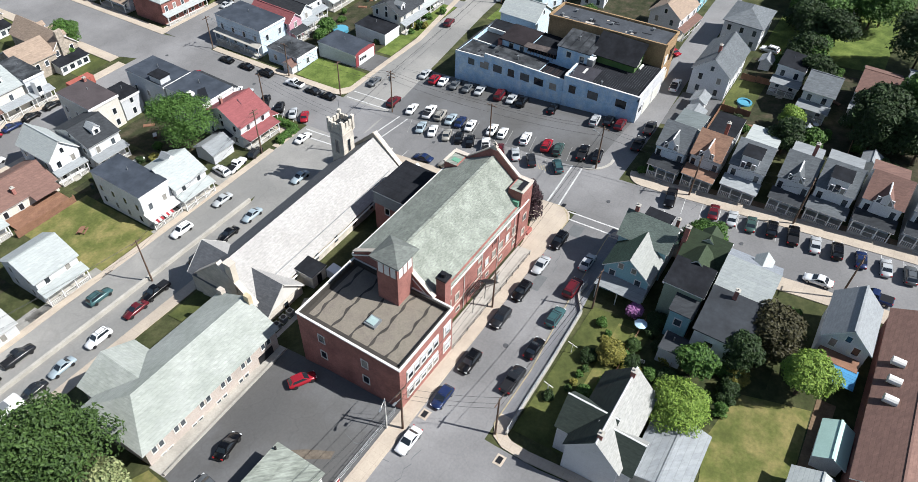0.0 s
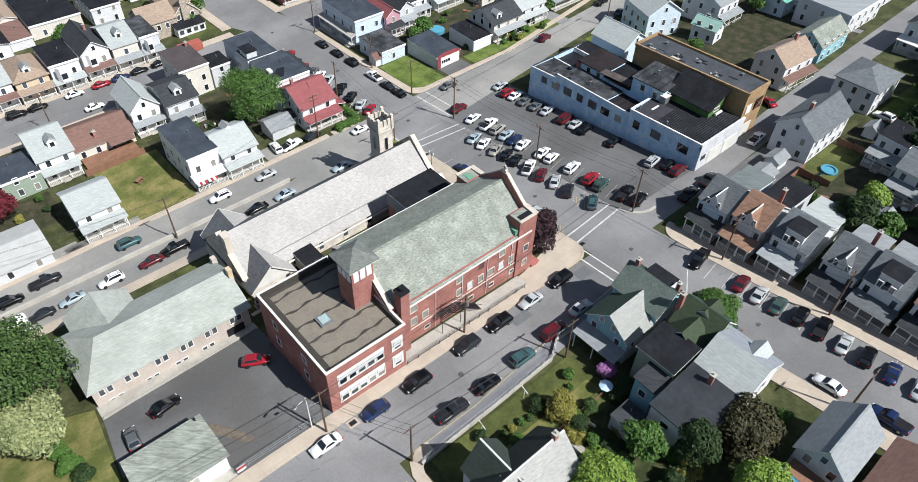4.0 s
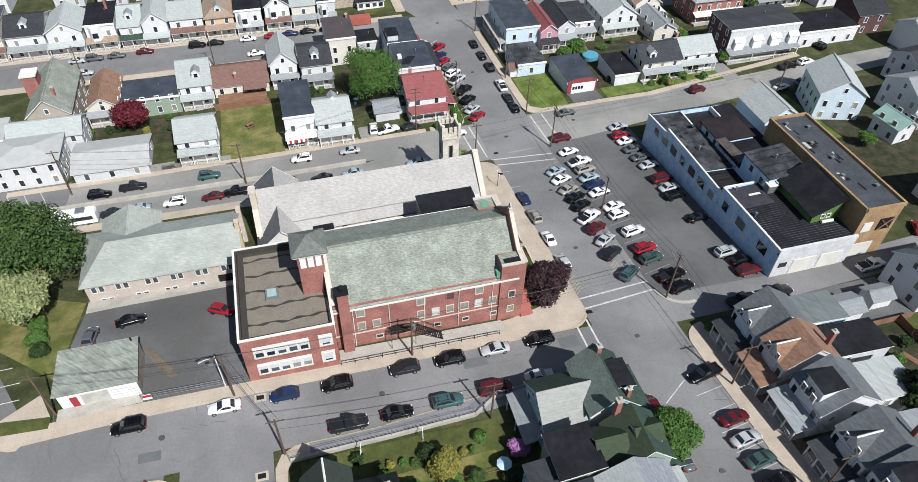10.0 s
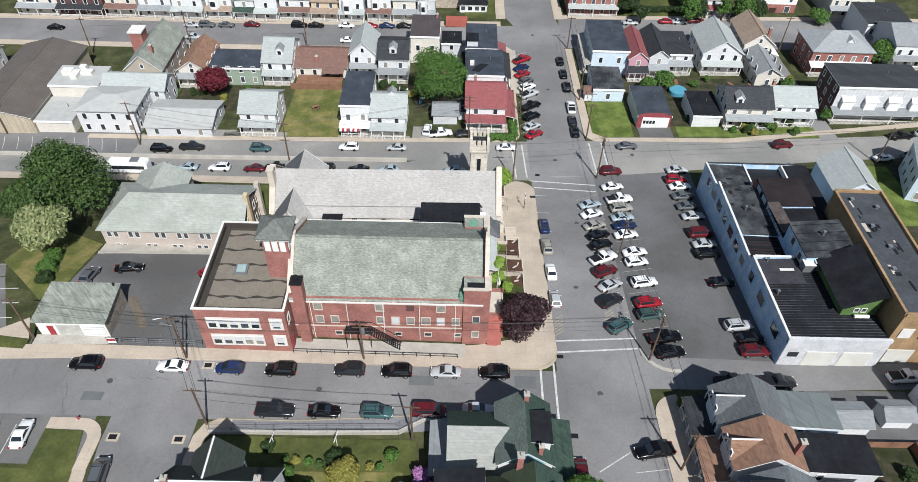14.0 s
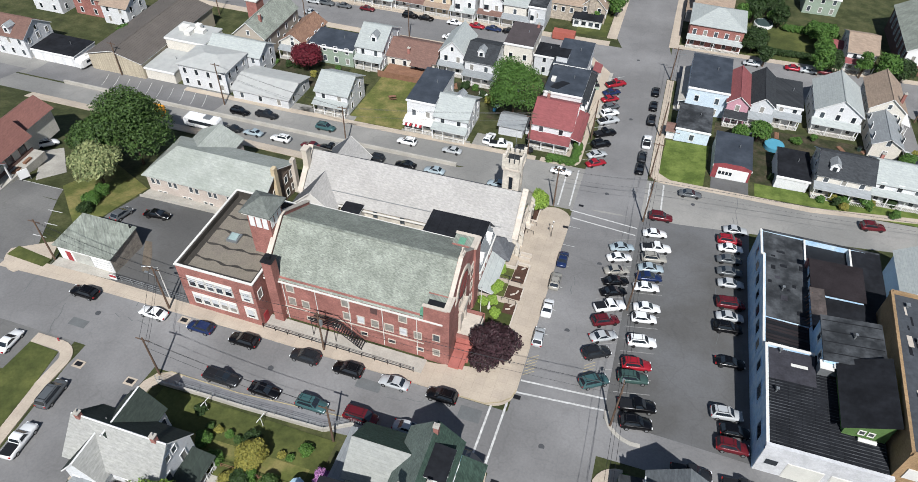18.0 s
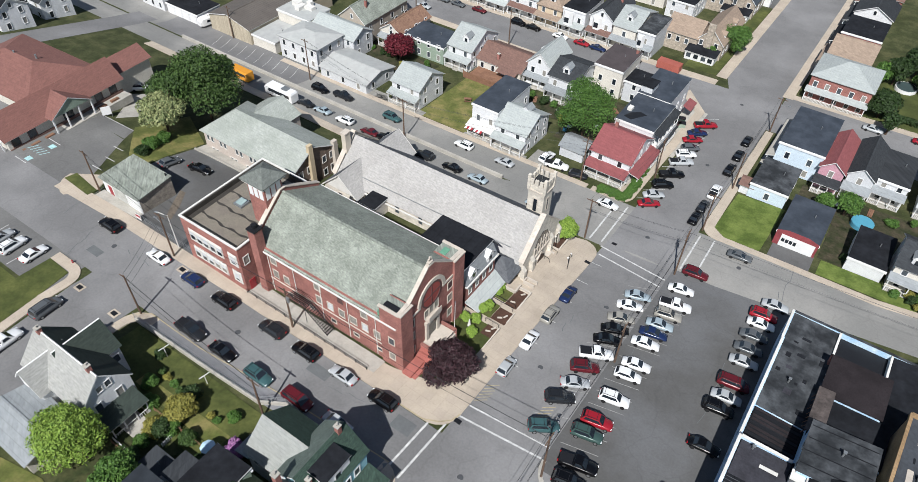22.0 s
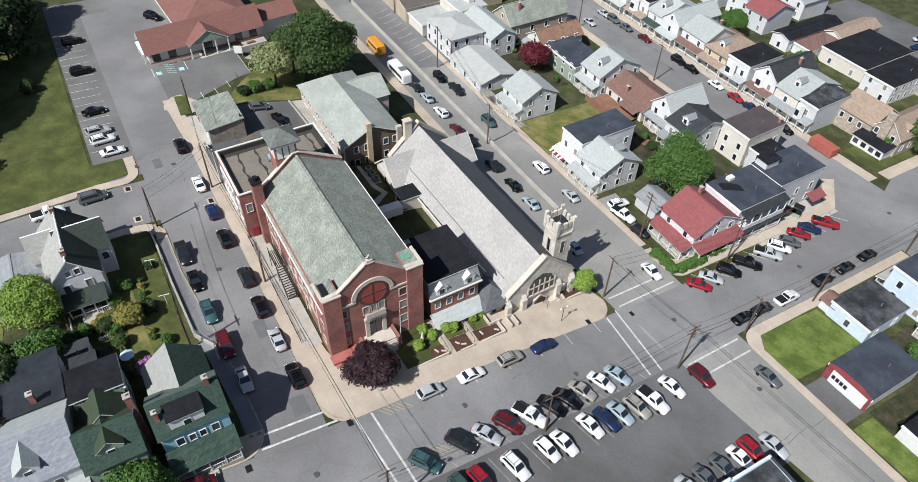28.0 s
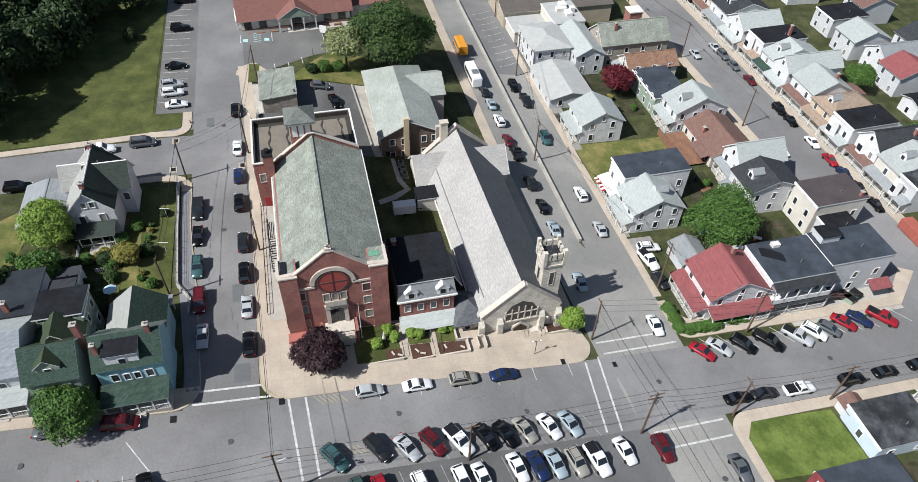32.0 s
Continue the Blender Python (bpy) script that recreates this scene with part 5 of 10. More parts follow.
for i in range(4):
    window(rec, 5.0, -3.0 + 2.0 * i, -2.2, 0.8, 1.4, "e", COPING)
window(rec, -5.3, -1.5, -1.2, 0.9, 1.4, "w", COPING)
window(rec, -5.3, 1.5, -1.2, 0.9, 1.4, "w", COPING)
chimney(rec, -4.2, -3.4, 3, 4.2, 0.7)
part("porch_roof", Shape().slab([(5.0, -4.4, -3.2), (5.0, 4.4, -3.2), (7.7, 4.4, -3.9), (7.7, -4.4, -3.9)], 0.18), PALESH, rec)
part("porch_wall", Shape().box(5.0, -4.1, -10, 7.4, 4.1, -5.4), mat("blue_porch_paint", "a9bccb", 0.7, var=0.1), rec)
part("porch_glazing", Shape().box(5.1, -4.0, -5.4, 7.3, 4.0, -4.05), GLASS, rec)
for i in range(5):
    part("porch_post", Shape().box(7.25, -4.1 + 2.0 * i, -5.4, 7.45, -3.9 + 2.0 * i, -3.85), WHITE, rec)

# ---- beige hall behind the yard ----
BRICKBR = mat("brown_toned_brick", "75675c", 0.9, var=0.2, scale=0.4, fine=4.0, pattern="brick", size=(0.22, 0.075), dark=0.75, bump=0.2)
PARISHSH = mat("weathered_green_grey_shingle", "8d938c", 0.9, var=0.12, scale=0.2, fine=2.0, pattern="courses", size=(0.7, 0.2), dark=0.88, bump=0.2, second="969b95")
bh = thing("parish_house", 32.9, 61.1, -0.2, "long beige brick house with a pale grey shingled roof", "building")
part("wall", Shape().box(-12.0, -6.4, -14, 11.6, 5.2, 0.25), BRICKB, bh)
# East end toned darker and browner than the beige side walls.
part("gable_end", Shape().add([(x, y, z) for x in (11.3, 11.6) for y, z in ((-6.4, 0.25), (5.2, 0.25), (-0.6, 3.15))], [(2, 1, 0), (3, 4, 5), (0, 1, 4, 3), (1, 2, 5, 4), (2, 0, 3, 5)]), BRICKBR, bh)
part("end_wall", Shape().box(11.6, -6.4, -14, 11.64, 5.2, 0.25), BRICKBR, bh, "brick end wall in a darker brown tone")
for sg in (-1, 1):
    part("roof_slope", Shape().slab([(-12.6, -0.6 + sg * 6.3, 0.3), (12.1, -0.6 + sg * 6.3, 0.3), (12.1, -0.6, 3.5), (-8.2, -0.6, 3.5)], 0.18), PARISHSH, bh)
part("hip_end", Shape().slab([(-12.6, -6.9, 0.3), (-8.2, -0.6, 3.5), (-12.6, 5.7, 0.3)], 0.18), PARISHSH, bh)
part("wing_wall", gable_walls(4.4, 3.4, 0.0, 2.2, "y", -14), BRICKB, bh).location = (-5.6, 5.4, 0)
for g in (-1, 1):
    part("wing_roof", Shape().slab([(-5.6, 1.0, 2.5), (-5.6, 9.2, 2.5), (-5.6 + g * 4.8, 9.2, 0.0), (-5.6 + g * 4.8, 1.0, 0.0)], 0.16), PARISHSH, bh)
for u in (-10.2, -6.6, -2.2, 1.6, 5.4, 9.4):
    for d in (-0.56, 0.56):
        window(bh, u + d, -6.4, -1.5, 0.66, 1.2, "s", COPING, glass=CURTAIN)
for u in (-9.4, -4.2, 0.2, 4.4):
    for d in (-0.56, 0.56):
        window(bh, u + d, -6.4, -4.0, 0.66, 0.9, "s", COPING, glass=CURTAIN)
part("garage_opening", Shape().box(7.6, -6.5, -4.4, 10.4, -6.38, -2.3), BLACKM, bh)
for y in (-3.6, -1.4, 2.6, 4.6):
    for z in (-1.8, -4.8):
        window(bh, 11.64, y - 0.6, z, 0.9, 1.4, "e", COPING)
part("door_dark", Shape().box(11.6, -5.6, -5.4, 11.7, -3.6, -3.2), BLACKM, bh)
part("chimney", Shape().box(11.6, -2.0, -10, 12.3, -1.0, 4.4), mat("ochre_render", "b5a68a", 0.9, var=0.12, scale=0.6), bh, "ochre rendered chimney stack")
part("rear_chimney", Shape().box(11.6, 4.2, -10, 12.4, 5.2, 1.8), TRIM, bh)

# ---- small garage ----
gar = thing("garage", 25.2, 36.8, gz(25.2, 36.8), "low garage with a grey-green shingled lean-to roof", "garage")
part("wall", Shape().box(-5.0, -3.3, -2, 5.0, 3.4, 3.5), mat("grey_rubble", "8d867c", 0.9, var=0.3, scale=0.9, fine=3.0, pattern="brick", size=(0.5, 0.25), dark=0.75, bump=0.3), gar)
part("front", Shape().box(-5.0, -3.42, -1.0, 5.0, -3.3, 3.45), WHITE, gar)
part("roof", Shape().slab([(-5.4, -3.8, 3.5), (5.4, -3.8, 3.5), (5.2, 3.6, 4.0), (-5.2, 3.6, 4.0)], 0.16), SHINGLE, gar)
part("red_door", Shape().box(-3.6, -3.5, 0.1, -2.7, -3.42, 2.3), REDDOOR, gar)
part("boarded_door", Shape().box(-2.2, -3.5, 0.1, 1.2, -3.42, 2.6), mat("weathered_white_board", "a9aaa4", 0.8, var=0.25, scale=0.7), gar)
part("garage_door", Shape().box(1.6, -3.5, 0.1, 4.7, -3.42, 2.7), WHITE, gar)
for k in range(4):
    part("door_groove", Shape().box(1.6, -3.515, 0.6 + 0.55 * k, 4.7, -3.5, 0.63 + 0.55 * k), METAL, gar)
part("roof_vent", Shape().tube((4.3, 3.1, 3.7), (4.3, 3.1, 4.5), 0.14), BLACKM, gar)

# ---- blue warehouse on the parking lot ----
wh = thing("warehouse", 128.2, 32.0, 0, "rambling pale blue painted warehouse with patched dark roofs", "warehouse")


def ramp_wall(x0, y0, x1, y1, z0, za, zb):
    """A wall whose top falls from za at y0 to zb at y1."""
    return Shape().prism([(x0, y0), (x1, y0), (x1, y1), (x0, y1)], z0, lambda x, y: za + (zb - za) * (y - y0) / (y1 - y0))


def sheet_roof(x0, y0, x1, y1, zsw, zse, zne, znw, thick=0.16):
    return Shape().slab([(x0, y0, zsw), (x1, y0, zse), (x1, y1, zne), (x0, y1, znw)], thick)


BROWNROOF = mat("brown_black_roofing", "2a2628", 0.9, spec=0.12, var=0.35, scale=0.3)
part("south_block", Shape().box(0, 0, -6, 14.5, 17.0, 2.6), BLUEBLOCK, wh)
part("street_front", Shape().box(0.05, -0.12, -6, 14.7, 0.0, 3.3), WHITEBLOCK, wh)
part("south_roof", sheet_roof(0.36, 0.36, 14.5, 17.0, 3.1, 3.4, 3.3, 2.7), BLACKROOF, wh, "ribbed black metal roof")
for k in range(26):
    y = 0.7 + 0.5 * k
    u = y / 17.0
    part("roof_rib", Shape().slab([(0.5, y, 3.18 - 0.4 * u), (0.5, y + 0.07, 3.18 - 0.4 * u), (14.4, y + 0.07, 3.47 - 0.1 * u), (14.4, y, 3.47 - 0.1 * u)], 0.08), GREYROOF, wh)
part("flat_patch", sheet_roof(0.5, 11.2, 6.6, 16.6, 2.93, 3.16, 3.06, 2.82, 0.05), mat("gravelled_roof", "34343a", 0.9, var=0.35, scale=0.6, fine=3.0), wh, "dark gravelled flat patch")
part("white_strip", sheet_roof(3.4, 13.9, 5.6, 14.4, 3.06, 3.13, 3.12, 3.05, 0.04), COPING, wh)
part("south_parapet", Shape().box(-0.04, -0.16, 3.3, 14.8, 0.34, 3.85), WHITEBLOCK, wh)
part("west_parapet", ramp_wall(-0.04, 0.34, 0.34, 17.0, 2.4, 3.85, 3.15), BLUEBLOCK, wh)
part("parapet_cap", Shape().slab([(-0.08, 0.34, 3.93), (0.3, 0.34, 3.93), (0.3, 17.0, 3.23), (-0.08, 17.0, 3.23)], 0.08), COPING, wh)
part("north_parapet", Shape().box(0.34, 16.7, 2.4, 6.6, 17.06, 3.2), BLUEBLOCK, wh)
part("parapet_cap", Shape().box(0.3, 16.66, 3.2, 6.6, 17.1, 3.28), COPING, wh)
for ya, yb, zp, zr, m in ((17.06, 24.0, 2.0, 0.7, BLACKPLAIN), (24.0, 31.0, 1.95, 1.15, GREYROOF), (31.0, 37.0, 1.85, 1.15, GREYROOF), (37.0, 44.8, 0.75, -0.15, GREYROOF)):
    part("long_block", Shape().box(0, ya, -12, 7.0, yb, zr - 0.3), BLUEBLOCK, wh)
    part("long_roof", sheet_roof(0.34, ya, 7.0, yb, zr + 0.1, zr - 0.1, zr - 0.1, zr + 0.1), m, wh)
    part("parapet", ramp_wall(-0.04, ya, 0.34, yb, zr - 0.4, zp, zp - (0.6 if ya > 36 else 0.05)), BLUEBLOCK, wh)
    part("parapet_cap", Shape().slab([(-0.08, ya, zp + 0.08), (0.24, ya, zp + 0.08), (0.24, yb, zp + (-0.52 if ya > 36 else 0.03)), (-0.08, yb, zp + (-0.52 if ya > 36 else 0.03))], 0.07), COPING, wh)
for k in range(11):
    part("loose_sheet", sheet_roof(0.6, 17.5 + 0.6 * k, 6.8, 17.9 + 0.6 * k, 0.86 + 0.01 * k, 0.66, 0.66, 0.86 + 0.01 * k, 0.05), BROWNROOF if k % 3 else BLACKM, wh)
part("end_parapet", Shape().box(0.34, 44.5, -12, 19.0, 44.85, 0.1), BLUEBLOCK, wh)
part("end_cap", Shape().box(0.3, 44.46, 0.1, 19.0, 44.9, 0.17), GREYROOF, wh)
part("middle_block", Shape().box(7.0, 14.6, -12, 14.4, 22.4, 5.3), BLUEBLOCK, wh)
part("middle_roof", sheet_roof(6.7, 14.3, 14.6, 22.6, 5.7, 6.5, 6.3, 5.5, 0.2), GREYROOF, wh, "patched grey-brown sheet roof")
for k in range(4):
    part("roof_seam", sheet_roof(6.9, 15.6 + 2.0 * k, 14.4, 15.7 + 2.0 * k, 5.74 - 0.05 * k, 6.52 - 0.05 * k, 6.52 - 0.05 * k, 5.74 - 0.05 * k, 0.05), BLACKM, wh)
part("sunken_block", Shape().box(7.0, 22.4, -12, 16.0, 29.8, 1.7), BLUEBLOCK, wh)
part("sunken_roof", sheet_roof(7.0, 22.6, 16.0, 29.8, 2.0, 2.3, 2.3, 2.0), BLACKPLAIN, wh)
part("inner_block_north", Shape().box(7.0, 29.8, -12, 14.4, 36.9, 2.4), BLUEBLOCK, wh)
part("inner_roof_north", sheet_roof(6.7, 29.6, 14.6, 37.1, 2.75, 3.0, 3.0, 2.75, 0.2), BROWNROOF, wh)
part("gap_roof", sheet_roof(6.5, 22.4, 8.6, 30.6, 3.2, 3.5, 2.9, 2.75, 0.1), mat("rusty_sheet", "4f4845", 0.7, var=0.5, scale=0.9, fine=2.0), wh, "buckled rusty roof sheet")
for k in range(9):
    part("torn_lath", Shape().tube((6.9, 23.0 + 0.8 * k, 3.1 - 0.03 * k), (6.5 - 0.1 * (k % 3), 23.2 + 0.8 * k, 1.2 + 0.2 * (k % 2)), 0.05, sides=5), WOOD, wh)
part("void_floor", Shape().box(7.0, 37.1, -12, 14.2, 44.5, -1.0), BLACKM, wh)
part("void_kerb", Shape().box(14.2, 37.0, -12, 14.5, 44.5, 0.1).box(7.0, 37.0, -12, 7.3, 44.5, 0.1), COPING, wh)
part("brick_stub", Shape().box(6.6, 36.4, 0, 7.6, 37.4, 2.4), BRICK, wh)
part("rear_block", Shape().box(14.5, 29.6, -12, 19.0, 44.5, -0.2), BLUEBLOCK, wh)
part("rear_roof", sheet_roof(14.5, 29.6, 19.0, 44.5, 0.1, 0.4, 0.2, -0.1, 0.18), BLACKPLAIN, wh)
part("penthouse", Shape().box(6.7, 13.6, 2.6, 8.3, 15.0, 4.6).box(8.4, 13.9, 2.6, 9.4, 15.3, 4.9), METAL, wh, "pale metal roof housings")
part("penthouse_lid", Shape().box(6.6, 13.5, 4.6, 8.4, 15.1, 4.7).box(8.3, 13.8, 4.9, 9.5, 15.4, 5.0), COPING, wh)
for y, z in ((16.4, 3.2), (19.6, 3.4), (31.2, 0.9), (34.0, 0.9)):
    window(wh, 7.0, y, z, 1.0, 1.3, "w", COPING, "inner_window")
part("green_shed", Shape().add([(x, y, z) for y in (5.0, 15.0) for x, z in ((9.2, 0), (14.3, 0), (14.3, 7.5), (9.2, 5.1))], [(0, 1, 2, 3), (7, 6, 5, 4), (4, 5, 1, 0), (5, 6, 2, 1), (6, 7, 3, 2), (7, 4, 0, 3)]), mat("green_board", "4f6b3c", 0.8, var=0.2), wh, "green boarded shed")
for x in (11.2, 12.3):
    window(wh, x, 5.0, 4.1, 0.6, 0.7, "s", COPING, "shed_window")
part("shed_roof", sheet_roof(8.5, 4.5, 14.5, 15.3, 5.15, 8.0, 8.0, 5.15, 0.18), BLACKPLAIN, wh, "black pitched shed roof")
part("shed_tank", Shape().tube((11.0, 4.5, 3.6), (13.2, 4.5, 3.6), 0.28), COPING, wh)
TANQ = [(14.7, 0.8), (22.0, 0.7), (24.2, 29.4), (16.4, 29.5)]
part("tan_block", Shape().prism(TANQ, -12, lambda x, y: 8.5 - 0.072 * y), BRICKT, wh, "tall tan brick block")
part("tan_roof", Shape().prism([(15.1, 1.1), (21.7, 1.0), (23.8, 29.1), (16.7, 29.2)], lambda x, y: 8.2 - 0.072 * y, lambda x, y: 8.56 - 0.072 * y), mat("grey_tar_roof", "3f4348", 0.85, var=0.3, scale=0.35, fine=2.0), wh)
for (xa, ya), (xb, yb) in zip(TANQ, TANQ[1:] + TANQ[:1]):
    d = Vector((xb - xa, yb - ya)).normalized() * 0.2
    part("tan_coping", Shape().prism([(xa + d.y, ya - d.x), (xb + d.y, yb - d.x), (xb - d.y, yb + d.x), (xa - d.y, ya + d.x)], lambda x, y: 8.4 - 0.072 * y, lambda x, y: 9.0 - 0.072 * y), BRICKT, wh)
for y, n in ((2.2, 2.4), (8.6, 2.4), (13.4, 1.6)):
    window(wh, -0.04, y + 1.4, 0.2 - 0.05 * y, n, 1.9, "w", BLUEBLOCK, "factory_window")
for k in range(7):
    window(wh, 0, 19.4 + 3.5 * k, -1.3 - 0.14 * k, 2.3 if k % 3 else 1.7, 1.9, "w", BLUEBLOCK, "factory_window")
part("office_window", Shape().box(0.9, -0.2, -0.2, 2.4, -0.12, 0.8), GLASS, wh)
for x in (3.6, 8.8):
    part("loading_door", Shape().box(x, -0.2, -2.3, x + 4.2, -0.12, 0.9), mat("pale_door", "bdbdb6", 0.7, var=0.12), wh)
    part("door_frame", Shape().box(x - 0.12, -0.17, -2.3, x, -0.12, 1.02).box(x + 4.2, -0.17, -2.3, x + 4.32, -0.12, 1.02).box(x, -0.17, 0.9, x + 4.2, -0.12, 1.02), COPING, wh)
part("tan_door", Shape().box(15.6, 0.6, -2.6, 19.6, 0.76, 0.8), mat("pale_door", "bdbdb6"), wh)
part("tan_upper_opening", Shape().box(18.6, 0.58, 3.6, 21.2, 0.72, 6.0), BLACKM, wh)
part("tan_brace", Shape().tube((18.7, 0.5, 3.7), (21.1, 0.5, 5.9), 0.1).tube((18.7, 0.5, 5.9), (21.1, 0.5, 3.7), 0.1), WOOD, wh)
part("tan_window", Shape().box(15.6, 0.66, 3.6, 17.4, 0.8, 5.6), COPING, wh)
for x, y in ((18.5, 20), (17.2, 10), (21.5, 25), (19.0, 15), (20.8, 6), (18.2, 27)):
    part("roof_vent", Shape().tube((x, y, 8.3 - 0.072 * y), (x, y, 9.0 - 0.072 * y), 0.22).box(x - 0.3, y - 0.3, 9.0 - 0.072 * y, x + 0.3, y + 0.3, 9.08 - 0.072 * y), METAL, wh)
for x, y, z in ((1.4, 9.0, 3.2), (2.0, 16.0, 3.0), (3.0, 30, 1.5), (10.8, 19, 6.3)):
    part("roof_vent", Shape().tube((x, y, z - 0.3), (x, y, z + 0.6), 0.12).box(x - 0.2, y - 0.2, z + 0.6, x + 0.2, y + 0.2, z + 0.68), METAL, wh)
rng = random.Random(8)
for k in range(16):
    x, y = rng.uniform(16.8, 20.8), rng.uniform(3, 26)
    w, d = rng.uniform(0.2, 0.9), rng.uniform(0.5, 2.2)
    part("roof_patch", Shape().prism([(x, y), (x + w, y), (x + w, y + d), (x, y + d)], lambda a, b: 8.5 - 0.072 * b, lambda a, b: 8.568 - 0.072 * b), TRIM if k % 4 == 0 else BLACKPLAIN, wh)
for k in range(14):
    x, y = rng.uniform(0.8, 5.8), rng.uniform(25, 43)
    z = 1.28 if y < 36.4 else 0.0
    if 36.0 < y < 37.8:
        continue
    w, d = rng.uniform(0.3, 1.4), rng.uniform(0.3, 1.0)
    part("roof_patch", Shape().box(x, y, z - 0.25, x + w, y + d, z - 0.02 * x), (BLACKM, BLACKPLAIN, mat("gravelled_roof", "34343a"))[k % 3], wh)

# ---- low red-roofed lodge ----
mot = thing("lodge", -7.4, 42.2, gz(-5, 42), "low cream lodge with wide brick-red gabled roofs", "building", 3)
block(mot, -3.4, -12.6, 3.2, 12.8, 3.4, 3.2, "y", CREAM, MOTEL, MOTEL, 0.7)
part("rear_wing", Shape().box(-28, -3.4, -3, -3.4, 12.4, 3.2), CREAM, mot)
part("rear_roof", hip_roof(12.6, 7.9, 3.2, 3.4, 0.7), MOTEL, mot).location = (-15.6, 4.5, 0)
block(mot, -5.6, 13.4, 0.8, 22.4, 2.8, 2.0, "y", CREAM, MOTEL, MOTEL, 0.5)
for g in (-1, 1):
    part("porch_roof", Shape().slab([(-0.4, 0.2, 6.2), (5.6, 0.2, 6.2), (5.6, 0.2 + g * 4.6, 3.4), (-0.4, 0.2 + g * 4.6, 3.4)], 0.14), MOTEL, mot)
part("porch_gable", Shape().add([(x, y, z) for x in (5.2, 5.4) for y, z in ((-4.0, 3.5), (4.4, 3.5), (0.2, 6.0))], [(2, 1, 0), (3, 4, 5), (0, 1, 4, 3), (1, 2, 5, 4), (2, 0, 3, 5)]), GREENSID, mot)
for y in (-4.0, -1.2, 1.6, 4.4):
    part("porch_post", Shape().box(5.1, y - 0.12, -1, 5.35, y + 0.12, 3.5), WHITE, mot)
part("porch_door", Shape().box(3.2, -0.9, 0.2, 3.3, 1.3, 2.5), GLASS, mot)
for y in (-11.0, -7.6, 7.4, 10.8):
    window(mot, 3.2, y, 0.9, 1.5, 1.7, "e", BROWNSH)
part("plinth", Shape().box(3.2, -12.6, -1, 3.4, 12.8, 0.7), BROWNSH, mot)
part("side_canopy", Shape().box(-3.2, -13.6, 2.9, 3.2, -12.6, 3.05), WHITE, mot)
for x in (-2.6, 0, 2.6):
    part("canopy_post", Shape().box(x - 0.1, -13.5, -1, x + 0.1, -13.3, 2.9), WHITE, mot)
part("path", Shape().box(3.4, -13.8, -1.6, 5.6, 13, 0.12), CONC2, mot)
for y in (-11.5, -8.5, -5.5, 6.5, 9.5):
    part("planter", Shape().box(4.4, y - 0.9, 0.1, 5.0, y + 0.9, 0.5), WOOD, mot)
for x, y in ((-17, 4.5), (-12, 6), (-20, 2.5)):
    part("roof_vent", Shape().tube((x, y, 5.0), (x, y, 7.0), 0.22), METAL, mot)


# ---- cars ----
CARS = {}


def rounded(hw, z0, z1, x, r=0.16):
    return [(x, -hw + r, z0), (x, hw - r, z0), (x, hw, z0 + r), (x, hw, z1 - r), (x, hw - r, z1), (x, -hw + r, z1), (x, -hw, z1 - r), (x, -hw, z0 + r)]


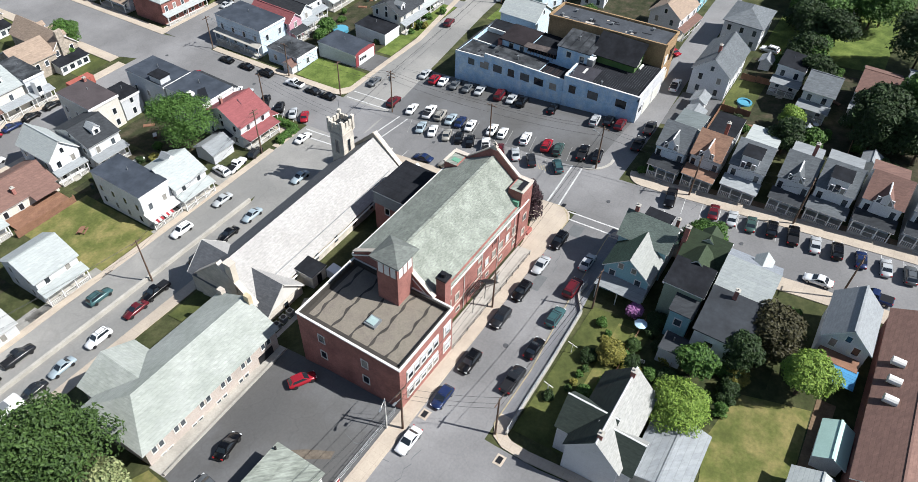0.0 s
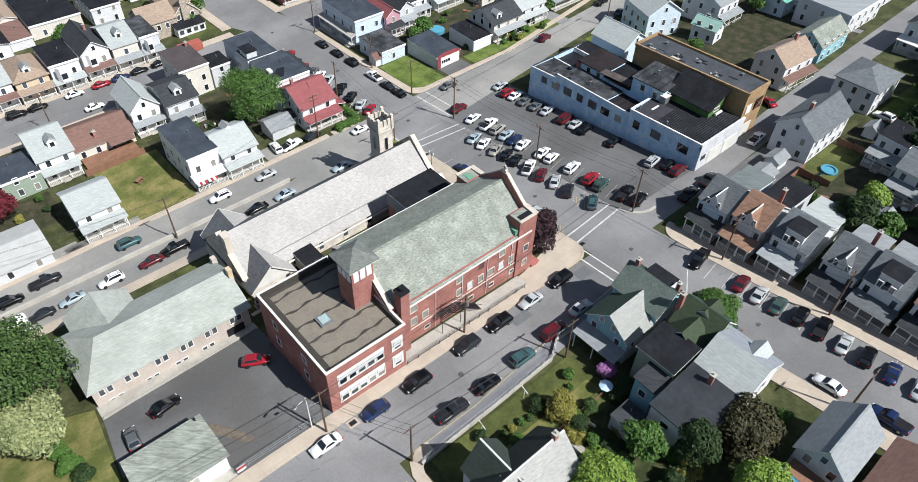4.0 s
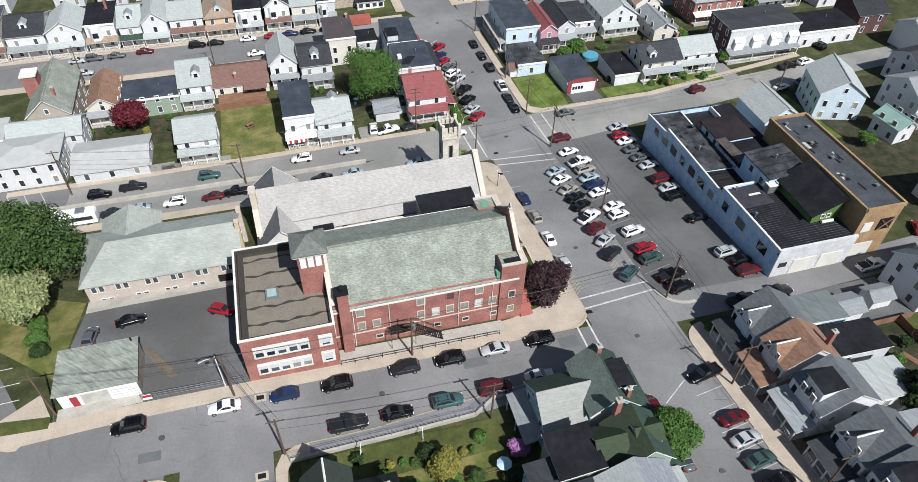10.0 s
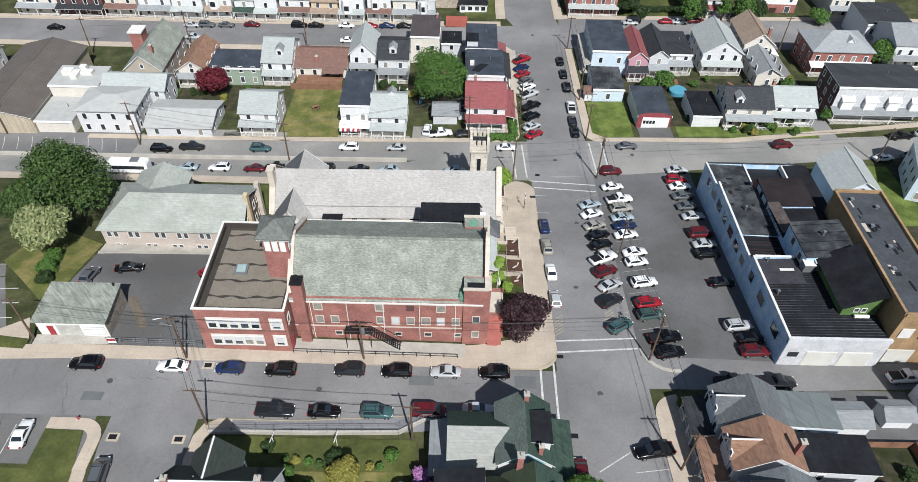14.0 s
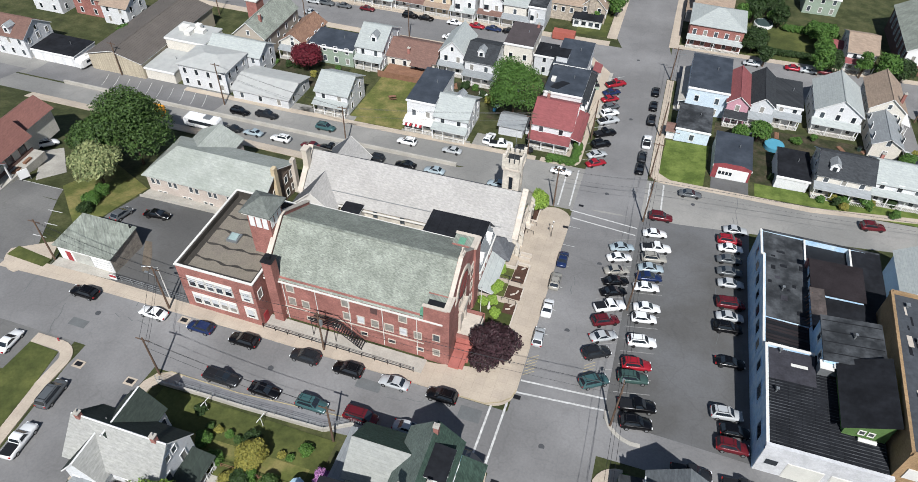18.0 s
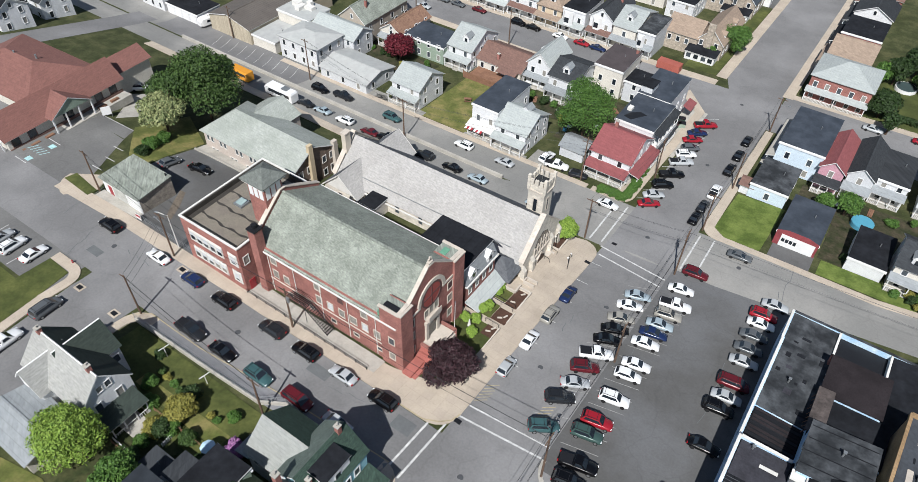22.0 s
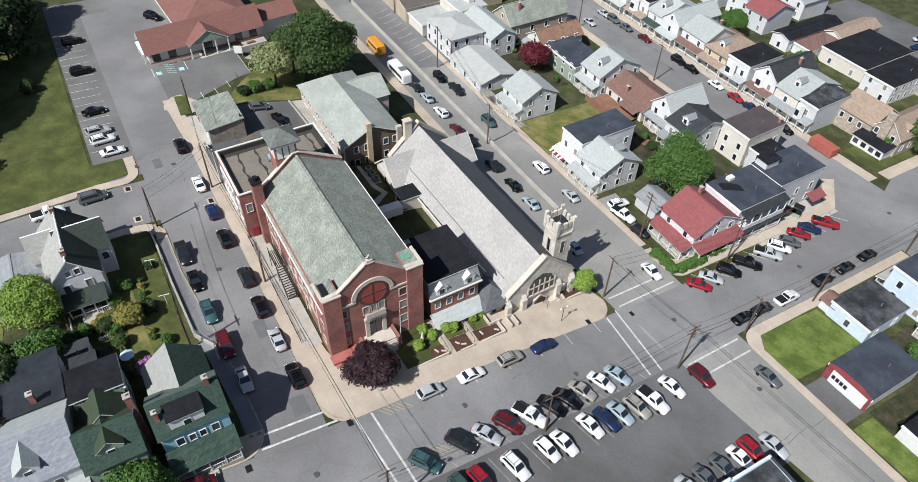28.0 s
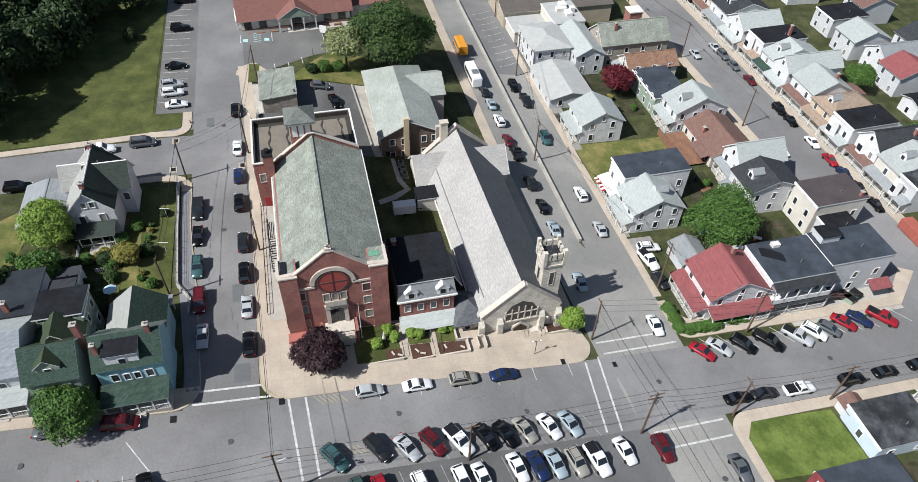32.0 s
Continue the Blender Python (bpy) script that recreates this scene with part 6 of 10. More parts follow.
def car_meshes(kind):
    """The meshes of a car that faces +x, by part."""
    if kind in CARS:
        return CARS[kind]
    L, W, belt, top = dict(sedan=(4.7, 1.82, 0.95, 1.45), hatch=(4.3, 1.78, 0.98, 1.52), suv=(4.7, 1.9, 1.1, 1.75), pickup=(5.6, 1.98, 1.15, 1.85), van=(5.0, 1.98, 1.15, 1.85))[kind]
    h, hw = L / 2, W / 2
    body = Shape()
    hood = belt - 0.14
    st = [(-h, hw * 0.82, 0.42, belt - 0.25), (-h + 0.12, hw * 0.94, 0.3, belt - 0.06), (-h + 0.9, hw, 0.25, belt), (0.0, hw, 0.24, belt), (h * 0.38, hw, 0.24, belt - 0.02), (h - 0.55, hw * 0.98, 0.25, hood), (h - 0.14, hw * 0.9, 0.3, hood - 0.14), (h, hw * 0.74, 0.4, hood - 0.3)]
    if kind in ("suv", "van", "hatch"):
        st[0], st[1] = (-h, hw * 0.86, 0.42, belt - 0.06), (-h + 0.12, hw * 0.95, 0.3, belt)
    body.loft([rounded(w, a, b, x) for x, w, a, b in st])
    r0, r1, f0, f1 = dict(sedan=(-h + 0.75, -h + 1.45, h * 0.05, h * 0.44), hatch=(-h + 0.1, -h + 0.65, h * 0.1, h * 0.5), suv=(-h + 0.08, -h + 0.45, h * 0.1, h * 0.44), pickup=(-h + 2.1, -h + 2.25, h * 0.18, h * 0.46), van=(-h + 0.08, -h + 0.35, h * 0.3, h * 0.66))[kind]
    wt = hw * 0.76
    yb, zt, zb = hw * 0.93, top - 0.03, belt - 0.05
    cabin = Shape().loft([[(x, -y, zz), (x, y, zz), (x2, y2, z2), (x2, -y2, z2)] for x, y, zz, x2, y2, z2 in ((r0, yb, zb, r1, wt, zt - 0.03), ((r0 + r1) / 2 + 0.25, yb, zb, r1 + 0.25, wt, zt + 0.03), ((f0 + f1) / 2 - 0.2, yb, zb, f0 - 0.2, wt, zt + 0.03), (f1, yb, zb, f0, wt, zt - 0.03))])

    def sheet(q, lift):
        p = [Vector(v) for v in q]
        nm = (p[1] - p[0]).cross(p[2] - p[0]).normalized() * lift
        return Shape().add(p + [v + nm for v in p], [(3, 2, 1, 0), (4, 5, 6, 7), (0, 1, 5, 4), (1, 2, 6, 5), (2, 3, 7, 6), (3, 0, 4, 7)])

    def on(x, y, zz, x2, y2, z2, u):
        return (x + (x2 - x) * u, y + (y2 - y) * u, zz + (z2 - zz) * u)

    fr = sheet([on(f1, -yb * 0.92, zb, f0, -wt * 0.92, zt - 0.03, 0.12), on(f1, yb * 0.92, zb, f0, wt * 0.92, zt - 0.03, 0.12), on(f1, yb * 0.92, zb, f0, wt * 0.9, zt - 0.03, 0.92), on(f1, -yb * 0.92, zb, f0, -wt * 0.9, zt - 0.03, 0.92)], 0.02)
    rr = sheet([on(r0, yb * 0.9, zb, r1, wt * 0.9, zt - 0.03, 0.15), on(r0, -yb * 0.9, zb, r1, -wt * 0.9, zt - 0.03, 0.15), on(r0, -yb * 0.9, zb, r1, -wt * 0.88, zt - 0.03, 0.9), on(r0, yb * 0.9, zb, r1, wt * 0.88, zt - 0.03, 0.9)], 0.02)
    xa, xb = r0 + 0.3, f1 - 0.3
    ua, ub = r1 + 0.22, f0 - 0.16
    ls = sheet([on(xb, yb, zb, ub, wt, zt, 0.2), on(xa, yb, zb, ua, wt, zt, 0.2), on(xa, yb, zb, ua, wt, zt, 0.86), on(xb, yb, zb, ub, wt, zt, 0.86)], 0.025)
    rs = sheet([on(xa, -yb, zb, ua, -wt, zt, 0.2), on(xb, -yb, zb, ub, -wt, zt, 0.2), on(xb, -yb, zb, ub, -wt, zt, 0.86), on(xa, -yb, zb, ua, -wt, zt, 0.86)], 0.025)
    res = {"body": body.mesh("body", None, True), "cabin": cabin.mesh("cabin", None), "windscreen": fr.mesh("windscreen", GLASS), "rear_window": rr.mesh("rear_window", GLASS), "side_window": ls.mesh("side_window", GLASS), "side_window_right": rs.mesh("side_window", GLASS)}
    res["wheel"] = Shape().tube((0, -0.11, 0), (0, 0.11, 0), 0.34, sides=14).mesh("wheel", RUBBER)
    res["rim"] = Shape().tube((0, -0.12, 0), (0, 0.12, 0), 0.21, sides=10).mesh("rim", RIM)
    res["headlamp"] = Shape().box(-0.12, -0.17, -0.07, 0.05, 0.17, 0.08).mesh("headlamp", LAMPW)
    res["tail_lamp"] = Shape().box(-0.05, -0.14, -0.1, 0.1, 0.14, 0.12).mesh("tail_lamp", LAMPR)
    if kind == "pickup":
        res["bed"] = Shape().box(-h + 0.14, -hw + 0.16, belt - 0.02, -h + 2.0, hw - 0.16, belt + 0.012).mesh("bed", BLACKM)
    if kind in ("suv", "van"):
        res["roof_rack"] = Shape().box(r1, -wt * 0.9, top, f0 - 0.1, -wt * 0.84, top + 0.06).box(r1, wt * 0.84, top, f0 - 0.1, wt * 0.9, top + 0.06).box(r1 + 0.3, -wt * 0.84, top + 0.01, r1 + 0.36, wt * 0.84, top + 0.05).box(f0 - 0.4, -wt * 0.84, top + 0.01, f0 - 0.34, wt * 0.84, top + 0.05).mesh("roof_rack", BLACKM)
    CARS[kind] = (res, (L, W, belt, hood, f1, kind))
    return CARS[kind]


NOUN = {"sedan": "sedan", "hatch": "hatchback", "suv": "sport utility car", "pickup": "pickup truck", "van": "minivan"}


def car(kind, colour, x, y, angle, where, group="parked cars"):
    res, (L, W, belt, hood, f1, _) = car_meshes(kind)
    z = gz(x, y) + 0.06
    c, s = math.cos(radians(angle)), math.sin(radians(angle))
    fwd = Vector((c, s, (gz(x + c, y + s) - gz(x - c, y - s)) / 2)).normalized()
    left = Vector((-s, c, (gz(x - s, y + c) - gz(x + s, y - c)) / 2)).normalized()
    up = fwd.cross(left).normalized()
    left = up.cross(fwd)
    ob = new({"pickup": "pickup_truck", "van": "minivan"}.get(kind, "car"))
    ob.empty_display_size = 0.3
    ob.matrix_basis = Matrix(((fwd.x, left.x, up.x, x), (fwd.y, left.y, up.y, y), (fwd.z, left.z, up.z, z), (0, 0, 0, 1))) @ Matrix.Scale(0.94, 4)
    tagged(ob, "%s %s parked %s" % (colour if colour != "lightblue" else "light blue", NOUN[kind], where), "car" if kind != "pickup" else "pickup truck", group)
    paint = PAINTS[colour]

    def piece(nm, me, m=None, own=False, parent=ob):
        p = new(nm, me)
        p.parent = parent
        if m is not None:
            p.matrix_basis = m
        if own:
            if not me.materials:
                me.materials.append(paint)
            p.material_slots[0].link = "OBJECT"
            p.material_slots[0].material = paint
        return p

    for nm in ("body", "cabin"):
        piece(nm, res[nm], own=True)
    for nm in ("windscreen", "rear_window", "side_window", "side_window_right"):
        piece(nm.replace("_right", ""), res[nm])
    for nm in ("bed", "roof_rack"):
        if nm in res:
            piece(nm, res[nm])
    for wx in (-L * 0.3, L * 0.31):
        for wy in (-W / 2 + 0.1, W / 2 - 0.1):
            wl = piece("wheel", res["wheel"], pose(wx, wy, 0.34))
            if y < 46 and x > -5:
                piece("rim", res["rim"], parent=wl)
    for sy in (-1, 1) if y < 50 and x > -5 else ():
        piece("headlamp", res["headlamp"], pose(L / 2 - 0.12, sy * W * 0.34, hood - 0.22))
        piece("tail_lamp", res["tail_lamp"], pose(-L / 2 + 0.03, sy * W * 0.38, belt - 0.22))
    return ob


A = "along the brick church street"
for k, col, x, y, a in (("suv", "black", 28.9, 28.0, 180), ("sedan", "white", 41.0, 28.1, 180), ("hatch", "blue", 49.0, 28.1, 180), ("suv", "black", 56.2, 28.1, 180), ("suv", "charcoal", 65.9, 28.5, 180),
                        ("suv", "black", 72.6, 28.5, 180), ("sedan", "silver", 79.6, 28.7, 180), ("suv", "black", 86.6, 28.8, 180), ("pickup", "charcoal", 56.8, 21.3, 0), ("sedan", "black", 63.4, 21.4, 0),
                        ("suv", "teal", 70.5, 21.5, 0), ("van", "maroon", 77.5, 21.9, 0), ("sedan", "silver", 84.2, 22.4, 0)):
    car(k, col, x, y, a, A)
for k, col, x, y, a, w in (("sedan", "black", 27.8, 47.5, 12, "in the church yard"), ("hatch", "grey", 22.5, 45.2, 84, "in the church yard"), ("hatch", "red", 41.0, 46.5, -30, "in the church yard"),
                           ("sedan", "white", 25.3, 16.7, 93, "in the lawn lot"), ("sedan", "black", 10.7, 16.0, 95, "in the lawn lot"), ("suv", "silver", 17.9, 15.6, 95, "in the lawn lot"), ("suv", "white", 21.0, 15.8, 95, "in the lawn lot"),
                           ("suv", "black", -5.7, 16.3, 95, "in the lawn lot"), ("suv", "black", -19.4, 16.6, 95, "in the lawn lot"), ("suv", "black", -24, 35, 40, "by the lodge"), ("pickup", "white", 38.6, 4.2, 95, "on the side street"), ("van", "grey", 37.3, 11.3, 95, "on the side street"),
                           ("suv", "black", 48.0, -7.5, 95, "on the side street"), ("sedan", "white", 96.9, 51.4, 92, "beside the pale pavement"), ("hatch", "silver", 96.9, 44.6, 92, "beside the pale pavement"), ("sedan", "blue", 96.9, 64.4, 92, "beside the pale pavement"),
                           ("suv", "beige", 96.8, 58.2, 92, "beside the pale pavement"), ("pickup", "black", 107.0, 16.4, 190, "at the crossing"), ("van", "maroon", 97.0, 12.8, 88, "by the porch houses"), ("sedan", "grey", 97.0, 5.0, 88, "by the porch houses"),
                           ("sedan", "white", 97.0, -10.5, 88, "by the porch houses"), ("pickup", "blue", 97.2, -18.3, 88, "by the porch houses"), ("suv", "maroon", 112.3, 83.2, 5, "at the lot's edge")):
    car(k, col, x, y, a, w)
LOTW = "in the sloping parking lot"
for i, (k, col, x, y) in enumerate((("sedan", "lightblue", 106.4, 71.4), ("sedan", "white", 106.3, 68.3), ("sedan", "beige", 106.3, 64.7), ("sedan", "black", 106.5, 61.8), ("sedan", "black", 106.5, 59.0), ("pickup", "white", 106.4, 55.2),
                                    ("suv", "maroon", 106.2, 51.7), ("sedan", "silver", 106.4, 48.2), ("suv", "charcoal", 105.9, 44.4), ("suv", "teal", 106.4, 38.8))):
    car(k, col, x, y, 20 + 1.6 * i, LOTW)
for i, (k, col, x, y) in enumerate((("sedan", "white", 111.7, 77.6), ("pickup", "white", 112.3, 73.2), ("suv", "beige", 112.2, 70.2), ("sedan", "lightblue", 111.9, 67.3), ("sedan", "blue", 111.8, 64.8), ("sedan", "white", 111.6, 62.0),
                                    ("sedan", "white", 112.2, 57.0), ("hatch", "white", 112.0, 54.3), ("suv", "white", 112.2, 49.0), ("suv", "red", 111.9, 44.0), ("suv", "green", 111.7, 41.3), ("pickup", "black", 112.8, 36.4), ("suv", "black", 113.0, 33.4))):
    car(k, col, x, y, 12, LOTW)
for k, col, x, y, a in (("sedan", "silver", 126.0, 83.8, 6), ("suv", "red", 125.0, 80.2, 6), ("sedan", "white", 125.2, 77.9, 8), ("sedan", "grey", 125.0, 74.5, 8), ("sedan", "grey", 125.1, 71.1, 8), ("sedan", "silver", 125.3, 67.9, 8), ("van", "maroon", 125.3, 62.6, 8),
                        ("sedan", "silver", 125.2, 59.5, 8), ("suv", "black", 124.9, 56.7, 8), ("sedan", "black", 125.3, 49.3, 6), ("suv", "silver", 124.9, 39.2, 8), ("hatch", "black", 126.0, 36.6, 6), ("suv", "maroon", 125.7, 33.9, 4)):
    car(k, col, x, y, a, LOTW)
for k, col, x, y, a in (("suv", "black", 17.2, 90.0, 0), ("pickup", "charcoal", 23.3, 91.2, 0), ("suv", "teal", 38.2, 90.9, 0), ("suv", "white", 57.1, 92.0, 178), ("sedan", "silver", 67.4, 92.0, 178), ("sedan", "charcoal", 20.3, 82.0, 180), ("sedan", "lightblue", 25.3, 82.2, 180),
                        ("suv", "white", 31.9, 82.2, 180), ("sedan", "maroon", 39.1, 82.2, 180), ("pickup", "black", 43.6, 82.6, 180), ("suv", "charcoal", 53.4, 82.6, 180), ("sedan", "black", 60.4, 82.8, 180), ("sedan", "lightblue", 66.6, 82.9, 180),
                        ("sedan", "lightblue", 80.1, 83.0, 178), ("sedan", "white", 91.2, 92.1, 0), ("sedan", "grey", 117.2, 92.6, 4), ("suv", "maroon", 150.8, 93.1, 10), ("sedan", "white", 170.4, 88.4, 12), ("sedan", "grey", 176.5, 89.2, 12),
                        ("pickup", "black", 177.9, 96.8, 8), ("suv", "white", 183.6, 97.5, 8), ("suv", "black", 192.3, 104.2, 95)):
    car(k, col, x, y, a, "on the back street")
for i, (k, col) in enumerate((("sedan", "red"), ("sedan", "silver"), ("suv", "black"), ("pickup", "black"), ("pickup", "silver"), ("suv", "white"), ("hatch", "grey"), ("sedan", "red"), ("sedan", "blue"), ("pickup", "red"))):
    x, y = ((97.6, 97.4), (97.3, 100.6), (97.5, 104.8), (97.6, 109.4), (97.6, 114.9), (97.4, 118.2), (97.3, 121.2), (96.5, 124.6), (96.4, 127.8), (96.8, 132.0))[i]
    car(k, col, x, y, 36, "at a slant by the porches")
for k, col, x, y in (("sedan", "black", 106.7, 98.4), ("sedan", "charcoal", 106.7, 103.0), ("pickup", "white", 107.0, 108.9), ("suv", "black", 107.0, 118.4), ("sedan", "black", 106.8, 124.8), ("sedan", "black", 106.6, 131.5)):
    car(k, col, x, y, 90, "along the corner lawn")
for k, col, x, y in (("sedan", "black", -30.3, 146.4), ("sedan", "silver", 6.1, 149.6), ("suv", "grey", 10.2, 149.8), ("sedan", "silver", 8.6, 142.6), ("sedan", "grey", 15.5, 150.0), ("sedan", "maroon", 22.5, 150.6), ("suv", "black", 35.7, 150.6), ("sedan", "black", 40.4, 150.7),
                     ("sedan", "white", 48.9, 150.8), ("sedan", "red", 55.4, 150.9), ("sedan", "blue", 60.2, 151.0), ("sedan", "black", 65.0, 151.0), ("sedan", "black", 70.4, 151.0), ("sedan", "red", 139.1, 155.1), ("sedan", "silver", 142.7, 155.0), ("pickup", "maroon", 147.2, 155.6), ("sedan", "silver", 128.7, 154.2), ("sedan", "white", 50.5, 142.0), ("sedan", "white", 78.5, 142.0)):
    car(k, col, x, y, 0, "on the far main street")
for i, (k, col, x, y) in enumerate((("sedan", "maroon", 106.7, 8.5), ("sedan", "silver", 106.3, 5.2), ("sedan", "green", 106.2, 2.0), ("suv", "black", 106.5, -1.4), ("pickup", "black", 106.3, -4.8), ("sedan", "silver", 105.6, -8.4), ("suv", "black", 105.6, -11.7), ("sedan", "blue", 105.2, -15.3),
                                    ("sedan", "silver", 105.0, -18.9), ("suv", "grey", 104.8, -22.3))):
    car(k, col, x, y, 8, "nose-in before the porch houses")
for k, col, x, y, a in (("pickup", "charcoal", 127.0, 28.0, 5), ("pickup", "charcoal", 120.6, 28.0, 5), ("suv", "white", 172.0, 15.6, 80), ("sedan", "red", 161.2, 35.4, 60), ("pickup", "white", 146.0, 29.4, 5), ("pickup", "white", 76.8, 97.6, 10), ("hatch", "charcoal", 82.0, 97.4, 12), ("suv", "white", 73.8, 99.0, 84)):
    car(k, col, x, y, a, "behind the houses")

bus = thing("shuttle_bus", 14.2, 80.9, gz(14.2, 80.9) + 0.06, "long white shuttle bus with dark windows", "bus", 180)
part("body", Shape().loft([rounded(1.05, 0.45, 2.5, -4.2, 0.2), rounded(1.2, 0.4, 2.9, -4.0, 0.25), rounded(1.2, 0.4, 2.9, 3.4, 0.25), rounded(1.1, 0.4, 2.3, 4.2, 0.25)]), PAINTS["white"], bus)
part("side_windows", Shape().box(-3.6, -1.23, 1.5, 2.8, 1.23, 2.3), GLASS, bus)
part("roof_unit", Shape().box(-2.4, -0.7, 2.9, -0.8, 0.7, 3.15), METAL, bus)
for x in (-2.6, 2.7):
    for y in (-1.0, 1.0):
        part("wheel", Shape().tube((x, y - 0.14, 0.45), (x, y + 0.14, 0.45), 0.45, sides=14), RUBBER, bus)
sb = thing("bucket_truck", 0.4, 81.2, gz(0.4, 81.2) + 0.06, "orange utility truck parked by the trees", "truck", 180)
part("body", Shape().loft([rounded(1.1, 0.5, 2.7, -3.4, 0.2), rounded(1.15, 0.5, 2.8, -3.2, 0.25), rounded(1.15, 0.5, 2.8, 2.2, 0.25), rounded(1.0, 0.5, 1.5, 2.4, 0.2), rounded(0.95, 0.5, 1.3, 3.6, 0.2)]), PAINTS["yellow"], sb)
part("side_windows", Shape().box(-3.0, -1.17, 1.7, 1.9, 1.17, 2.35), GLASS, sb)
for x in (-2.2, 2.6):
    for y in (-0.95, 0.95):
        part("wheel", Shape().tube((x, y - 0.14, 0.45), (x, y + 0.14, 0.45), 0.45, sides=14), RUBBER, sb)


# ---- trees ----
def crown_mesh(name, lobes, leaf, count, material, seed):
    """Many small bent leaves spread through the shells of several lobes."""
    r = np.random.RandomState(seed)
    vol = np.array([l[3] * l[4] * l[5] for l in lobes]) ** 0.67
    pick = r.choice(len(lobes), count, p=vol / vol.sum())
    lb = np.array(lobes)[pick]
    d = r.normal(size=(count, 3))
    d /= np.linalg.norm(d, axis=1)[:, None]
    d[:, 2] = np.where(d[:, 2] < -0.35, -d[:, 2], d[:, 2])
    rad = 1.0 - 0.42 * r.rand(count) ** 1.6 + 0.14 * np.sin(7 * d[:, 0] + 3 * pick) * np.cos(6 * d[:, 1] + pick)
    c = lb[:, :3] + d * lb[:, 3:6] * rad[:, None]
    nrm = d + r.normal(size=(count, 3)) * 0.55 + np.array([0, 0, 0.35])
    nrm /= np.linalg.norm(nrm, axis=1)[:, None]
    t = np.cross(nrm, r.normal(size=(count, 3)))
    t /= np.linalg.norm(t, axis=1)[:, None]
    b = np.cross(nrm, t)
    s = leaf * (0.6 + 0.8 * r.rand(count))[:, None]
    v = np.stack([c - t * s, c - b * s * 0.5 + nrm * s * 0.15, c + t * s, c + b * s * 0.5 + nrm * s * 0.15], 1).reshape(-1, 3)
    me = bpy.data.meshes.new(name)
    f = np.arange(count * 4).reshape(-1, 4)
    me.from_pydata(v.tolist(), [], f.tolist())
    me.materials.append(material)
    return me


LEAF_G = leaf_mat("leaf_green", "2f4c1e", "4d6b2f")
LEAF_D = leaf_mat("leaf_dark", "1b2a14", "2f4320")
LEAF_Y = leaf_mat("leaf_yellow_green", "55702a", "7c9440")
LEAF_P = leaf_mat("leaf_purple", "21171a", "3b272c")
LEAF_R = leaf_mat("leaf_wine", "42121b", "66222c")
LEAF_W = leaf_mat("leaf_blossom", "55633d", "8c9166")
LEAF_O = leaf_mat("leaf_olive", "5f5f2c", "85803e")
LEAF_B = leaf_mat("leaf_brown_green", "2b2a1a", "444229")
LEAF_L = leaf_mat("leaf_lilac", "7a4f7e", "a677a2")


def tree(name, x, y, height, radius, material, label, seed, leaf=0.26, dens=1.0, trunk=0.28, low=0.25, squat=1.0):
    z = gz(x, y)
    ob = thing(name, x, y, z, label, "tree" if height > 2.6 else "bush")
    r = random.Random(seed)
    t = Shape()
    hc = height * (low + 1) / 2
    t.tube((0, 0, -0.3), (0.1, 0.05, height * low * 1.2), trunk, trunk * 0.75).tube((0.1, 0.05, height * low * 1.2), (0.15, 0, height * 0.75), trunk * 0.75, trunk * 0.2)
    lobes = [(0, 0, hc, radius * 0.8, radius * 0.8, height * (1 - low) * 0.5)]
    for i in range(9):
        a = 2 * math.pi * i / 9 + r.uniform(-0.3, 0.3)
        q = radius * r.uniform(0.42, 0.62)
        zz = height * r.uniform(low + 0.12, 0.8)
        s = radius * r.uniform(0.36, 0.55)
        lobes.append((q * math.cos(a), q * math.sin(a), zz, s, s, s * 0.85 * squat))
        t.tube((0.1, 0, height * low * r.uniform(0.9, 1.4)), (q * math.cos(a), q * math.sin(a), zz), trunk * 0.35, trunk * 0.1, 6)
    for i in range(4):
        a = 1.57 * i + r.uniform(0, 1)
        lobes.append((radius * 0.3 * math.cos(a), radius * 0.3 * math.sin(a), height * 0.86, radius * 0.38, radius * 0.38, height * 0.13))
    if height > 2.7:
        part("trunk", t, BARK, ob)
    n = int(min(14000, 260 * dens * radius * radius * (1 + height / (3 * radius)) * (0.26 / leaf) ** 2))
    part("crown", crown_mesh("crown", lobes, leaf, max(500, n), material, seed), None, ob)
    return ob


LEAF_M = leaf_mat("leaf_mid", "26391a", "42592a")
T1 = "large broad tree with dense dark green leaves"
tree("tree", 76.0, 110.6, 12.8, 7.0, LEAF_G, "large round tree with dense bright green leaves", 1, 0.2, 1.3)
tree("tree", 13.6, 62.0, 16, 7.8, LEAF_M, T1, 2, 0.26, 1.3)
tree("tree", 9.4, 67.6, 11.5, 5.6, LEAF_M, T1, 3, 0.26, 1.3)
tree("tree", 9.0, 57.4, 11, 4.6, LEAF_M, T1, 31, 0.26)
tree("tree", 13.6, 51.8, 9.4, 4.4, LEAF_W, "tree covered in pale cream blossom", 4, 0.26)
tree("tree", 91.0, 38.8, 5.6, 4.0, LEAF_P, "round dark purple-leaved tree on the corner", 5, 0.22, 1.5, low=0.12)
tree("tree", 22, 114.3, 6.5, 4.2, LEAF_R, "round wine-red tree behind the houses", 6, 0.24, low=0.15)
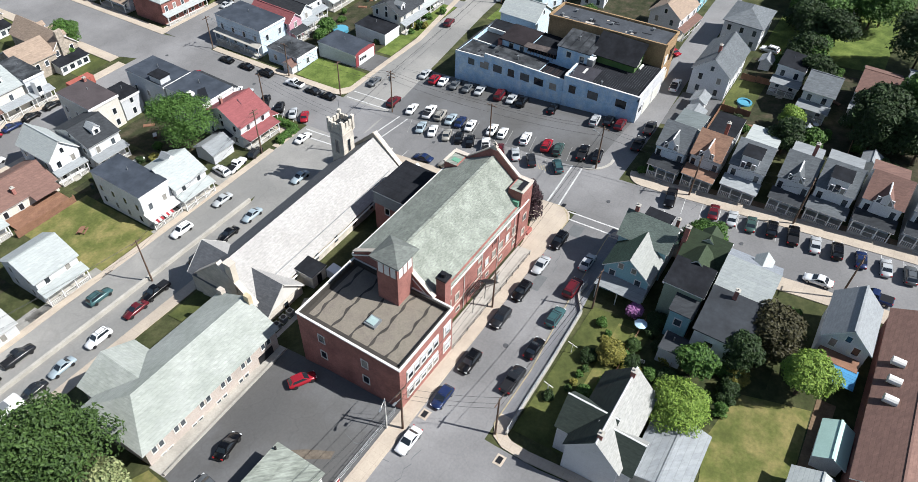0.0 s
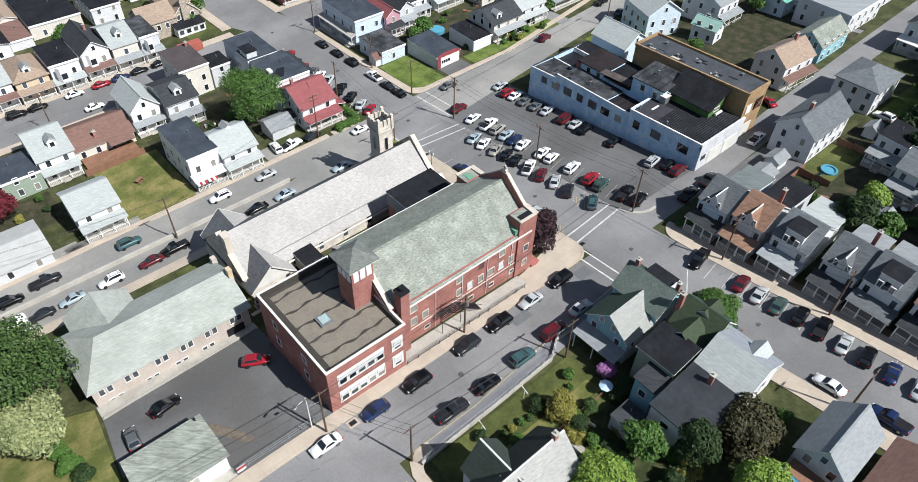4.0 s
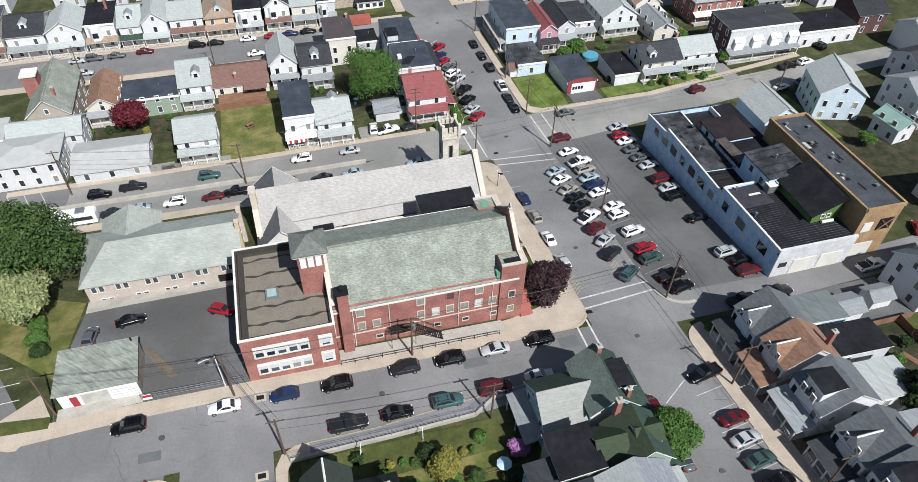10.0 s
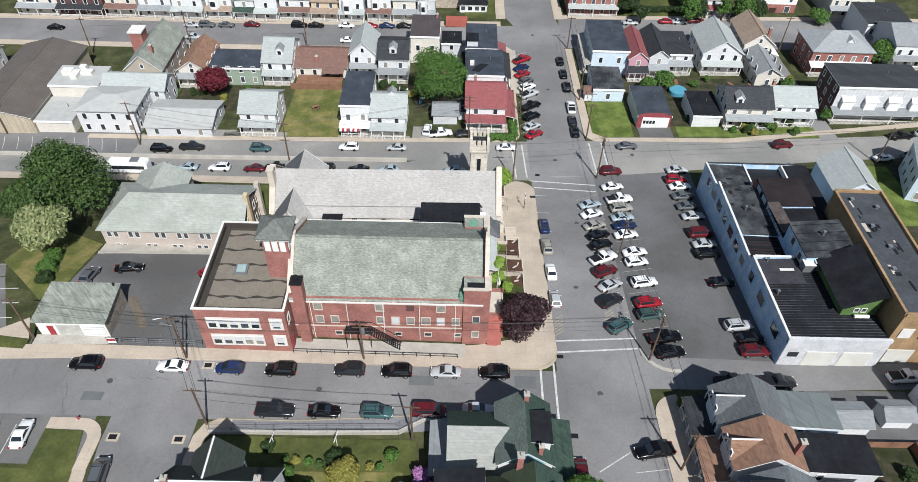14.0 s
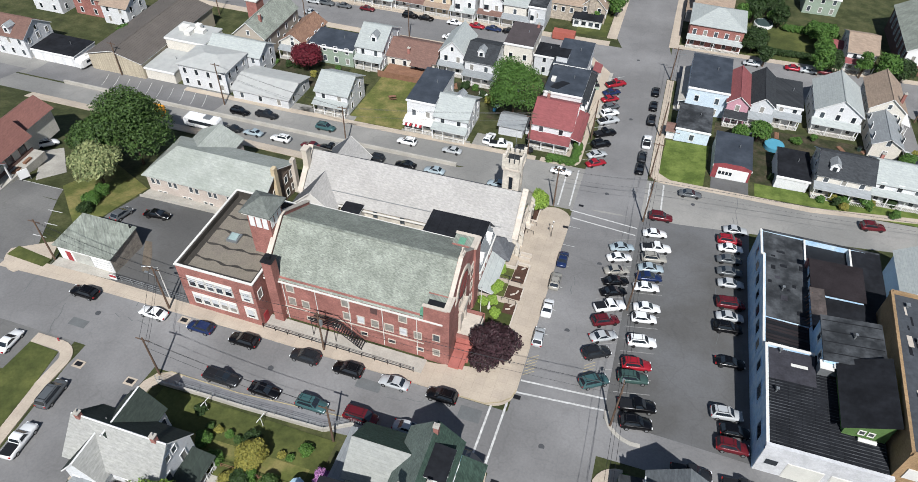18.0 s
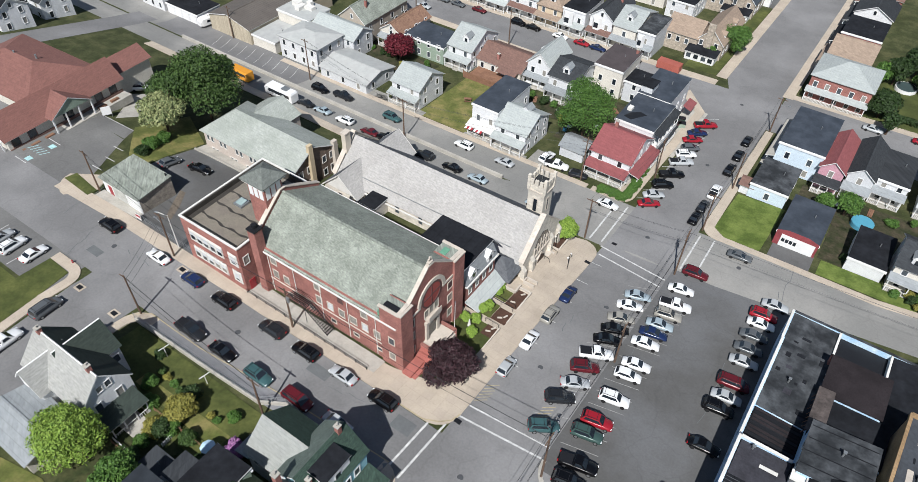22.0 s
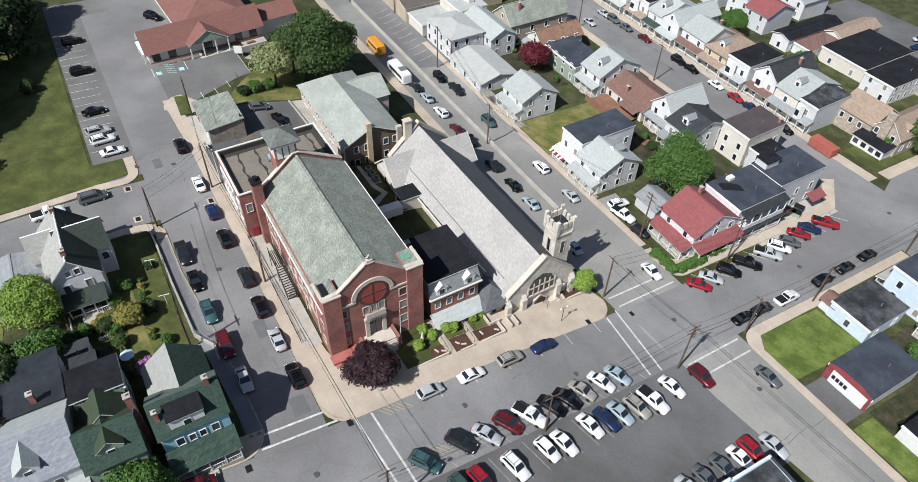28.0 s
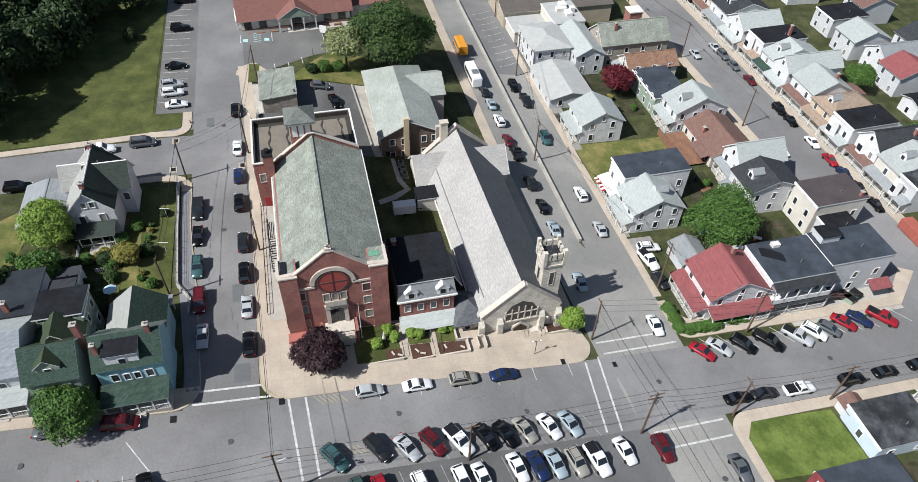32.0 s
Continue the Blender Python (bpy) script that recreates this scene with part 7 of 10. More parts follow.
tree("tree", 89.6, 77.6, 4.4, 2.3, LEAF_Y, "small bright green tree at the church corner", 7, 0.18)
tree("tree", 95.9, 7.4, 6.0, 3.9, LEAF_G, "street tree with dull green leaves", 8, 0.17, 1.3)
tree("tree", 61.6, 0.2, 7.4, 4.4, LEAF_Y, "round yellow-green tree beside the white house", 9, 0.17, 1.5)
tree("tree", 67.5, 11.3, 3.6, 2.3, LEAF_O, "yellowing bush in the garden", 10, 0.18)
tree("shrub", -2.5, 6.0, 2.4, 1.7, LEAF_D, "lone dark shrub on the sloping lawn", 600, 0.2, 1.4, 0.08, 0.05)
tree("tree", 70.3, 0.6, 5.6, 2.8, LEAF_G, "green tree behind the double house", 11, 0.24)
tree("tree", 80.4, -7.2, 7.0, 4.6, LEAF_B, "wide brownish green tree behind the double house", 12, 0.26)
tree("tree", 74.4, -12.5, 7.6, 3.7, LEAF_Y, "tall light green tree in the back yard", 13, 0.18, 1.2)
tree("tree", 74.7, -4.2, 6.8, 3.0, LEAF_D, "small green tree in the back yard", 14, 0.2)
for i, (x, y, h, r0) in enumerate(((189, 7, 9, 5), (178, 4, 10, 5.4), (194, -2, 12, 7), (145, -10, 11, 5), (152, -17, 12, 6), (140, -17, 10, 5), (164, -20, 12, 7), (168, 8, 8, 4), (134, -1, 5, 2.6), (176, -14, 13, 8), (205, 8, 8, 4))):
    tree("tree", x, y, h, r0, LEAF_D if i % 2 else LEAF_G, "dark green tree behind the back yards", 40 + i, 0.34)
for i in range(50):
    u, v = (i % 10) / 9, i // 10
    x, y = 30 - 62 * u - 7 * v + 1.8 * math.sin(i * 2.1), -18.6 + 27 * u - 8.5 * v + 1.8 * math.cos(i * 1.7)
    tree("tree", x, y, 11 + (i * 7) % 4, 6.0 + (i * 3) % 3, LEAF_D, "tall dark green tree at the wood's edge", 70 + i, 0.5, 1.0, low=0.12)
for i, (x, y, h, r0) in enumerate(((188, 132, 6, 3.5), (160, 118, 3, 1.8), (150, 100.6, 2.4, 1.4), (130, 118, 5, 2.6), (126, 117, 4, 2.0), (172, 62, 3, 2.0), (146.4, 161, 6, 2.2), (145.6, 165, 6, 2.2), (90, 172, 7, 4), (164, 104, 3, 1.6), (-26, 110, 5, 3), (56, 172, 8, 4), (30, 176, 7, 4), (86, 166, 4, 2.4), (145.0, 170, 7, 2.4))):
    tree("tree", x, y, h, r0, LEAF_G, "leafy green garden tree", 100 + i, 0.24)
for i, (x, y) in enumerate(((86.8, 48.9), (88.2, 49.7), (89.3, 46.9), (87.9, 52.3), (88.2, 53.5), (87.6, 57.2), (87.2, 58.5))):
    tree("shrub", x, y, 1.6, 0.9, LEAF_Y, "clipped round light green shrub", 130 + i, 0.1, 3.0, 0.06, 0.05)
for i, (x, y) in enumerate([(88.0 + 0.9 * k, 95.9) for k in range(6)] + [(93.0, 97 + 0.9 * k) for k in range(7)] + [(92.4, 105 + 0.9 * k) for k in range(4)]):
    tree("hedge_bush", x, y, 1.6, 1.05, LEAF_G, "dense clipped green hedge section", 150 + i, 0.12, 2.0, 0.06, 0.05)
tree("shrub", 77.3, 11.6, 2.2, 1.5, LEAF_L, "lilac bush in pink-purple bloom", 180, 0.14, 1.5, 0.06, 0.1)
for i, (x, y, s) in enumerate(((66, 14, 1.3), (73, 15, 1.0), (60, 12, 1.2), (57, 16, 0.9), (68, 9, 1.4), (63, 10, 1.2), (75, 8, 1.3), (85, -7, 1.6), (88, -9, 1.1), (16, 44, 1.4), (15, 47, 1.6), (14.5, 50, 1.5), (133, 104, 1.0), (142, 99.4, 0.9), (146, 99.6, 1.1), (155, 102.6, 1.4), (112.6, 24.2, 1.0), (113.5, 23, 0.9))):
    tree("shrub", x, y, s * 1.3, s, LEAF_G if i % 3 else LEAF_D, "loose green garden shrub", 190 + i, 0.14, 1.3, 0.06, 0.05)


# ---- poles and wires ----
def pole(x, y, h=10.5, arms=1, lamp=None, lean=0.0, group="utility poles"):
    ob = thing("utility_pole", x, y, gz(x, y), "brown wooden utility pole with a crossarm" if not lamp else "wooden utility pole with a street lamp", "utility pole", lean, group)
    part("shaft", Shape().tube((0, 0, -0.5), (0, 0, h), 0.17, 0.11), POLEWOOD, ob)
    for k in range(arms):
        part("crossarm", Shape().box(-1.1, -0.06, h - 0.5 - 0.9 * k, 1.1, 0.06, h - 0.38 - 0.9 * k), POLEWOOD, ob)
    if lamp == "can":
        part("transformer", Shape().tube((0.35, 0, h - 2.6), (0.35, 0, h - 1.6), 0.26), METAL, ob)
    elif lamp:
        part("lamp_arm", Shape().tube((0, 0, h - 2), (lamp, 0, h - 1.5), 0.04), METAL, ob)
        part("lamp_head", Shape().box(lamp - 0.1, -0.14, h - 1.6, lamp + 0.5, 0.14, h - 1.45), METAL, ob)
    return ob


POLES = {"a": (11.5, 92.6, 11), "b": (109.7, 32.3, 10.0), "c": (42.3, 30.0, 9.4), "d": (67.6, 31.0, 8.8), "e": (19.4, 32.6, 9), "f": (48.2, 19.2, 8.5), "g": (109.2, 81.4, 10.6), "h": (109.0, 96.4, 9), "i": (95.0, 107.0, 10), "j": (45.4, 86.2, 10),
         "k": (168.4, 87.2, 9), "l": (-15, 133, 10), "m": (109.4, 139.5, 9), "n": (165, 138.0, 10), "o": (92.0, 80.6, 9.5), "p": (109.4, 113, 9), "q": (109.2, 56, 9), "r": (-19, 95.8, 9), "s": (9, 138.4, 10), "t": (75.5, 17.6, 8.5), "u": (110.2, -4, 10), "v": (110, 14, 9), "w": (83.0, 96.6, 11), "x": (40, 138.4, 10), "y": (95.2, -14, 9)}
for k, (x, y, h) in POLES.items():
    pole(x, y, h, 2 if k in "gwd" else 1, {"b": 1.6, "p": 1.8, "c": -1.6, "m": 1.6, "d": "can", "g": "can"}.get(k), 90 if k in "gqbpi" else 0)


def wire(a, b, off=0.0, drop=0.4, sag=0.5):
    (xa, ya, ha), (xb, yb, hb) = POLES[a], POLES[b]
    pa, pb = Vector((xa + off, ya, gz(xa, ya) + ha - drop)), Vector((xb + off, yb, gz(xb, yb) + hb - drop))
    side = (pb - pa).cross(Vector((0, 0, 1))).normalized() * 0.022
    rings = []
    for i in range(9):
        u = i / 8
        p = pa.lerp(pb, u) - Vector((0, 0, 4 * sag * u * (1 - u)))
        rings.append([p - side, p + Vector((0, 0, 0.022)), p + side, p - Vector((0, 0, 0.022))])
    s = Shape().loft(rings)
    solo("overhead_wire", s, BLACKM, "thin black overhead wire between poles", "wire", "overhead wires")


for a, b in (("e", "c"), ("c", "d"), ("d", "b"), ("b", "q"), ("q", "g"), ("g", "h"), ("h", "p"), ("p", "m"), ("f", "t"), ("c", "f"), ("o", "g"), ("i", "o"), ("j", "a"), ("w", "j"), ("b", "v"), ("v", "u"), ("g", "k"), ("s", "x"), ("l", "s")):
    for off, drop in ((-0.5, 0.3), (0.5, 0.3), (0.1, 2.2)):
        wire(a, b, off, drop)


# ---- houses north of the back street ----
twin = house("white half of a twin house with a black flat roof", 54.8, 98.5, 61.3, 112.1, 7.5, "flat", 1.0, SIDING, SHEENROOF, porches=(("s", 1.9, COPING),), door="s")
house("white half of a twin house with a pale gable roof", 61.6, 97.4, 69.0, 107.4, 5.2, "gx", 2.6, SIDING, PALESH, porches=(("s", 1.8, PALESH),), door="s", dormers=((0.5, 2.2, 6.4, "n"),))
house("small white gabled house on a stone base", 32.6, 98.2, 40.4, 107.6, 5.3, "gx", 2.5, SIDING, PALESH, porches=(("s", 1.8, PALESH),), gap=3.0)
house("long low grey-roofed garage row", 12.0, 96.0, 26.4, 106.4, 2.8, "gx", 1.3, GREYSID, PALEMEM, floors=1, gap=3.4, name="garage_row", category="garage")
house("white two-storey flat building with rows of windows", -2.6, 97.2, 10.0, 106.6, 5.8, "hip", 1.4, SIDING, PALEMEM, gap=2.4)
house("flat-roofed low cream commercial block", -12.3, 96.8, -4.2, 106, 3.2, "flat", 0.4, CREAM, PALEMEM, floors=0, name="shop_building", category="building")
house("cream commercial hall with a wide grey-brown gable roof", -27.6, 96.2, -12.5, 127, 4.8, "gy", 2.0, mat("tan_metal_siding", "b3a995", 0.6, var=0.1, pattern="seams", size=(40.0, 0.3)), mat("grey_brown_metal_roof", "5b5651", 0.7, var=0.15, scale=0.3, pattern="seams", size=(60.0, 0.6), dark=0.95), floors=0, name="shop_building", category="building")
mb = house("pale flat-roofed block with roof machinery", -12.2, 106.3, -1.2, 114.5, 6.6, "flat", 0.4, CREAM, PALEMEM, floors=1, gap=5.0, name="shop_building", category="building")
for x, y, w, d, hh in ((-2.6, 0.6, 1.2, 0.9, 1.0), (-0.6, -0.4, 0.8, 1.4, 0.8), (1.6, 0.8, 1.3, 0.8, 0.7), (0.4, 2.2, 0.7, 0.6, 1.2)):
    part("roof_machine", Shape().box(x - w, y - d, 6.6, x + w, y + d, 6.9 + hh), COPING, mb)
lh = house("grey hall with a steep pale shingle roof", 1.8, 114.8, 10.4, 132.6, 6.4, "gy", 3.6, mat("brown_grey_stucco", "9a9287", 0.9, var=0.12), SHINGLE, gap=3.4, name="meeting_hall", category="building", stacks=((1.6, -5.0, 8, 10.6),))
part("brick_stack", Shape().box(-5.4, 0.4, -2, -2.4, 3.8, 10.6), BRICK, lh, "broad square red brick stack")
part("stack_cap", Shape().box(-5.6, 0.2, 10.6, -2.2, 4.0, 10.9), COPING, lh)
house("low wing of the grey hall", -0.8, 107.0, 13.2, 114.3, 5.4, "gx", 2.0, GREYSID, PALESH, gap=3.2, name="meeting_hall_wing", category="building")
gb = house("row of white garages with black flat roofs", -44.2, 95.2, -31.6, 103.0, 3.0, "flat", 0.5, SIDING, BLACKPLAIN, floors=0, name="garage_row", category="garage")
for k in range(4):
    part("garage_door", Shape().box(-5.8 + 3.0 * k, -4.0, 0.1, -3.4 + 3.0 * k, -3.9, 2.3), WHITE, gb)
house("grey house with a brown gable roof by the garages", -54.5, 94.8, -45.0, 104.0, 5.6, "gx", 3.0, SIDING, BROWNSH, dormers=((0, -4.2, 6.4, "s"),))
for xa, ya, xb, yb, wm_, rm_ in ((-41, 118, -33, 126, SIDING, TANSH), (-52, 120, -43, 128, BRICK, TANSH), (-64, 118, -55, 126, SIDING, GREYSH), (-61, 56, -53, 64, SIDING, BLACKPLAIN), (-64, 68, -56, 76, SIDING, DARKSH)):
    house("small house by the upper street", xa, ya, xb, yb, 5.4, "gx", 2.4, wm_, rm_, gap=2.8)
cm = thing("camper_trailer", -29.6, 97.2, gz(-29.6, 97), "white travel trailer parked by the garages", "trailer", 80)
part("body", Shape().loft([rounded(1.0, 0.7, 2.2, -3.0, 0.3), rounded(1.15, 0.5, 2.8, -2.4, 0.3), rounded(1.15, 0.5, 2.8, 2.4, 0.3), rounded(1.0, 0.7, 2.4, 3.0, 0.3)]), WHITE, cm)
part("side_window", Shape().box(-1.2, -1.18, 1.5, 0.4, 1.18, 2.1), GLASS, cm)
part("roof_unit", Shape().box(-0.5, -0.4, 2.8, 0.5, 0.4, 3.05), COPING, cm)
for y in (-1.0, 1.0):
    part("wheel", Shape().tube((0, y - 0.12, 0.36), (0, y + 0.12, 0.36), 0.36, sides=14), RUBBER, cm)
house("tan house with an orange-brown gable roof", 12.8, 118.4, 19.4, 131, 4.6, "gy", 2.2, CREAM, ORANGESH, gap=3.0, porches=(("s", 1.6, GREYSH),))
house("low green house with a dark flat roof", 20.0, 119, 32.4, 127.4, 4.8, "flat", 1.0, GREENSID, SHEENROOF, gap=2.8)
house("grey-white house with a cross gable and dormers", 32.8, 120.6, 39.7, 133.0, 5.6, "gx", 3.2, SIDING, PALESH, dormers=((0.6, -4.4, 6.6, "s"),), porches=(("s", 1.8, PALESH),))
house("tan cottage with a wide brown gable roof", 40.0, 123.0, 52.6, 133.2, 3.0, "gx", 2.4, CREAM, BROWNSH, floors=1, stacks=((-1.0, -3.6, 3, 5.2),))
deck = thing("wooden_deck", 46.2, 120.4, gz(46.2, 118), "brown wooden deck behind the cottage", "deck")
for k in range(7):
    part("deck_board", Shape().box(-5.6, -2.4 + 0.7 * k, 0.5, 5.6, -1.76 + 0.7 * k, 0.6), WOOD, deck)
for x in (-5.4, 0, 5.4):
    part("deck_post", Shape().box(x - 0.1, -2.3, -1, x + 0.1, -2.1, 0.5), WOOD, deck)
part("patio_roof", Shape().slab([(0.6, 0.2, 2.4), (6.0, 0.2, 2.4), (6.0, 2.6, 2.9), (0.6, 2.6, 2.9)], 0.1), BROWNSH, deck)
house("white house with a steep front gable", 53.6, 124.4, 59.9, 134.6, 6.2, "gy", 3.0, SIDING, PALESH, porches=(("s", 1.4, GREYSH),))
house("white house with a dark roof and porch", 60.8, 122.0, 68.0, 133.0, 6.0, "gx", 2.2, SIDING, DARKSH, dormers=((0, -4.0, 6.8, "s"),), porches=(("s", 1.8, GREYSH),))
house("tan three-storey house with a brown-black roof", 68.2, 131.0, 75.4, 141.6, 7.6, "flat", 3.0, CREAM, mat("dark_brown_roofing", "453f40", 0.8, var=0.2), stacks=((2.8, 4.2, 7.2, 9.0),), gap=3.0)
house("small grey house with a black roof", 76.0, 131.5, 81.0, 137.5, 5.4, "flat", 1.0, GREYSID, BLACKPLAIN, gap=2.6)
bf = house("white tavern building with a patched black flat roof", 82.4, 111.8, 91.0, 123.4, 7.6, "flat", 0.3, SIDING, SHEENROOF, gap=3.0, name="tavern", category="building", porches=(("e", 1.6, DARKSH),))
part("upper_gallery", Shape().box(4.3, -5.6, 3.5, 5.8, 5.6, 3.7), WHITE, bf)
part("gallery_rail", Shape().box(5.7, -5.6, 3.7, 5.8, 5.6, 4.6), WHITE, bf)
for k in range(6):
    part("gallery_post", Shape().box(5.65, -5.6 + 2.2 * k, 3.7, 5.8, -5.45 + 2.2 * k, 6.95), WHITE, bf)
part("gallery_roof", Shape().slab([(4.2, -5.8, 7.5), (4.2, 5.8, 7.5), (6.0, 5.8, 6.9), (6.0, -5.8, 6.9)], 0.12), DARKSH, bf)
part("tar_patch", Shape().prism([(-3.2, -4.2), (-1.4, -4.6), (-0.2, -2.6), (0.8, -1.2), (-1.0, -0.8), (-2.6, -2.4)], 7.72, 7.8), BLACKM, bf)
part("roof_duct", Shape().box(-3.6, -1.8, 7.6, -2.6, -0.4, 8.4), COPING, bf)
bg = house("rear half of the tavern with a black flat roof", 82.2, 123.7, 89.8, 136.0, 8.2, "flat", 0.3, GREYSID, SHEENROOF, gap=3.2, name="tavern_annex", category="building")
part("roof_room", Shape().box(-3.6, -5.4, 8.2, -1.0, -1.8, 9.8), GREYSID, bg)
part("room_roof", Shape().box(-3.8, -5.6, 9.8, -0.8, -1.6, 9.95), BLACKPLAIN, bg)
part("red_awning", Shape().slab([(4.6, 2.4, 3.4), (4.6, 6.6, 3.4), (6.6, 6.6, 2.7), (6.6, 2.4, 2.7)], 0.1), REDSH, bg)
part("red_stair", Shape().slab([(4.7, -6.4, 2.8), (6.0, -6.4, 2.8), (6.0, 1.8, 0.2), (4.7, 1.8, 0.2)], 0.25), BRICKD, bg)
part("stair_rail", Shape().tube((6.0, -6.4, 3.7), (6.0, 1.8, 1.1), 0.05), BRICKD, bg)
rh = house("white house with bright red shingled gable roofs", 82.4, 101.2, 91.0, 112.0, 5.4, "gx", 3.0, SIDING, REDSH, porches=(("e", 2.2, REDSH), ("s", 2.4, REDSH)), stacks=((-2.4, 1.2, 7, 9.4),))
dormer(rh, 4.2, -1.0, 5.6, "e", 3.4, 1.2, 4.0, SIDING, REDSH)
house("small grey garden shed", 75.0, 102.2, 80.4, 107.4, 2.6, "gx", 1.2, GREYSID, GREYSH, floors=0, name="shed", category="shed")
house("small dark wooden garden shed", 80.6, 104.2, 82.2, 108.0, 2.4, "gx", 0.8, GREYSID, DARKSH, floors=0, name="shed", category="shed")

# ---- houses across the cross street ----
house("pale blue house with a black roof", 113.4, 125.4, 122.4, 140.8, 7.0, "flat", 1.6, BLUESID, SHEENROOF, gap=3.0, porches=(("w", 1.4, CONC2),))
house("small white building with a dark flat roof", 112.4, 112.6, 119.6, 122.4, 3.6, "flat", 0.8, BLUESID, GREYROOF, floors=1, gap=3.4, name="outbuilding", category="building")
house("tiny white garden shed with a brown roof", 110.6, 112.9, 113.0, 115.8, 2.2, "gx", 0.9, SIDING, BROWNSH, floors=0, name="shed", category="shed")
rg = house("red-fronted garage with a dark grey roof", 120.8, 101.2, 128.2, 113.0, 3.4, "flat", 1.0, GREYSID, SHEENROOF, floors=0, name="garage", category="garage")
part("red_front", Shape().add([(x, -6.0 - d, z) for d in (0, 0.15) for x, z in ((-3.75, -1), (3.75, -1), (3.75, 3.6), (1.8, 4.2), (-1.8, 4.2), (-3.75, 3.6))], [(5, 4, 3, 2, 1, 0), (6, 7, 8, 9, 10, 11), (0, 1, 7, 6), (1, 2, 8, 7), (2, 3, 9, 8), (3, 4, 10, 9), (4, 5, 11, 10), (5, 0, 6, 11)]), FADEDRED, rg)
part("garage_door", Shape().box(-2.7, -6.24, 0, 3.3, -6.15, 3.1), WHITE, rg)
for i in range(4):
    part("door_pane", Shape().box(-2.45 + 0.7 * i, -6.27, 1.5, -1.9 + 0.7 * i, -6.24, 2.3), GLASS, rg)
house("pink house with a red roof and small porch", 122.4, 124.0, 127.0, 137.4, 5.6, "gy", 1.8, PINK, REDSH, porches=(("s", 2.2, DARKSH),), gap=2.2)
house("grey house with a dark gable roof", 127.6, 125.0, 132.4, 138.4, 5.6, "gy", 1.8, GREYSID, DARKSH, porches=(("s", 2.0, GREYSH),), gap=2.2)
house("grey rowhouse with a dark flat roof", 132.8, 127.0, 138.6, 138.4, 5.2, "flat", 1.2, SIDING, DARKSH, porches=(("s", 1.8, GREYSH),), gap=2.4)
house("white house with a broad pale front gable", 141.2, 127.0, 151.0, 139.8, 5.6, "gy", 3.2, SIDING, PALESH, porches=(("s", 1.8, PALESH),))
house("white-fronted shed with a black roof", 133.2, 101.4, 139.4, 111.0, 3.2, "flat", 1.6, SIDING, BLACKPLAIN, floors=0, name="shed", category="shed")
house("double house with dark roofs and dormers", 140.2, 101.4, 150.2, 110.6, 5.2, "gx", 2.6, CREAM, DARKSH, dormers=((-2.4, -3.6, 5.8, "s"),), porches=(("s", 1.6, GREYSH),))
house("pale-roofed half of the double house", 150.6, 102.6, 160.2, 111.0, 5.0, "gx", 2.4, SIDING, PALESH, porches=(("s", 1.4, PALESH),), stacks=((-4.2, 0.5, 6, 8.6),))
house("tan gabled house behind the lane", 152.6, 131.2, 160.0, 144.0, 6.0, "gy", 2.8, CREAM, TANSH, porches=(("e", 1.8, WHITE),), stacks=((2.4, -4.2, 6, 9.4),))
house("low pale-roofed rear wing of the tan house", 152.8, 119.6, 158.6, 131.0, 3.8, "gy", 1.6, CREAM, GREYSH, gap=3.0)
car("sedan", "white", 161.0, 121.5, 80, "beside the tan house")
house("brick house with a pale hipped roof", 168.0, 126.6, 183.0, 137.4, 6.2, "hip", 3.0, BRICK, GREYSH, porches=(("s", 1.8, WHITE),), dormers=((2, -3.2, 6.6, "s"),))
b3 = house("three-storey rowhouses with dark brick sides and a flat roof", 164.8, 104.8, 184.6, 114.6, 8.6, "flat", 1.0, BRICKD, DARKSH, floors=3, porches=(("s", 2.2, GREYSH),), gap=2.4, name="rowhouses")
part("front_face", Shape().box(-9.88, -4.93, -1, 9.88, -4.9, 8.18), GREYSID, b3, "grey painted front")
for k in range(4):
    part("bay_window", Shape().box(-8.4 + 5.2 * k, -5.9, 3.2, -5.8 + 5.2 * k, -4.9, 5.6).slab([(-8.6 + 5.2 * k, -4.8, 6.4), (-5.6 + 5.2 * k, -4.8, 6.4), (-5.6 + 5.2 * k, -6.1, 5.5), (-8.6 + 5.2 * k, -6.1, 5.5)], 0.1), WHITE, b3)
house("white garage block with a black roof", 186.4, 105.4, 204, 115, 4.6, "flat", 0.6, SIDING, BLACKPLAIN, floors=1, gap=4.0, name="garage_block", category="garage")
house("tall pale blue house on the slope", 170.0, 72.6, 179.8, 84.0, 7.0, "gy", 3.2, BLUESID, PALESH, rot=-20)
house("white house with grey crossed gables by the lane", 187, 66, 196, 77, 6.2, "gx", 2.8, SIDING, GREYSH, dormers=((0, -4.2, 6.6, "s"),), porches=(("s", 2.0, GREYSH),))
house("small pale blue gabled hut beside the tan block", 149.2, 67.0, 157.6, 76.8, 7.6, "gy", 2.8, BLUESID, PALESH, floors=1)
house("brown-roofed white house on the lane", 168.6, 36.8, 179.4, 44.8, 6.0, "gx", 2.8, SIDING, TANSH, rot=-5, porches=(("s", 1.8, BROWNSH),), stacks=((2, 0, 8, 10.4),))
house("blue-grey house with a teal metal roof", 204, 57, 212, 65, 4.6, "gx", 1.2, BLUESID, mat("teal_roof", "5d9d8b", 0.7, var=0.15))
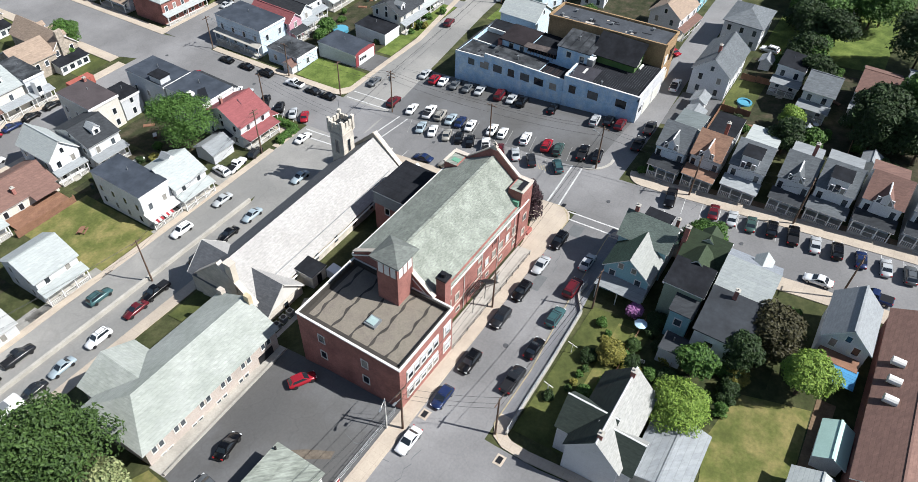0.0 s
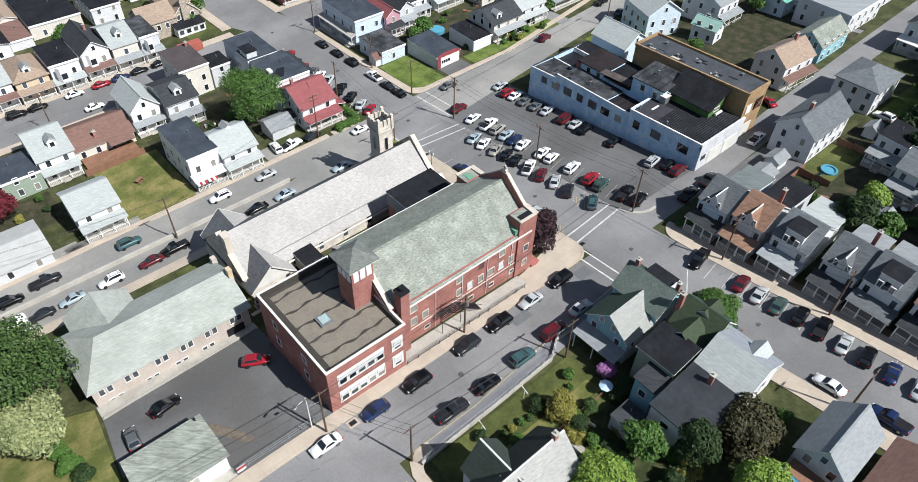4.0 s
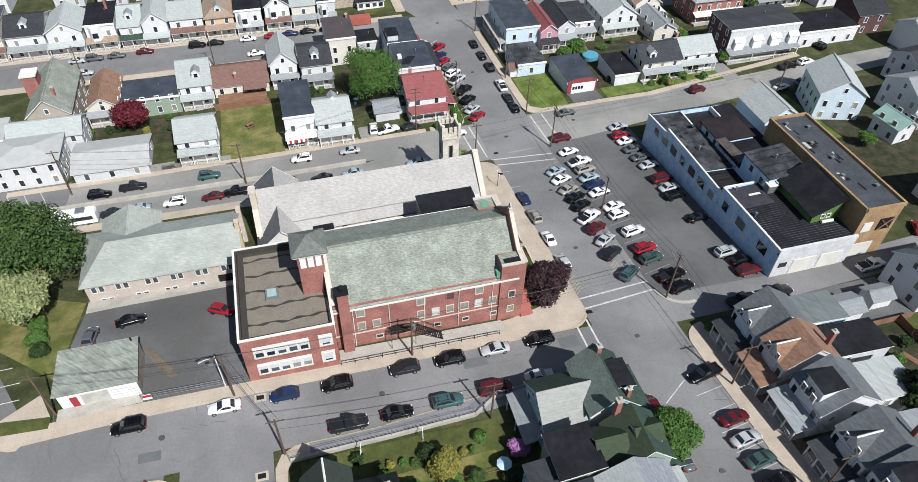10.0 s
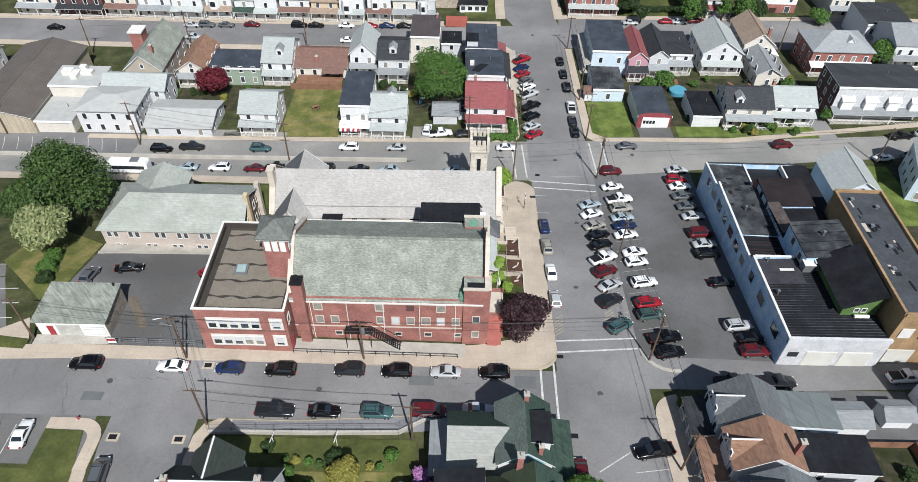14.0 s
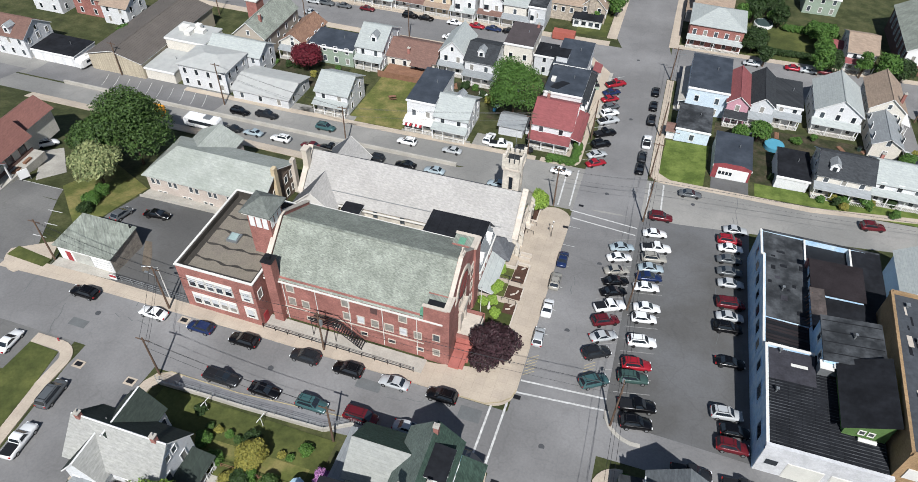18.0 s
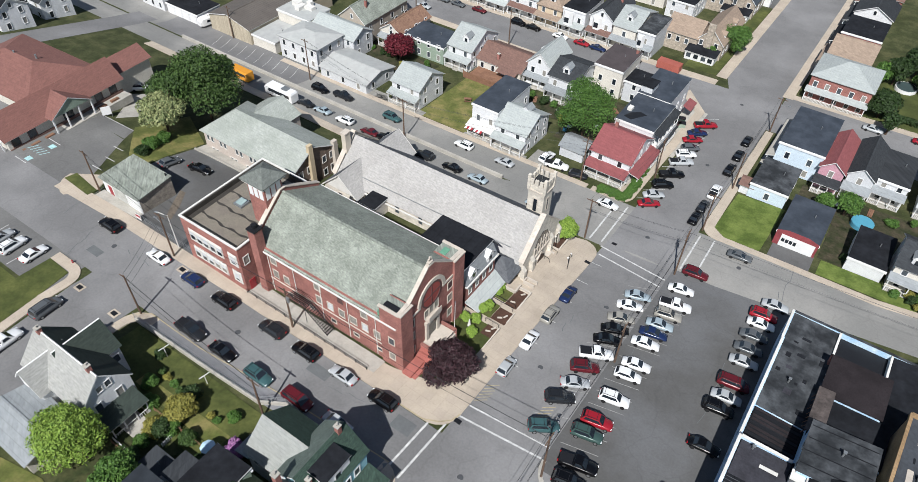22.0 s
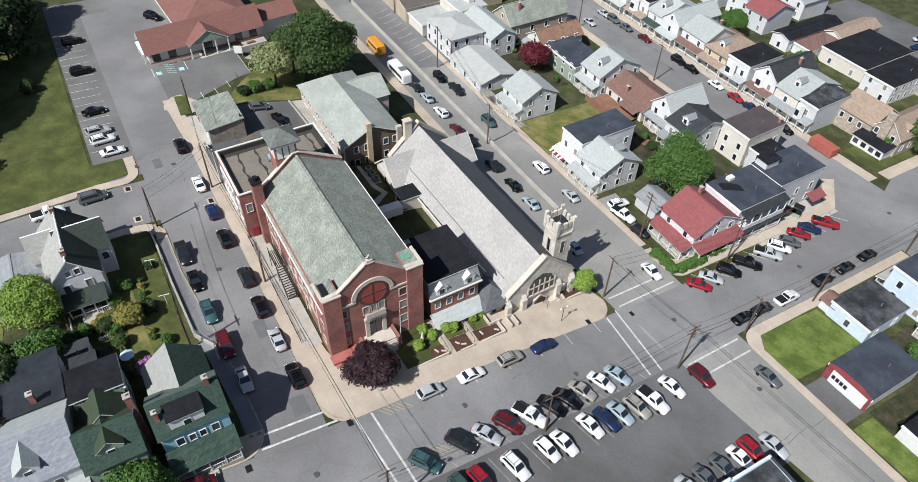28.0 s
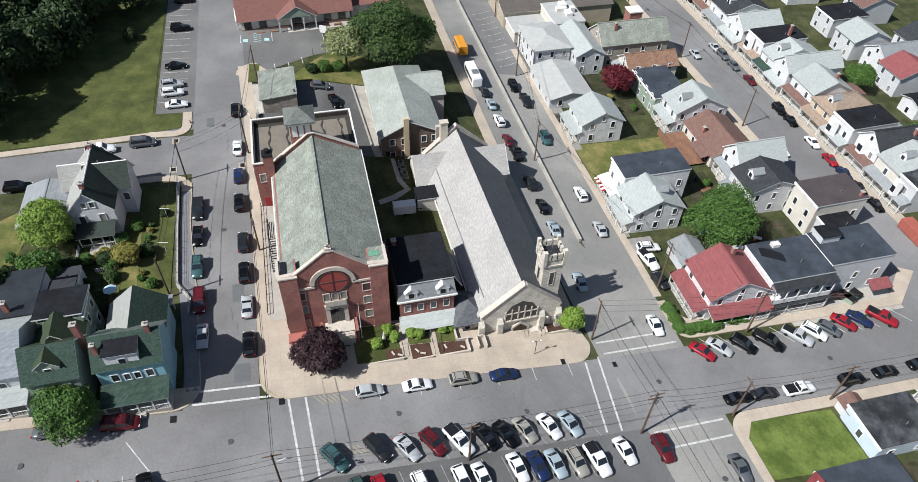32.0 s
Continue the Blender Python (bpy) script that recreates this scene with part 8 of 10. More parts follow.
house("large white block with a grey flat roof", 204, 40, 222, 54, 6.4, "flat", 0.6, SIDING, GREYSH, gap=3.4, name="building", category="building")
house("white house with stacked rear balconies", 206, 19, 217, 28, 6.6, "gx", 2.4, SIDING, DARKSH, porches=(("w", 2.2, COPING),))
house("pale teal house with a grey-green gable roof", 186, 37.6, 199, 45, 4.6, "gx", 2.6, TEAL, SHINGLE)

# ---- main street row beyond ----
rng = random.Random(11)
STUCCO = mat("tan_stucco", "b9aa93", 0.9, var=0.12, scale=0.5)
MANSARD = mat("dark_mansard", "52433f", 0.9, var=0.15, scale=0.4, pattern="courses", size=(0.5, 0.24), dark=0.8)
ROW = [(-88, -74, 6.4, "flat", DARKSH, GREYSID, DARKSH, ""), (-72, -60, 6.0, "gy", GREYSH, BLUESID, GREYSH, ""), (-44, -33, 7.0, "flat", BLACKPLAIN, CREAM, GREYSH, "bay"), (-32.6, -20, 8.8, "flat", BLACKPLAIN, BRICKD, DARKSH, "mansard"),
       (-19.6, -11, 8.6, "flat", GREYROOF, CREAM, BROWNSH, "mansard"), (-10, -1, 6.2, "gx", DARKSH, SIDING, GREYSH, "dormer"), (-0.4, 8, 6.4, "gy", PALESH, SIDING, PALESH, ""), (8.8, 16, 7.0, "flat", BLACKPLAIN, SIDING, TANSH, "bay"),
       (17, 22.4, 5.8, "gx", PALESH, SIDING, GREENSH, "dormer"), (22.8, 29, 6.6, "gy", PALESH, SIDING, PALESH, ""), (29.6, 38, 6.0, "gx", PALESH, SIDING, BROWNSH, ""), (38.6, 46, 5.4, "hip", TANSH, STUCCO, TANSH, "dormer"),
       (46.6, 53.4, 7.0, "flat", BLACKPLAIN, SIDING, PALESH, "bay"), (54.4, 61, 6.8, "gy", DARKSH, SIDING, BROWNSH, "bay"), (61.6, 68, 6.2, "gx", PALESH, CREAM, GREYSH, "dormer"), (68.6, 73.4, 6.8, "flat", GREYROOF, GREYSID, GREYSH, "bay")]
for i, (xa, xb, hh, rf, rm, wm, pm, extra) in enumerate(ROW):
    kind = {SIDING: "white", CREAM: "cream", GREYSID: "grey", BLUESID: "pale blue", BRICKD: "dark brick", STUCCO: "tan stucco", STONE: "tan stone"}[wm]
    hs = house("%s main street house with a %s roof and porch" % (kind, {"flat": "flat", "hip": "hipped"}.get(rf, "gabled")), xa, 155.4 + (0.0, 0.9, 0.4)[i % 3], xb, 168 + rng.uniform(-2, 3), hh, rf, 2.6, wm, rm, porches=(("s", 1.9, pm),), gap=2.8, faces="s",
               dormers=((0, -4.4, hh + 0.9, "s"),) if extra == "dormer" else (), group="main street row", stacks=((1.5, 2.0, hh, hh + 3.0),) if i % 3 == 1 else ())
    hw, hd = (xb - xa) / 2, 6.2
    if extra == "bay":
        part("bay_window", Shape().prism([(-hw * 0.75, -hd - 0.5), (-hw * 0.55, -hd - 1.5), (-hw * 0.1, -hd - 1.5), (hw * 0.1, -hd - 0.5)], 3.2, hh - 0.2), WHITE, hs)
        part("bay_glass", Shape().box(-hw * 0.52, -hd - 1.54, 4.0, -hw * 0.13, -hd - 1.5, 5.4), GLASS, hs)
    elif extra == "mansard":
        part("mansard", Shape().slab([(-hw, -hd - 0.9, hh - 2.4), (hw, -hd - 0.9, hh - 2.4), (hw, -hd + 0.2, hh + 0.3), (-hw, -hd + 0.2, hh + 0.3)], 0.2), MANSARD, hs)
        for u in (-0.6, 0, 0.6):
            window(hs, u * hw, -hd - 0.9, hh - 2.0, 1.0, 1.5, "s", WHITE, "mansard_window")
    if i % 2 == 0:
        part("shed_roof", Shape().slab([(-hw * 0.6, 8.5, 3.4), (hw * 0.6, 8.5, 3.4), (hw * 0.6, 12.0, 2.8), (-hw * 0.6, 12.0, 2.8)], 0.15), (GREYSH, BROWNSH, PALESH)[i % 3], hs)
        part("shed_wall", Shape().box(-hw * 0.55, 6.0, -2, hw * 0.55, 11.7, 2.8), wm, hs)
for i, (xa, xb, ya, rf, rm, wm) in enumerate(((111.6, 125.4, 160.0, "hip", PALESH, BRICK), (186, 198, 160, "flat", DARKSH, CREAM),
                                              (190, 204, 130, "gx", GREYSH, SIDING), (188, 200, 142, "flat", DARKSH, SIDING))):
    house("%s town house beyond the main street" % {SIDING: "white", CREAM: "cream", BRICK: "red brick"}[wm], xa, ya, xb, ya + 12, 6.4, rf, 2.8, wm, rm, porches=(("s", 1.6, rm if rf != "flat" else GREYSH),), gap=2.6, faces="s")
house("white house with a pale roof and a red porch roof", 151.0, 160.0, 157.8, 172.0, 5.2, "gx", 2.4, SIDING, TANSH, porches=(("s", 1.8, REDSH),), gap=2.4)
house("small white shed with a red roof", 146.4, 166.2, 150.8, 170.6, 2.8, "gx", 1.0, SIDING, REDSH, floors=0, name="shed", category="shed")
cp = thing("chapel", 171.2, 176.0, gz(171, 165), "large chapel with a white front gable and green-grey roof", "church")
part("wall", Shape().box(-6.5, -13.0, -3, 6.5, 13.0, 6.4), BRICKD, cp)
part("front", Shape().box(-6.5, -13.12, 2.6, 6.5, -13.0, 6.4).add([(x, y, z) for y in (-13.12, -13.0) for x, z in ((-6.5, 6.4), (6.5, 6.4), (0, 10.0))], [(0, 1, 2), (5, 4, 3), (0, 3, 4, 1), (1, 4, 5, 2), (2, 5, 3, 0)]), WHITE, cp, "white rendered front gable")
part("front_base", Shape().box(-6.5, -13.3, -3, 6.5, -13.12, 2.6), BRICK, cp)
part("wall_sign", Shape().box(-0.12, -13.2, 5.0, 0.12, -13.12, 8.0).box(-0.8, -13.2, 6.8, 0.8, -13.12, 7.0), BLUESID, cp, "pale blue cross on the gable")
for g in (-1, 1):
    part("roof_slope", Shape().slab([(0, -13.5, 10.2), (0, 13.2, 10.2), (g * 7.0, 13.2, 6.1), (g * 7.0, -13.5, 6.1)], 0.2), SHINGLE, cp)
for k in range(7):
    window(cp, -6.5, -10.8 + 3.6 * k, 2.4, 1.0, 2.6, "w", BLUESID)
for x in (-4.6, 4.6):
    window(cp, x, -13.12, 3.4, 0.8, 1.6, "s")
    window(cp, x * 0.9, -13.3, 0.2, 1.4, 1.8, "s")
part("chapel_door", Shape().box(-1.0, -13.4, -1.0, 1.0, -13.3, 1.6), mat("dark_door", "3a2c25"), cp)
sk = thing("waste_container", 79.2, 144.6, gz(79.2, 137), "large red steel waste container", "container")
part("tub", Shape().box(-3.0, -1.2, 0.3, 3.0, 1.2, 2.3), SKIP, sk)
for k in range(7):
    part("rib", Shape().box(-2.9 + 0.95 * k, -1.28, 0.3, -2.78 + 0.95 * k, -1.2, 2.3), SKIP, sk)
sk.location = (79.6, 152.6, gz(79.6, 152.6))

# ---- porch row on the east side ----
R = [("grey house with crossed gables", 20.4, MIDSH, BLUESID, GREENISH := mat("grey_green_shingle", "626a6a", 0.9, var=0.15, scale=0.3, fine=2.0, pattern="courses", size=(0.9, 0.24), dark=0.85, bump=0.25), DARKSH),
     ("house with orange shingled crossed gables", 13.9, ORANGESH, GREYSID, BLACKPLAIN, ORANGESH), ("white house with a grey roof and flat dormer", 6.6, MIDSH, SIDING, PALESH, GREYSH),
     ("white and grey house with a steep front gable", -1.4, MIDSH, SIDING, GREYSH, DARKSH), ("house with a weathered tan and grey roof", -7.8, MIDSH, SIDING, GREYSH, MIDSH), ("house with a brown shingled roof", -15.0, BROWNSH, SIDING, BROWNSH, DARKSH),
     ("pale grey house with a wide porch", -22.6, MIDSH, GREYSID, GREYSH, DARKSH), ("brown-roofed porch house", -30, BROWNSH, SIDING, BROWNSH, DARKSH)]
for i, (lab, yc, rm, wm, rear, pm) in enumerate(R):
    hy = 2.7 if i in (0, 1, 3) else 3.0
    ob = thing("house", 118.6, yc, gz(116, yc), lab + " behind a porch", "house", 0, "porch houses")
    block(ob, -4.2, -hy, 4.4, hy, 5.8, 3.0, "y", wm, rm, rm, 0.25)
    if i not in (2, 4):
        block(ob, -4.4, -hy * 0.48, 0.0, hy * 0.48, 6.2, 1.9, "x", wm, rm, rm, 0.25)
    tail = 13.9 if i == 1 else 11.9 if i < 3 else 9.7
    part("rear_wall", Shape().box(4.4, -hy + 0.2, -2.5, tail - 0.3, hy - 0.2, 4.9), wm, ob)
    part("rear_roof", Shape().slab([(4.4, -hy, 5.6), (4.4, hy, 5.6), (tail, hy, 5.0), (tail, -hy, 5.0)], 0.16), rear, ob)
    porch(ob, "w", 4.2, hy, 2.6, pm)
    for u in (-1.5, 1.5):
        window(ob, -4.5, u * 0.6, 6.0, 0.6, 1.1, "w")
        window(ob, -4.2, u * 1.35, 3.6, 0.8, 1.4, "w")
        window(ob, -4.2, u * 1.1, 0.9, 0.8, 1.5, "w")
    for x in (-2, 1.4, 6.6):
        window(ob, x, -hy if x < 4 else -hy + 0.2, 3.2, 0.8, 1.4, "s")
    if i in (2, 4):
        dormer(ob, -3.9, 0, 6.1, "w", 3.0, 2.0, 3.6, wm, BLACKPLAIN, shed=True)
    if i in (1, 3):
        chimney(ob, 3.2, -1.0, 7, 9.6)
solo("porch_verge", strip([(112.1, -34), (112.1, 21)], [(113.6, -34), (113.6, 21)], 0.12), DIRT, "dark planted strip before the porches", "verge", kind="structure")
house("big white house with a steep dark grey roof", 145.2, 18.6, 159.6, 26.6, 6.0, "gx", 3.0, SIDING, MIDSH, stacks=((-3, 0.4, 8, 10.4),), dormers=((-7.0, 0.0, 5.6, "w"),))
house("blue-grey house with a hipped roof", 171.0, 18.6, 182.6, 27.6, 5.8, "hip", 2.4, SIDING, MIDSH)
for i, (xa, ya, xb, yb, rm) in enumerate(((154.4, 5.6, 162, 11.2, BLACKPLAIN), (146.6, -1.6, 155.2, 4.2, MIDSH), (150, -11.6, 162, -5.0, BROWNSH), (152, -20, 164, -13, GREYSH), (153, -29, 165, -22, TANSH))):
    house("back-row house with a grey porch roof", xa, ya, xb, yb, 5.8, "gy" if i else "flat", 2.2, SIDING, rm, porches=(("w", 2.2, GREYSH),), gap=2.2, group="back row houses")
ps = thing("paddling_pool", 146.2, 14.2, gz(146.2, 14.2), "round blue paddling pool on the grass", "pool")
part("ring", arch_ring(0, 0, 1.2, 1.6, 0, 360, 0, 0.4, 20), BLUEPOOL, ps).matrix_basis = pose(0, 0, 0.1, 0, -90, 0)
part("water", Shape().tube((0, 0, 0), (0, 0, 0.25), 1.25, sides=20), mat("water", "4f8ea3", 0.1, var=0.1), ps)
pb = thing("round_pool", 133.6, 116.6, gz(133.6, 116.6), "round blue above-ground pool in a garden", "pool")
part("wall", Shape().tube((0, 0, -0.5), (0, 0, 1.0), 2.1, sides=24), BLUEPOOL, pb)
part("water", Shape().tube((0, 0, 0.9), (0, 0, 1.03), 1.95, sides=24), mat("water", "4f8ea3", 0.1), pb)

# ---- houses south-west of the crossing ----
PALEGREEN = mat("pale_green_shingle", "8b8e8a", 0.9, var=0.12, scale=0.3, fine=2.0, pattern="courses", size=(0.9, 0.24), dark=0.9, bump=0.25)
th = thing("house", 86.0, 15.0, gz(86, 15), "teal house with green and pale shingled gables", "house")
# Roof tones differ by slope: south pale, west mid green, others dark green.
front_t = block(th, 0.2, -3.9, 6.6, 4.0, 6.8, 2.8, "y", TEAL, mat("mid_green_shingle", "5f6a64", 0.9, var=0.3, scale=0.35, streaks=3.0, spec=0.15, pattern="courses", size=(0.5, 0.16), dark=0.75, bump=0.25), GREENSH)
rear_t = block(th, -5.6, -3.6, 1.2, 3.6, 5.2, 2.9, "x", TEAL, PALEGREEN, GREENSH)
part("white_side", Shape().box(-5.6, -3.66, -2.5, 0.2, -3.6, 5.2).box(0.2, -3.96, -2.5, 6.6, -3.9, 6.8), SIDING, th)
for u in (-2.0, 2.2):
    window(th, -5.6, u, 3.2, 0.85, 1.4, "w")
    window(th, -5.6, u * 0.5, 5.6, 0.7, 1.0, "w")
    window(th, 6.6, u, 4.0, 0.85, 1.4, "e")
    window(th, 6.6, u * 0.3, 4.0, 0.7, 1.2, "e")
for x in (-4.2, -1.6, 2.6, 5.4):
    window(th, x, -3.66 if x < 0 else -3.96, 3.4, 0.85, 1.4, "s")
dormer(th, 6.3, -0.4, 7.0, "e", 4.0, 1.9, 2.7, SIDING, BLACKPLAIN, shed=True)
hubp = porch(th, "e", 6.6, 3.9, 3.0, GREENSH, posts=5)
part("rear_porch_roof", Shape().slab([(-5.6, -3.8, 3.5), (-5.6, 3.9, 3.5), (-8.2, 3.9, 2.8), (-8.2, -3.8, 2.8)], 0.14), GREYSH, th)
for y in (-3.4, 0, 3.4):
    part("rear_post", Shape().box(-8.1, y - 0.07, -2, -7.95, y + 0.07, 2.8), WHITE, th)
chimney(th, 3.6, 3.0, 7.5, 10.8)
chimney(th, 5.0, -3.4, 6.5, 10.0, 0.5)

gh = thing("house", 85.4, 6.2, gz(85.4, 6.2), "green house with olive and black shingled roofs", "house")
block(gh, 1.4, -3.0, 7.8, 3.0, 6.2, 3.0, "y", GREENSID, OLIVESH, GREENSH)
block(gh, -1.0, -2.8, 2.4, 2.8, 6.0, 2.6, "x", GREENSID, OLIVESH, OLIVESH)
part("rear_wall", Shape().box(-6.4, -2.8, -2.5, -1.0, 2.8, 7.2), GREENSID, gh)
part("rear_roof", Shape().slab([(-6.7, -3.1, 7.3), (-6.7, 3.1, 7.3), (-0.9, 3.1, 8.0), (-0.9, -3.1, 8.0)], 0.2), BLACKPLAIN, gh, "black membrane roof")
part("rear_eave", Shape().box(-6.75, 2.85, 7.0, -0.9, 3.15, 7.2), WHITE, gh)
for u in (-5.2, -2.6):
    window(gh, u, 2.8, 4.2, 0.85, 1.4, "n")
    window(gh, u, 2.8, 1.2, 0.85, 1.4, "n")
dormer(gh, 7.0, 0, 6.4, "e", 2.8, 1.5, 3.4, GREENSID, OLIVESH)
porch(gh, "e", 7.8, 2.9, 2.3, GREENSH)
chimney(gh, 3.0, 3.35, -2.0, 10.4, 0.7)
part("rear_lean_to", Shape().box(-9.6, -2.6, -2.5, -6.4, 0.4, 5.6), TEAL, gh)
part("lean_to_roof", Shape().slab([(-9.9, -2.9, 5.8), (-9.9, 0.7, 5.8), (-6.3, 0.7, 6.2), (-6.3, -2.9, 6.2)], 0.14), DARKSH, gh)
window(gh, -9.6, -1.1, 3.0, 1.0, 1.3, "w")
for u in (-8.4, -7.2):
    window(gh, u, 0.4, 3.4, 0.7, 1.3, "n")
for u in (-1.4, 1.4):
    window(gh, 7.8, u, 3.5, 0.85, 1.4, "e")

dh = thing("house", 83.0, -0.9, gz(83, -0.9), "pale double house with a grey gable and dark flat rear", "house")
block(dh, -0.6, -3.8, 8.8, 3.4, 5.8, 2.8, "y", SIDING, PALESH, mat("blue_grey_shingle", "80868c", 0.9, var=0.2, fine=2.0, pattern="courses", size=(0.9, 0.24), dark=0.85))
part("rear_wall", Shape().box(-9.4, -3.6, -2.5, -0.6, 3.4, 5.6), SIDING, dh)
part("rear_flat_roof", Shape().slab([(-9.7, -3.9, 5.75), (-0.5, -3.9, 6.4), (-0.5, 3.7, 6.4), (-9.7, 3.7, 5.75)], 0.2), mat("blue_black_membrane", "2a2e32", 0.5, spec=0.4, var=0.4, scale=0.3, fine=1.2, bump=0.05), dh, "patched dark membrane roof")
chimney(dh, -1.6, 0.4, 6, 8.0, 0.6)
dormer(dh, 8.0, -1.2, 5.9, "e", 2.4, 1.4, 3.4, SIDING, PALESH)
porch(dh, "e", 8.8, 3.5, 2.4, PALESH)
for x in (-7.4, -4.6, -1.6, 2.2, 5.6):
    window(dh, x, -3.6 if x < -0.6 else -3.8, 3.0, 0.85, 1.4, "s")
for y in (-2.2, 1.0):
    window(dh, -9.4, y, 3.2, 1.2, 1.0, "w")
    window(dh, 8.8, y, 3.2, 0.85, 1.4, "e")
house("low dark-roofed rear shed", 70.6, 2.4, 74.0, 5.8, 2.8, "flat", 0.6, SIDING, DARKSH, floors=0, name="shed", category="shed")
gr = house("grey gabled house with a blue sheet lean-to", 81.4, -18.6, 90.4, -12.6, 5.2, "gx", 2.8, SIDING, GREYSH, gap=2.4)
part("wood_deck", Shape().box(-6.8, -2.6, -2, -4.5, 2.6, 3.0), WOOD, gr)
part("blue_roof", Shape().slab([(-9.6, -2.8, 2.5), (-9.6, 2.8, 2.5), (-6.4, 2.8, 3.0), (-6.4, -2.8, 3.0)], 0.08), TARP, gr)
wb = thing("house", 55.0, 6.7, gz(55.4, 5.6) - 0.7, "white house with steep crossed pale and dark green gables", "house")
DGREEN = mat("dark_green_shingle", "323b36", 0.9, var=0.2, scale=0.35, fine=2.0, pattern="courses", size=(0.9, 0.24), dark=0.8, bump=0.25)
PALEW = mat("lit_bleached_shingle", "939490", 0.9, var=0.18, scale=0.3, fine=2.0, pattern="courses", size=(0.9, 0.24), dark=0.9, bump=0.25)
# Bleached slopes also hold sunlight in their pale colour, dark green ones shade.
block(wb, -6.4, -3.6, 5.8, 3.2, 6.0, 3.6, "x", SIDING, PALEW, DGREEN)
block(wb, -4.6, -1.0, 0.8, 5.2, 5.9, 3.2, "y", SIDING, DGREEN, DGREEN)
block(wb, -5.6, -5.0, -0.6, 0.5, 5.6, 3.0, "y", SIDING, DGREEN, PALEW)
porch(wb, "e", 5.8, 2.6, 2.8, DGREEN)
for u in (-1.7, 1.3):
    window(wb, 5.8, u, 3.6, 0.85, 1.4, "e")
    window(wb, 5.8, u * 0.4, 6.6, 0.7, 1.0, "e")
    window(wb, 0.8, u + 3.0, 3.2, 0.85, 1.4, "e")
for u in (-4.4, -1.6):
    window(wb, u, -5.0, 3.0, 0.85, 1.4, "s")
for u in (1.6, 4.0):
    window(wb, u, -3.6, 3.2, 0.85, 1.4, "s")
    window(wb, u, -3.6, 0.6, 0.85, 1.4, "s")
chimney(wb, 4.6, -0.2, 8.4, 10.6)
chimney(wb, -5.6, -0.3, 8.4, 10.4)
house("low grey-roofed garage behind the white house", 50.6, -4.6, 60.2, 2.0, 2.8, "gx", 0.9, CREAM, GREYSH, floors=0, name="garage", category="garage")
bm_ = house("long brown-roofed building with roof vents", 62.0, -29, 92.0, -20.2, 4.0, "gx", 2.0, BRICK, BROWNSH, floors=1, gap=4.0, name="long_building", category="building")
for x in (4.2, 0.8, -2.6):
    part("roof_vent", Shape().tube((x, 2.0, 5.4), (x, 3.6, 5.4), 0.6, sides=12), COPING, bm_)
house("pale shed with a white roof", 56.6, -20.5, 61.2, -14.6, 2.6, "gx", 1.4, SIDING, PALESH, floors=0, name="shed", category="shed")
house("pale green shed roof by the lane", 64.5, -19.6, 70, -16.4, 2.4, "gx", 1.0, SIDING, mat("pale_green_roof", "9fbdb4", 0.7, var=0.1), floors=0, name="shed", category="shed")

# ---- retaining wall with its fence along the front street ----
rw = thing("garden_wall", 0, 0, 0, "pale concrete retaining wall with a mesh fence", "wall")
pts = [(48.8, 17.9), (55, 18.1), (62, 18.2), (73.6, 18.6), (76.8, 20.6), (79.6, 20.4)]
for (xa, ya), (xb, yb) in zip(pts, pts[1:]):
    d = Vector((xb - xa, yb - ya)).normalized() * 0.15
    za, zb = gz(xa, ya), gz(xb, yb)
    part("wall_panel", Shape().add([(xa - d.y, ya + d.x, za - 1), (xa + d.y, ya - d.x, za - 1), (xb + d.y, yb - d.x, zb - 1), (xb - d.y, yb + d.x, zb - 1), (xa - d.y, ya + d.x, za + 0.7), (xa + d.y, ya - d.x, za + 0.7), (xb + d.y, yb - d.x, zb + 0.7), (xb - d.y, yb + d.x, zb + 0.7)],
                                   [(3, 2, 1, 0), (4, 5, 6, 7), (0, 1, 5, 4), (1, 2, 6, 5), (2, 3, 7, 6), (3, 0, 4, 7)]), CONC2, rw)
    n = max(2, int(math.dist((xa, ya), (xb, yb)) / 2.2))
    for i in range(n):
        u = i / n
        x, y = xa + (xb - xa) * u, ya + (yb - ya) * u
        part("fence_post", Shape().tube((x, y, gz(x, y) + 0.7), (x, y, gz(x, y) + 1.9), 0.035, sides=6), METAL, rw)
    for dz in (1.0, 1.3, 1.6, 1.88):
        part("fence_rail", Shape().tube((xa, ya, za + dz), (xb, yb, zb + dz), 0.022, sides=5), METAL, rw)
fence = thing("board_fence", 0, 0, 0, "brown wooden fence of wide level boards", "fence")
for k in range(5):
    z0 = gz(46, 117.2) - 0.1 + 0.36 * k
    part("board", Shape().box(39.7, 117.1, z0, 52.2, 117.18, z0 + 0.31), WOOD, fence)
for i in range(6):
    x = 39.8 + 2.44 * i
    part("fence_post", Shape().box(x - 0.07, 117.18, gz(x, 117) - 0.3, x + 0.07, 117.32, gz(46, 117) + 1.9), WOOD, fence)

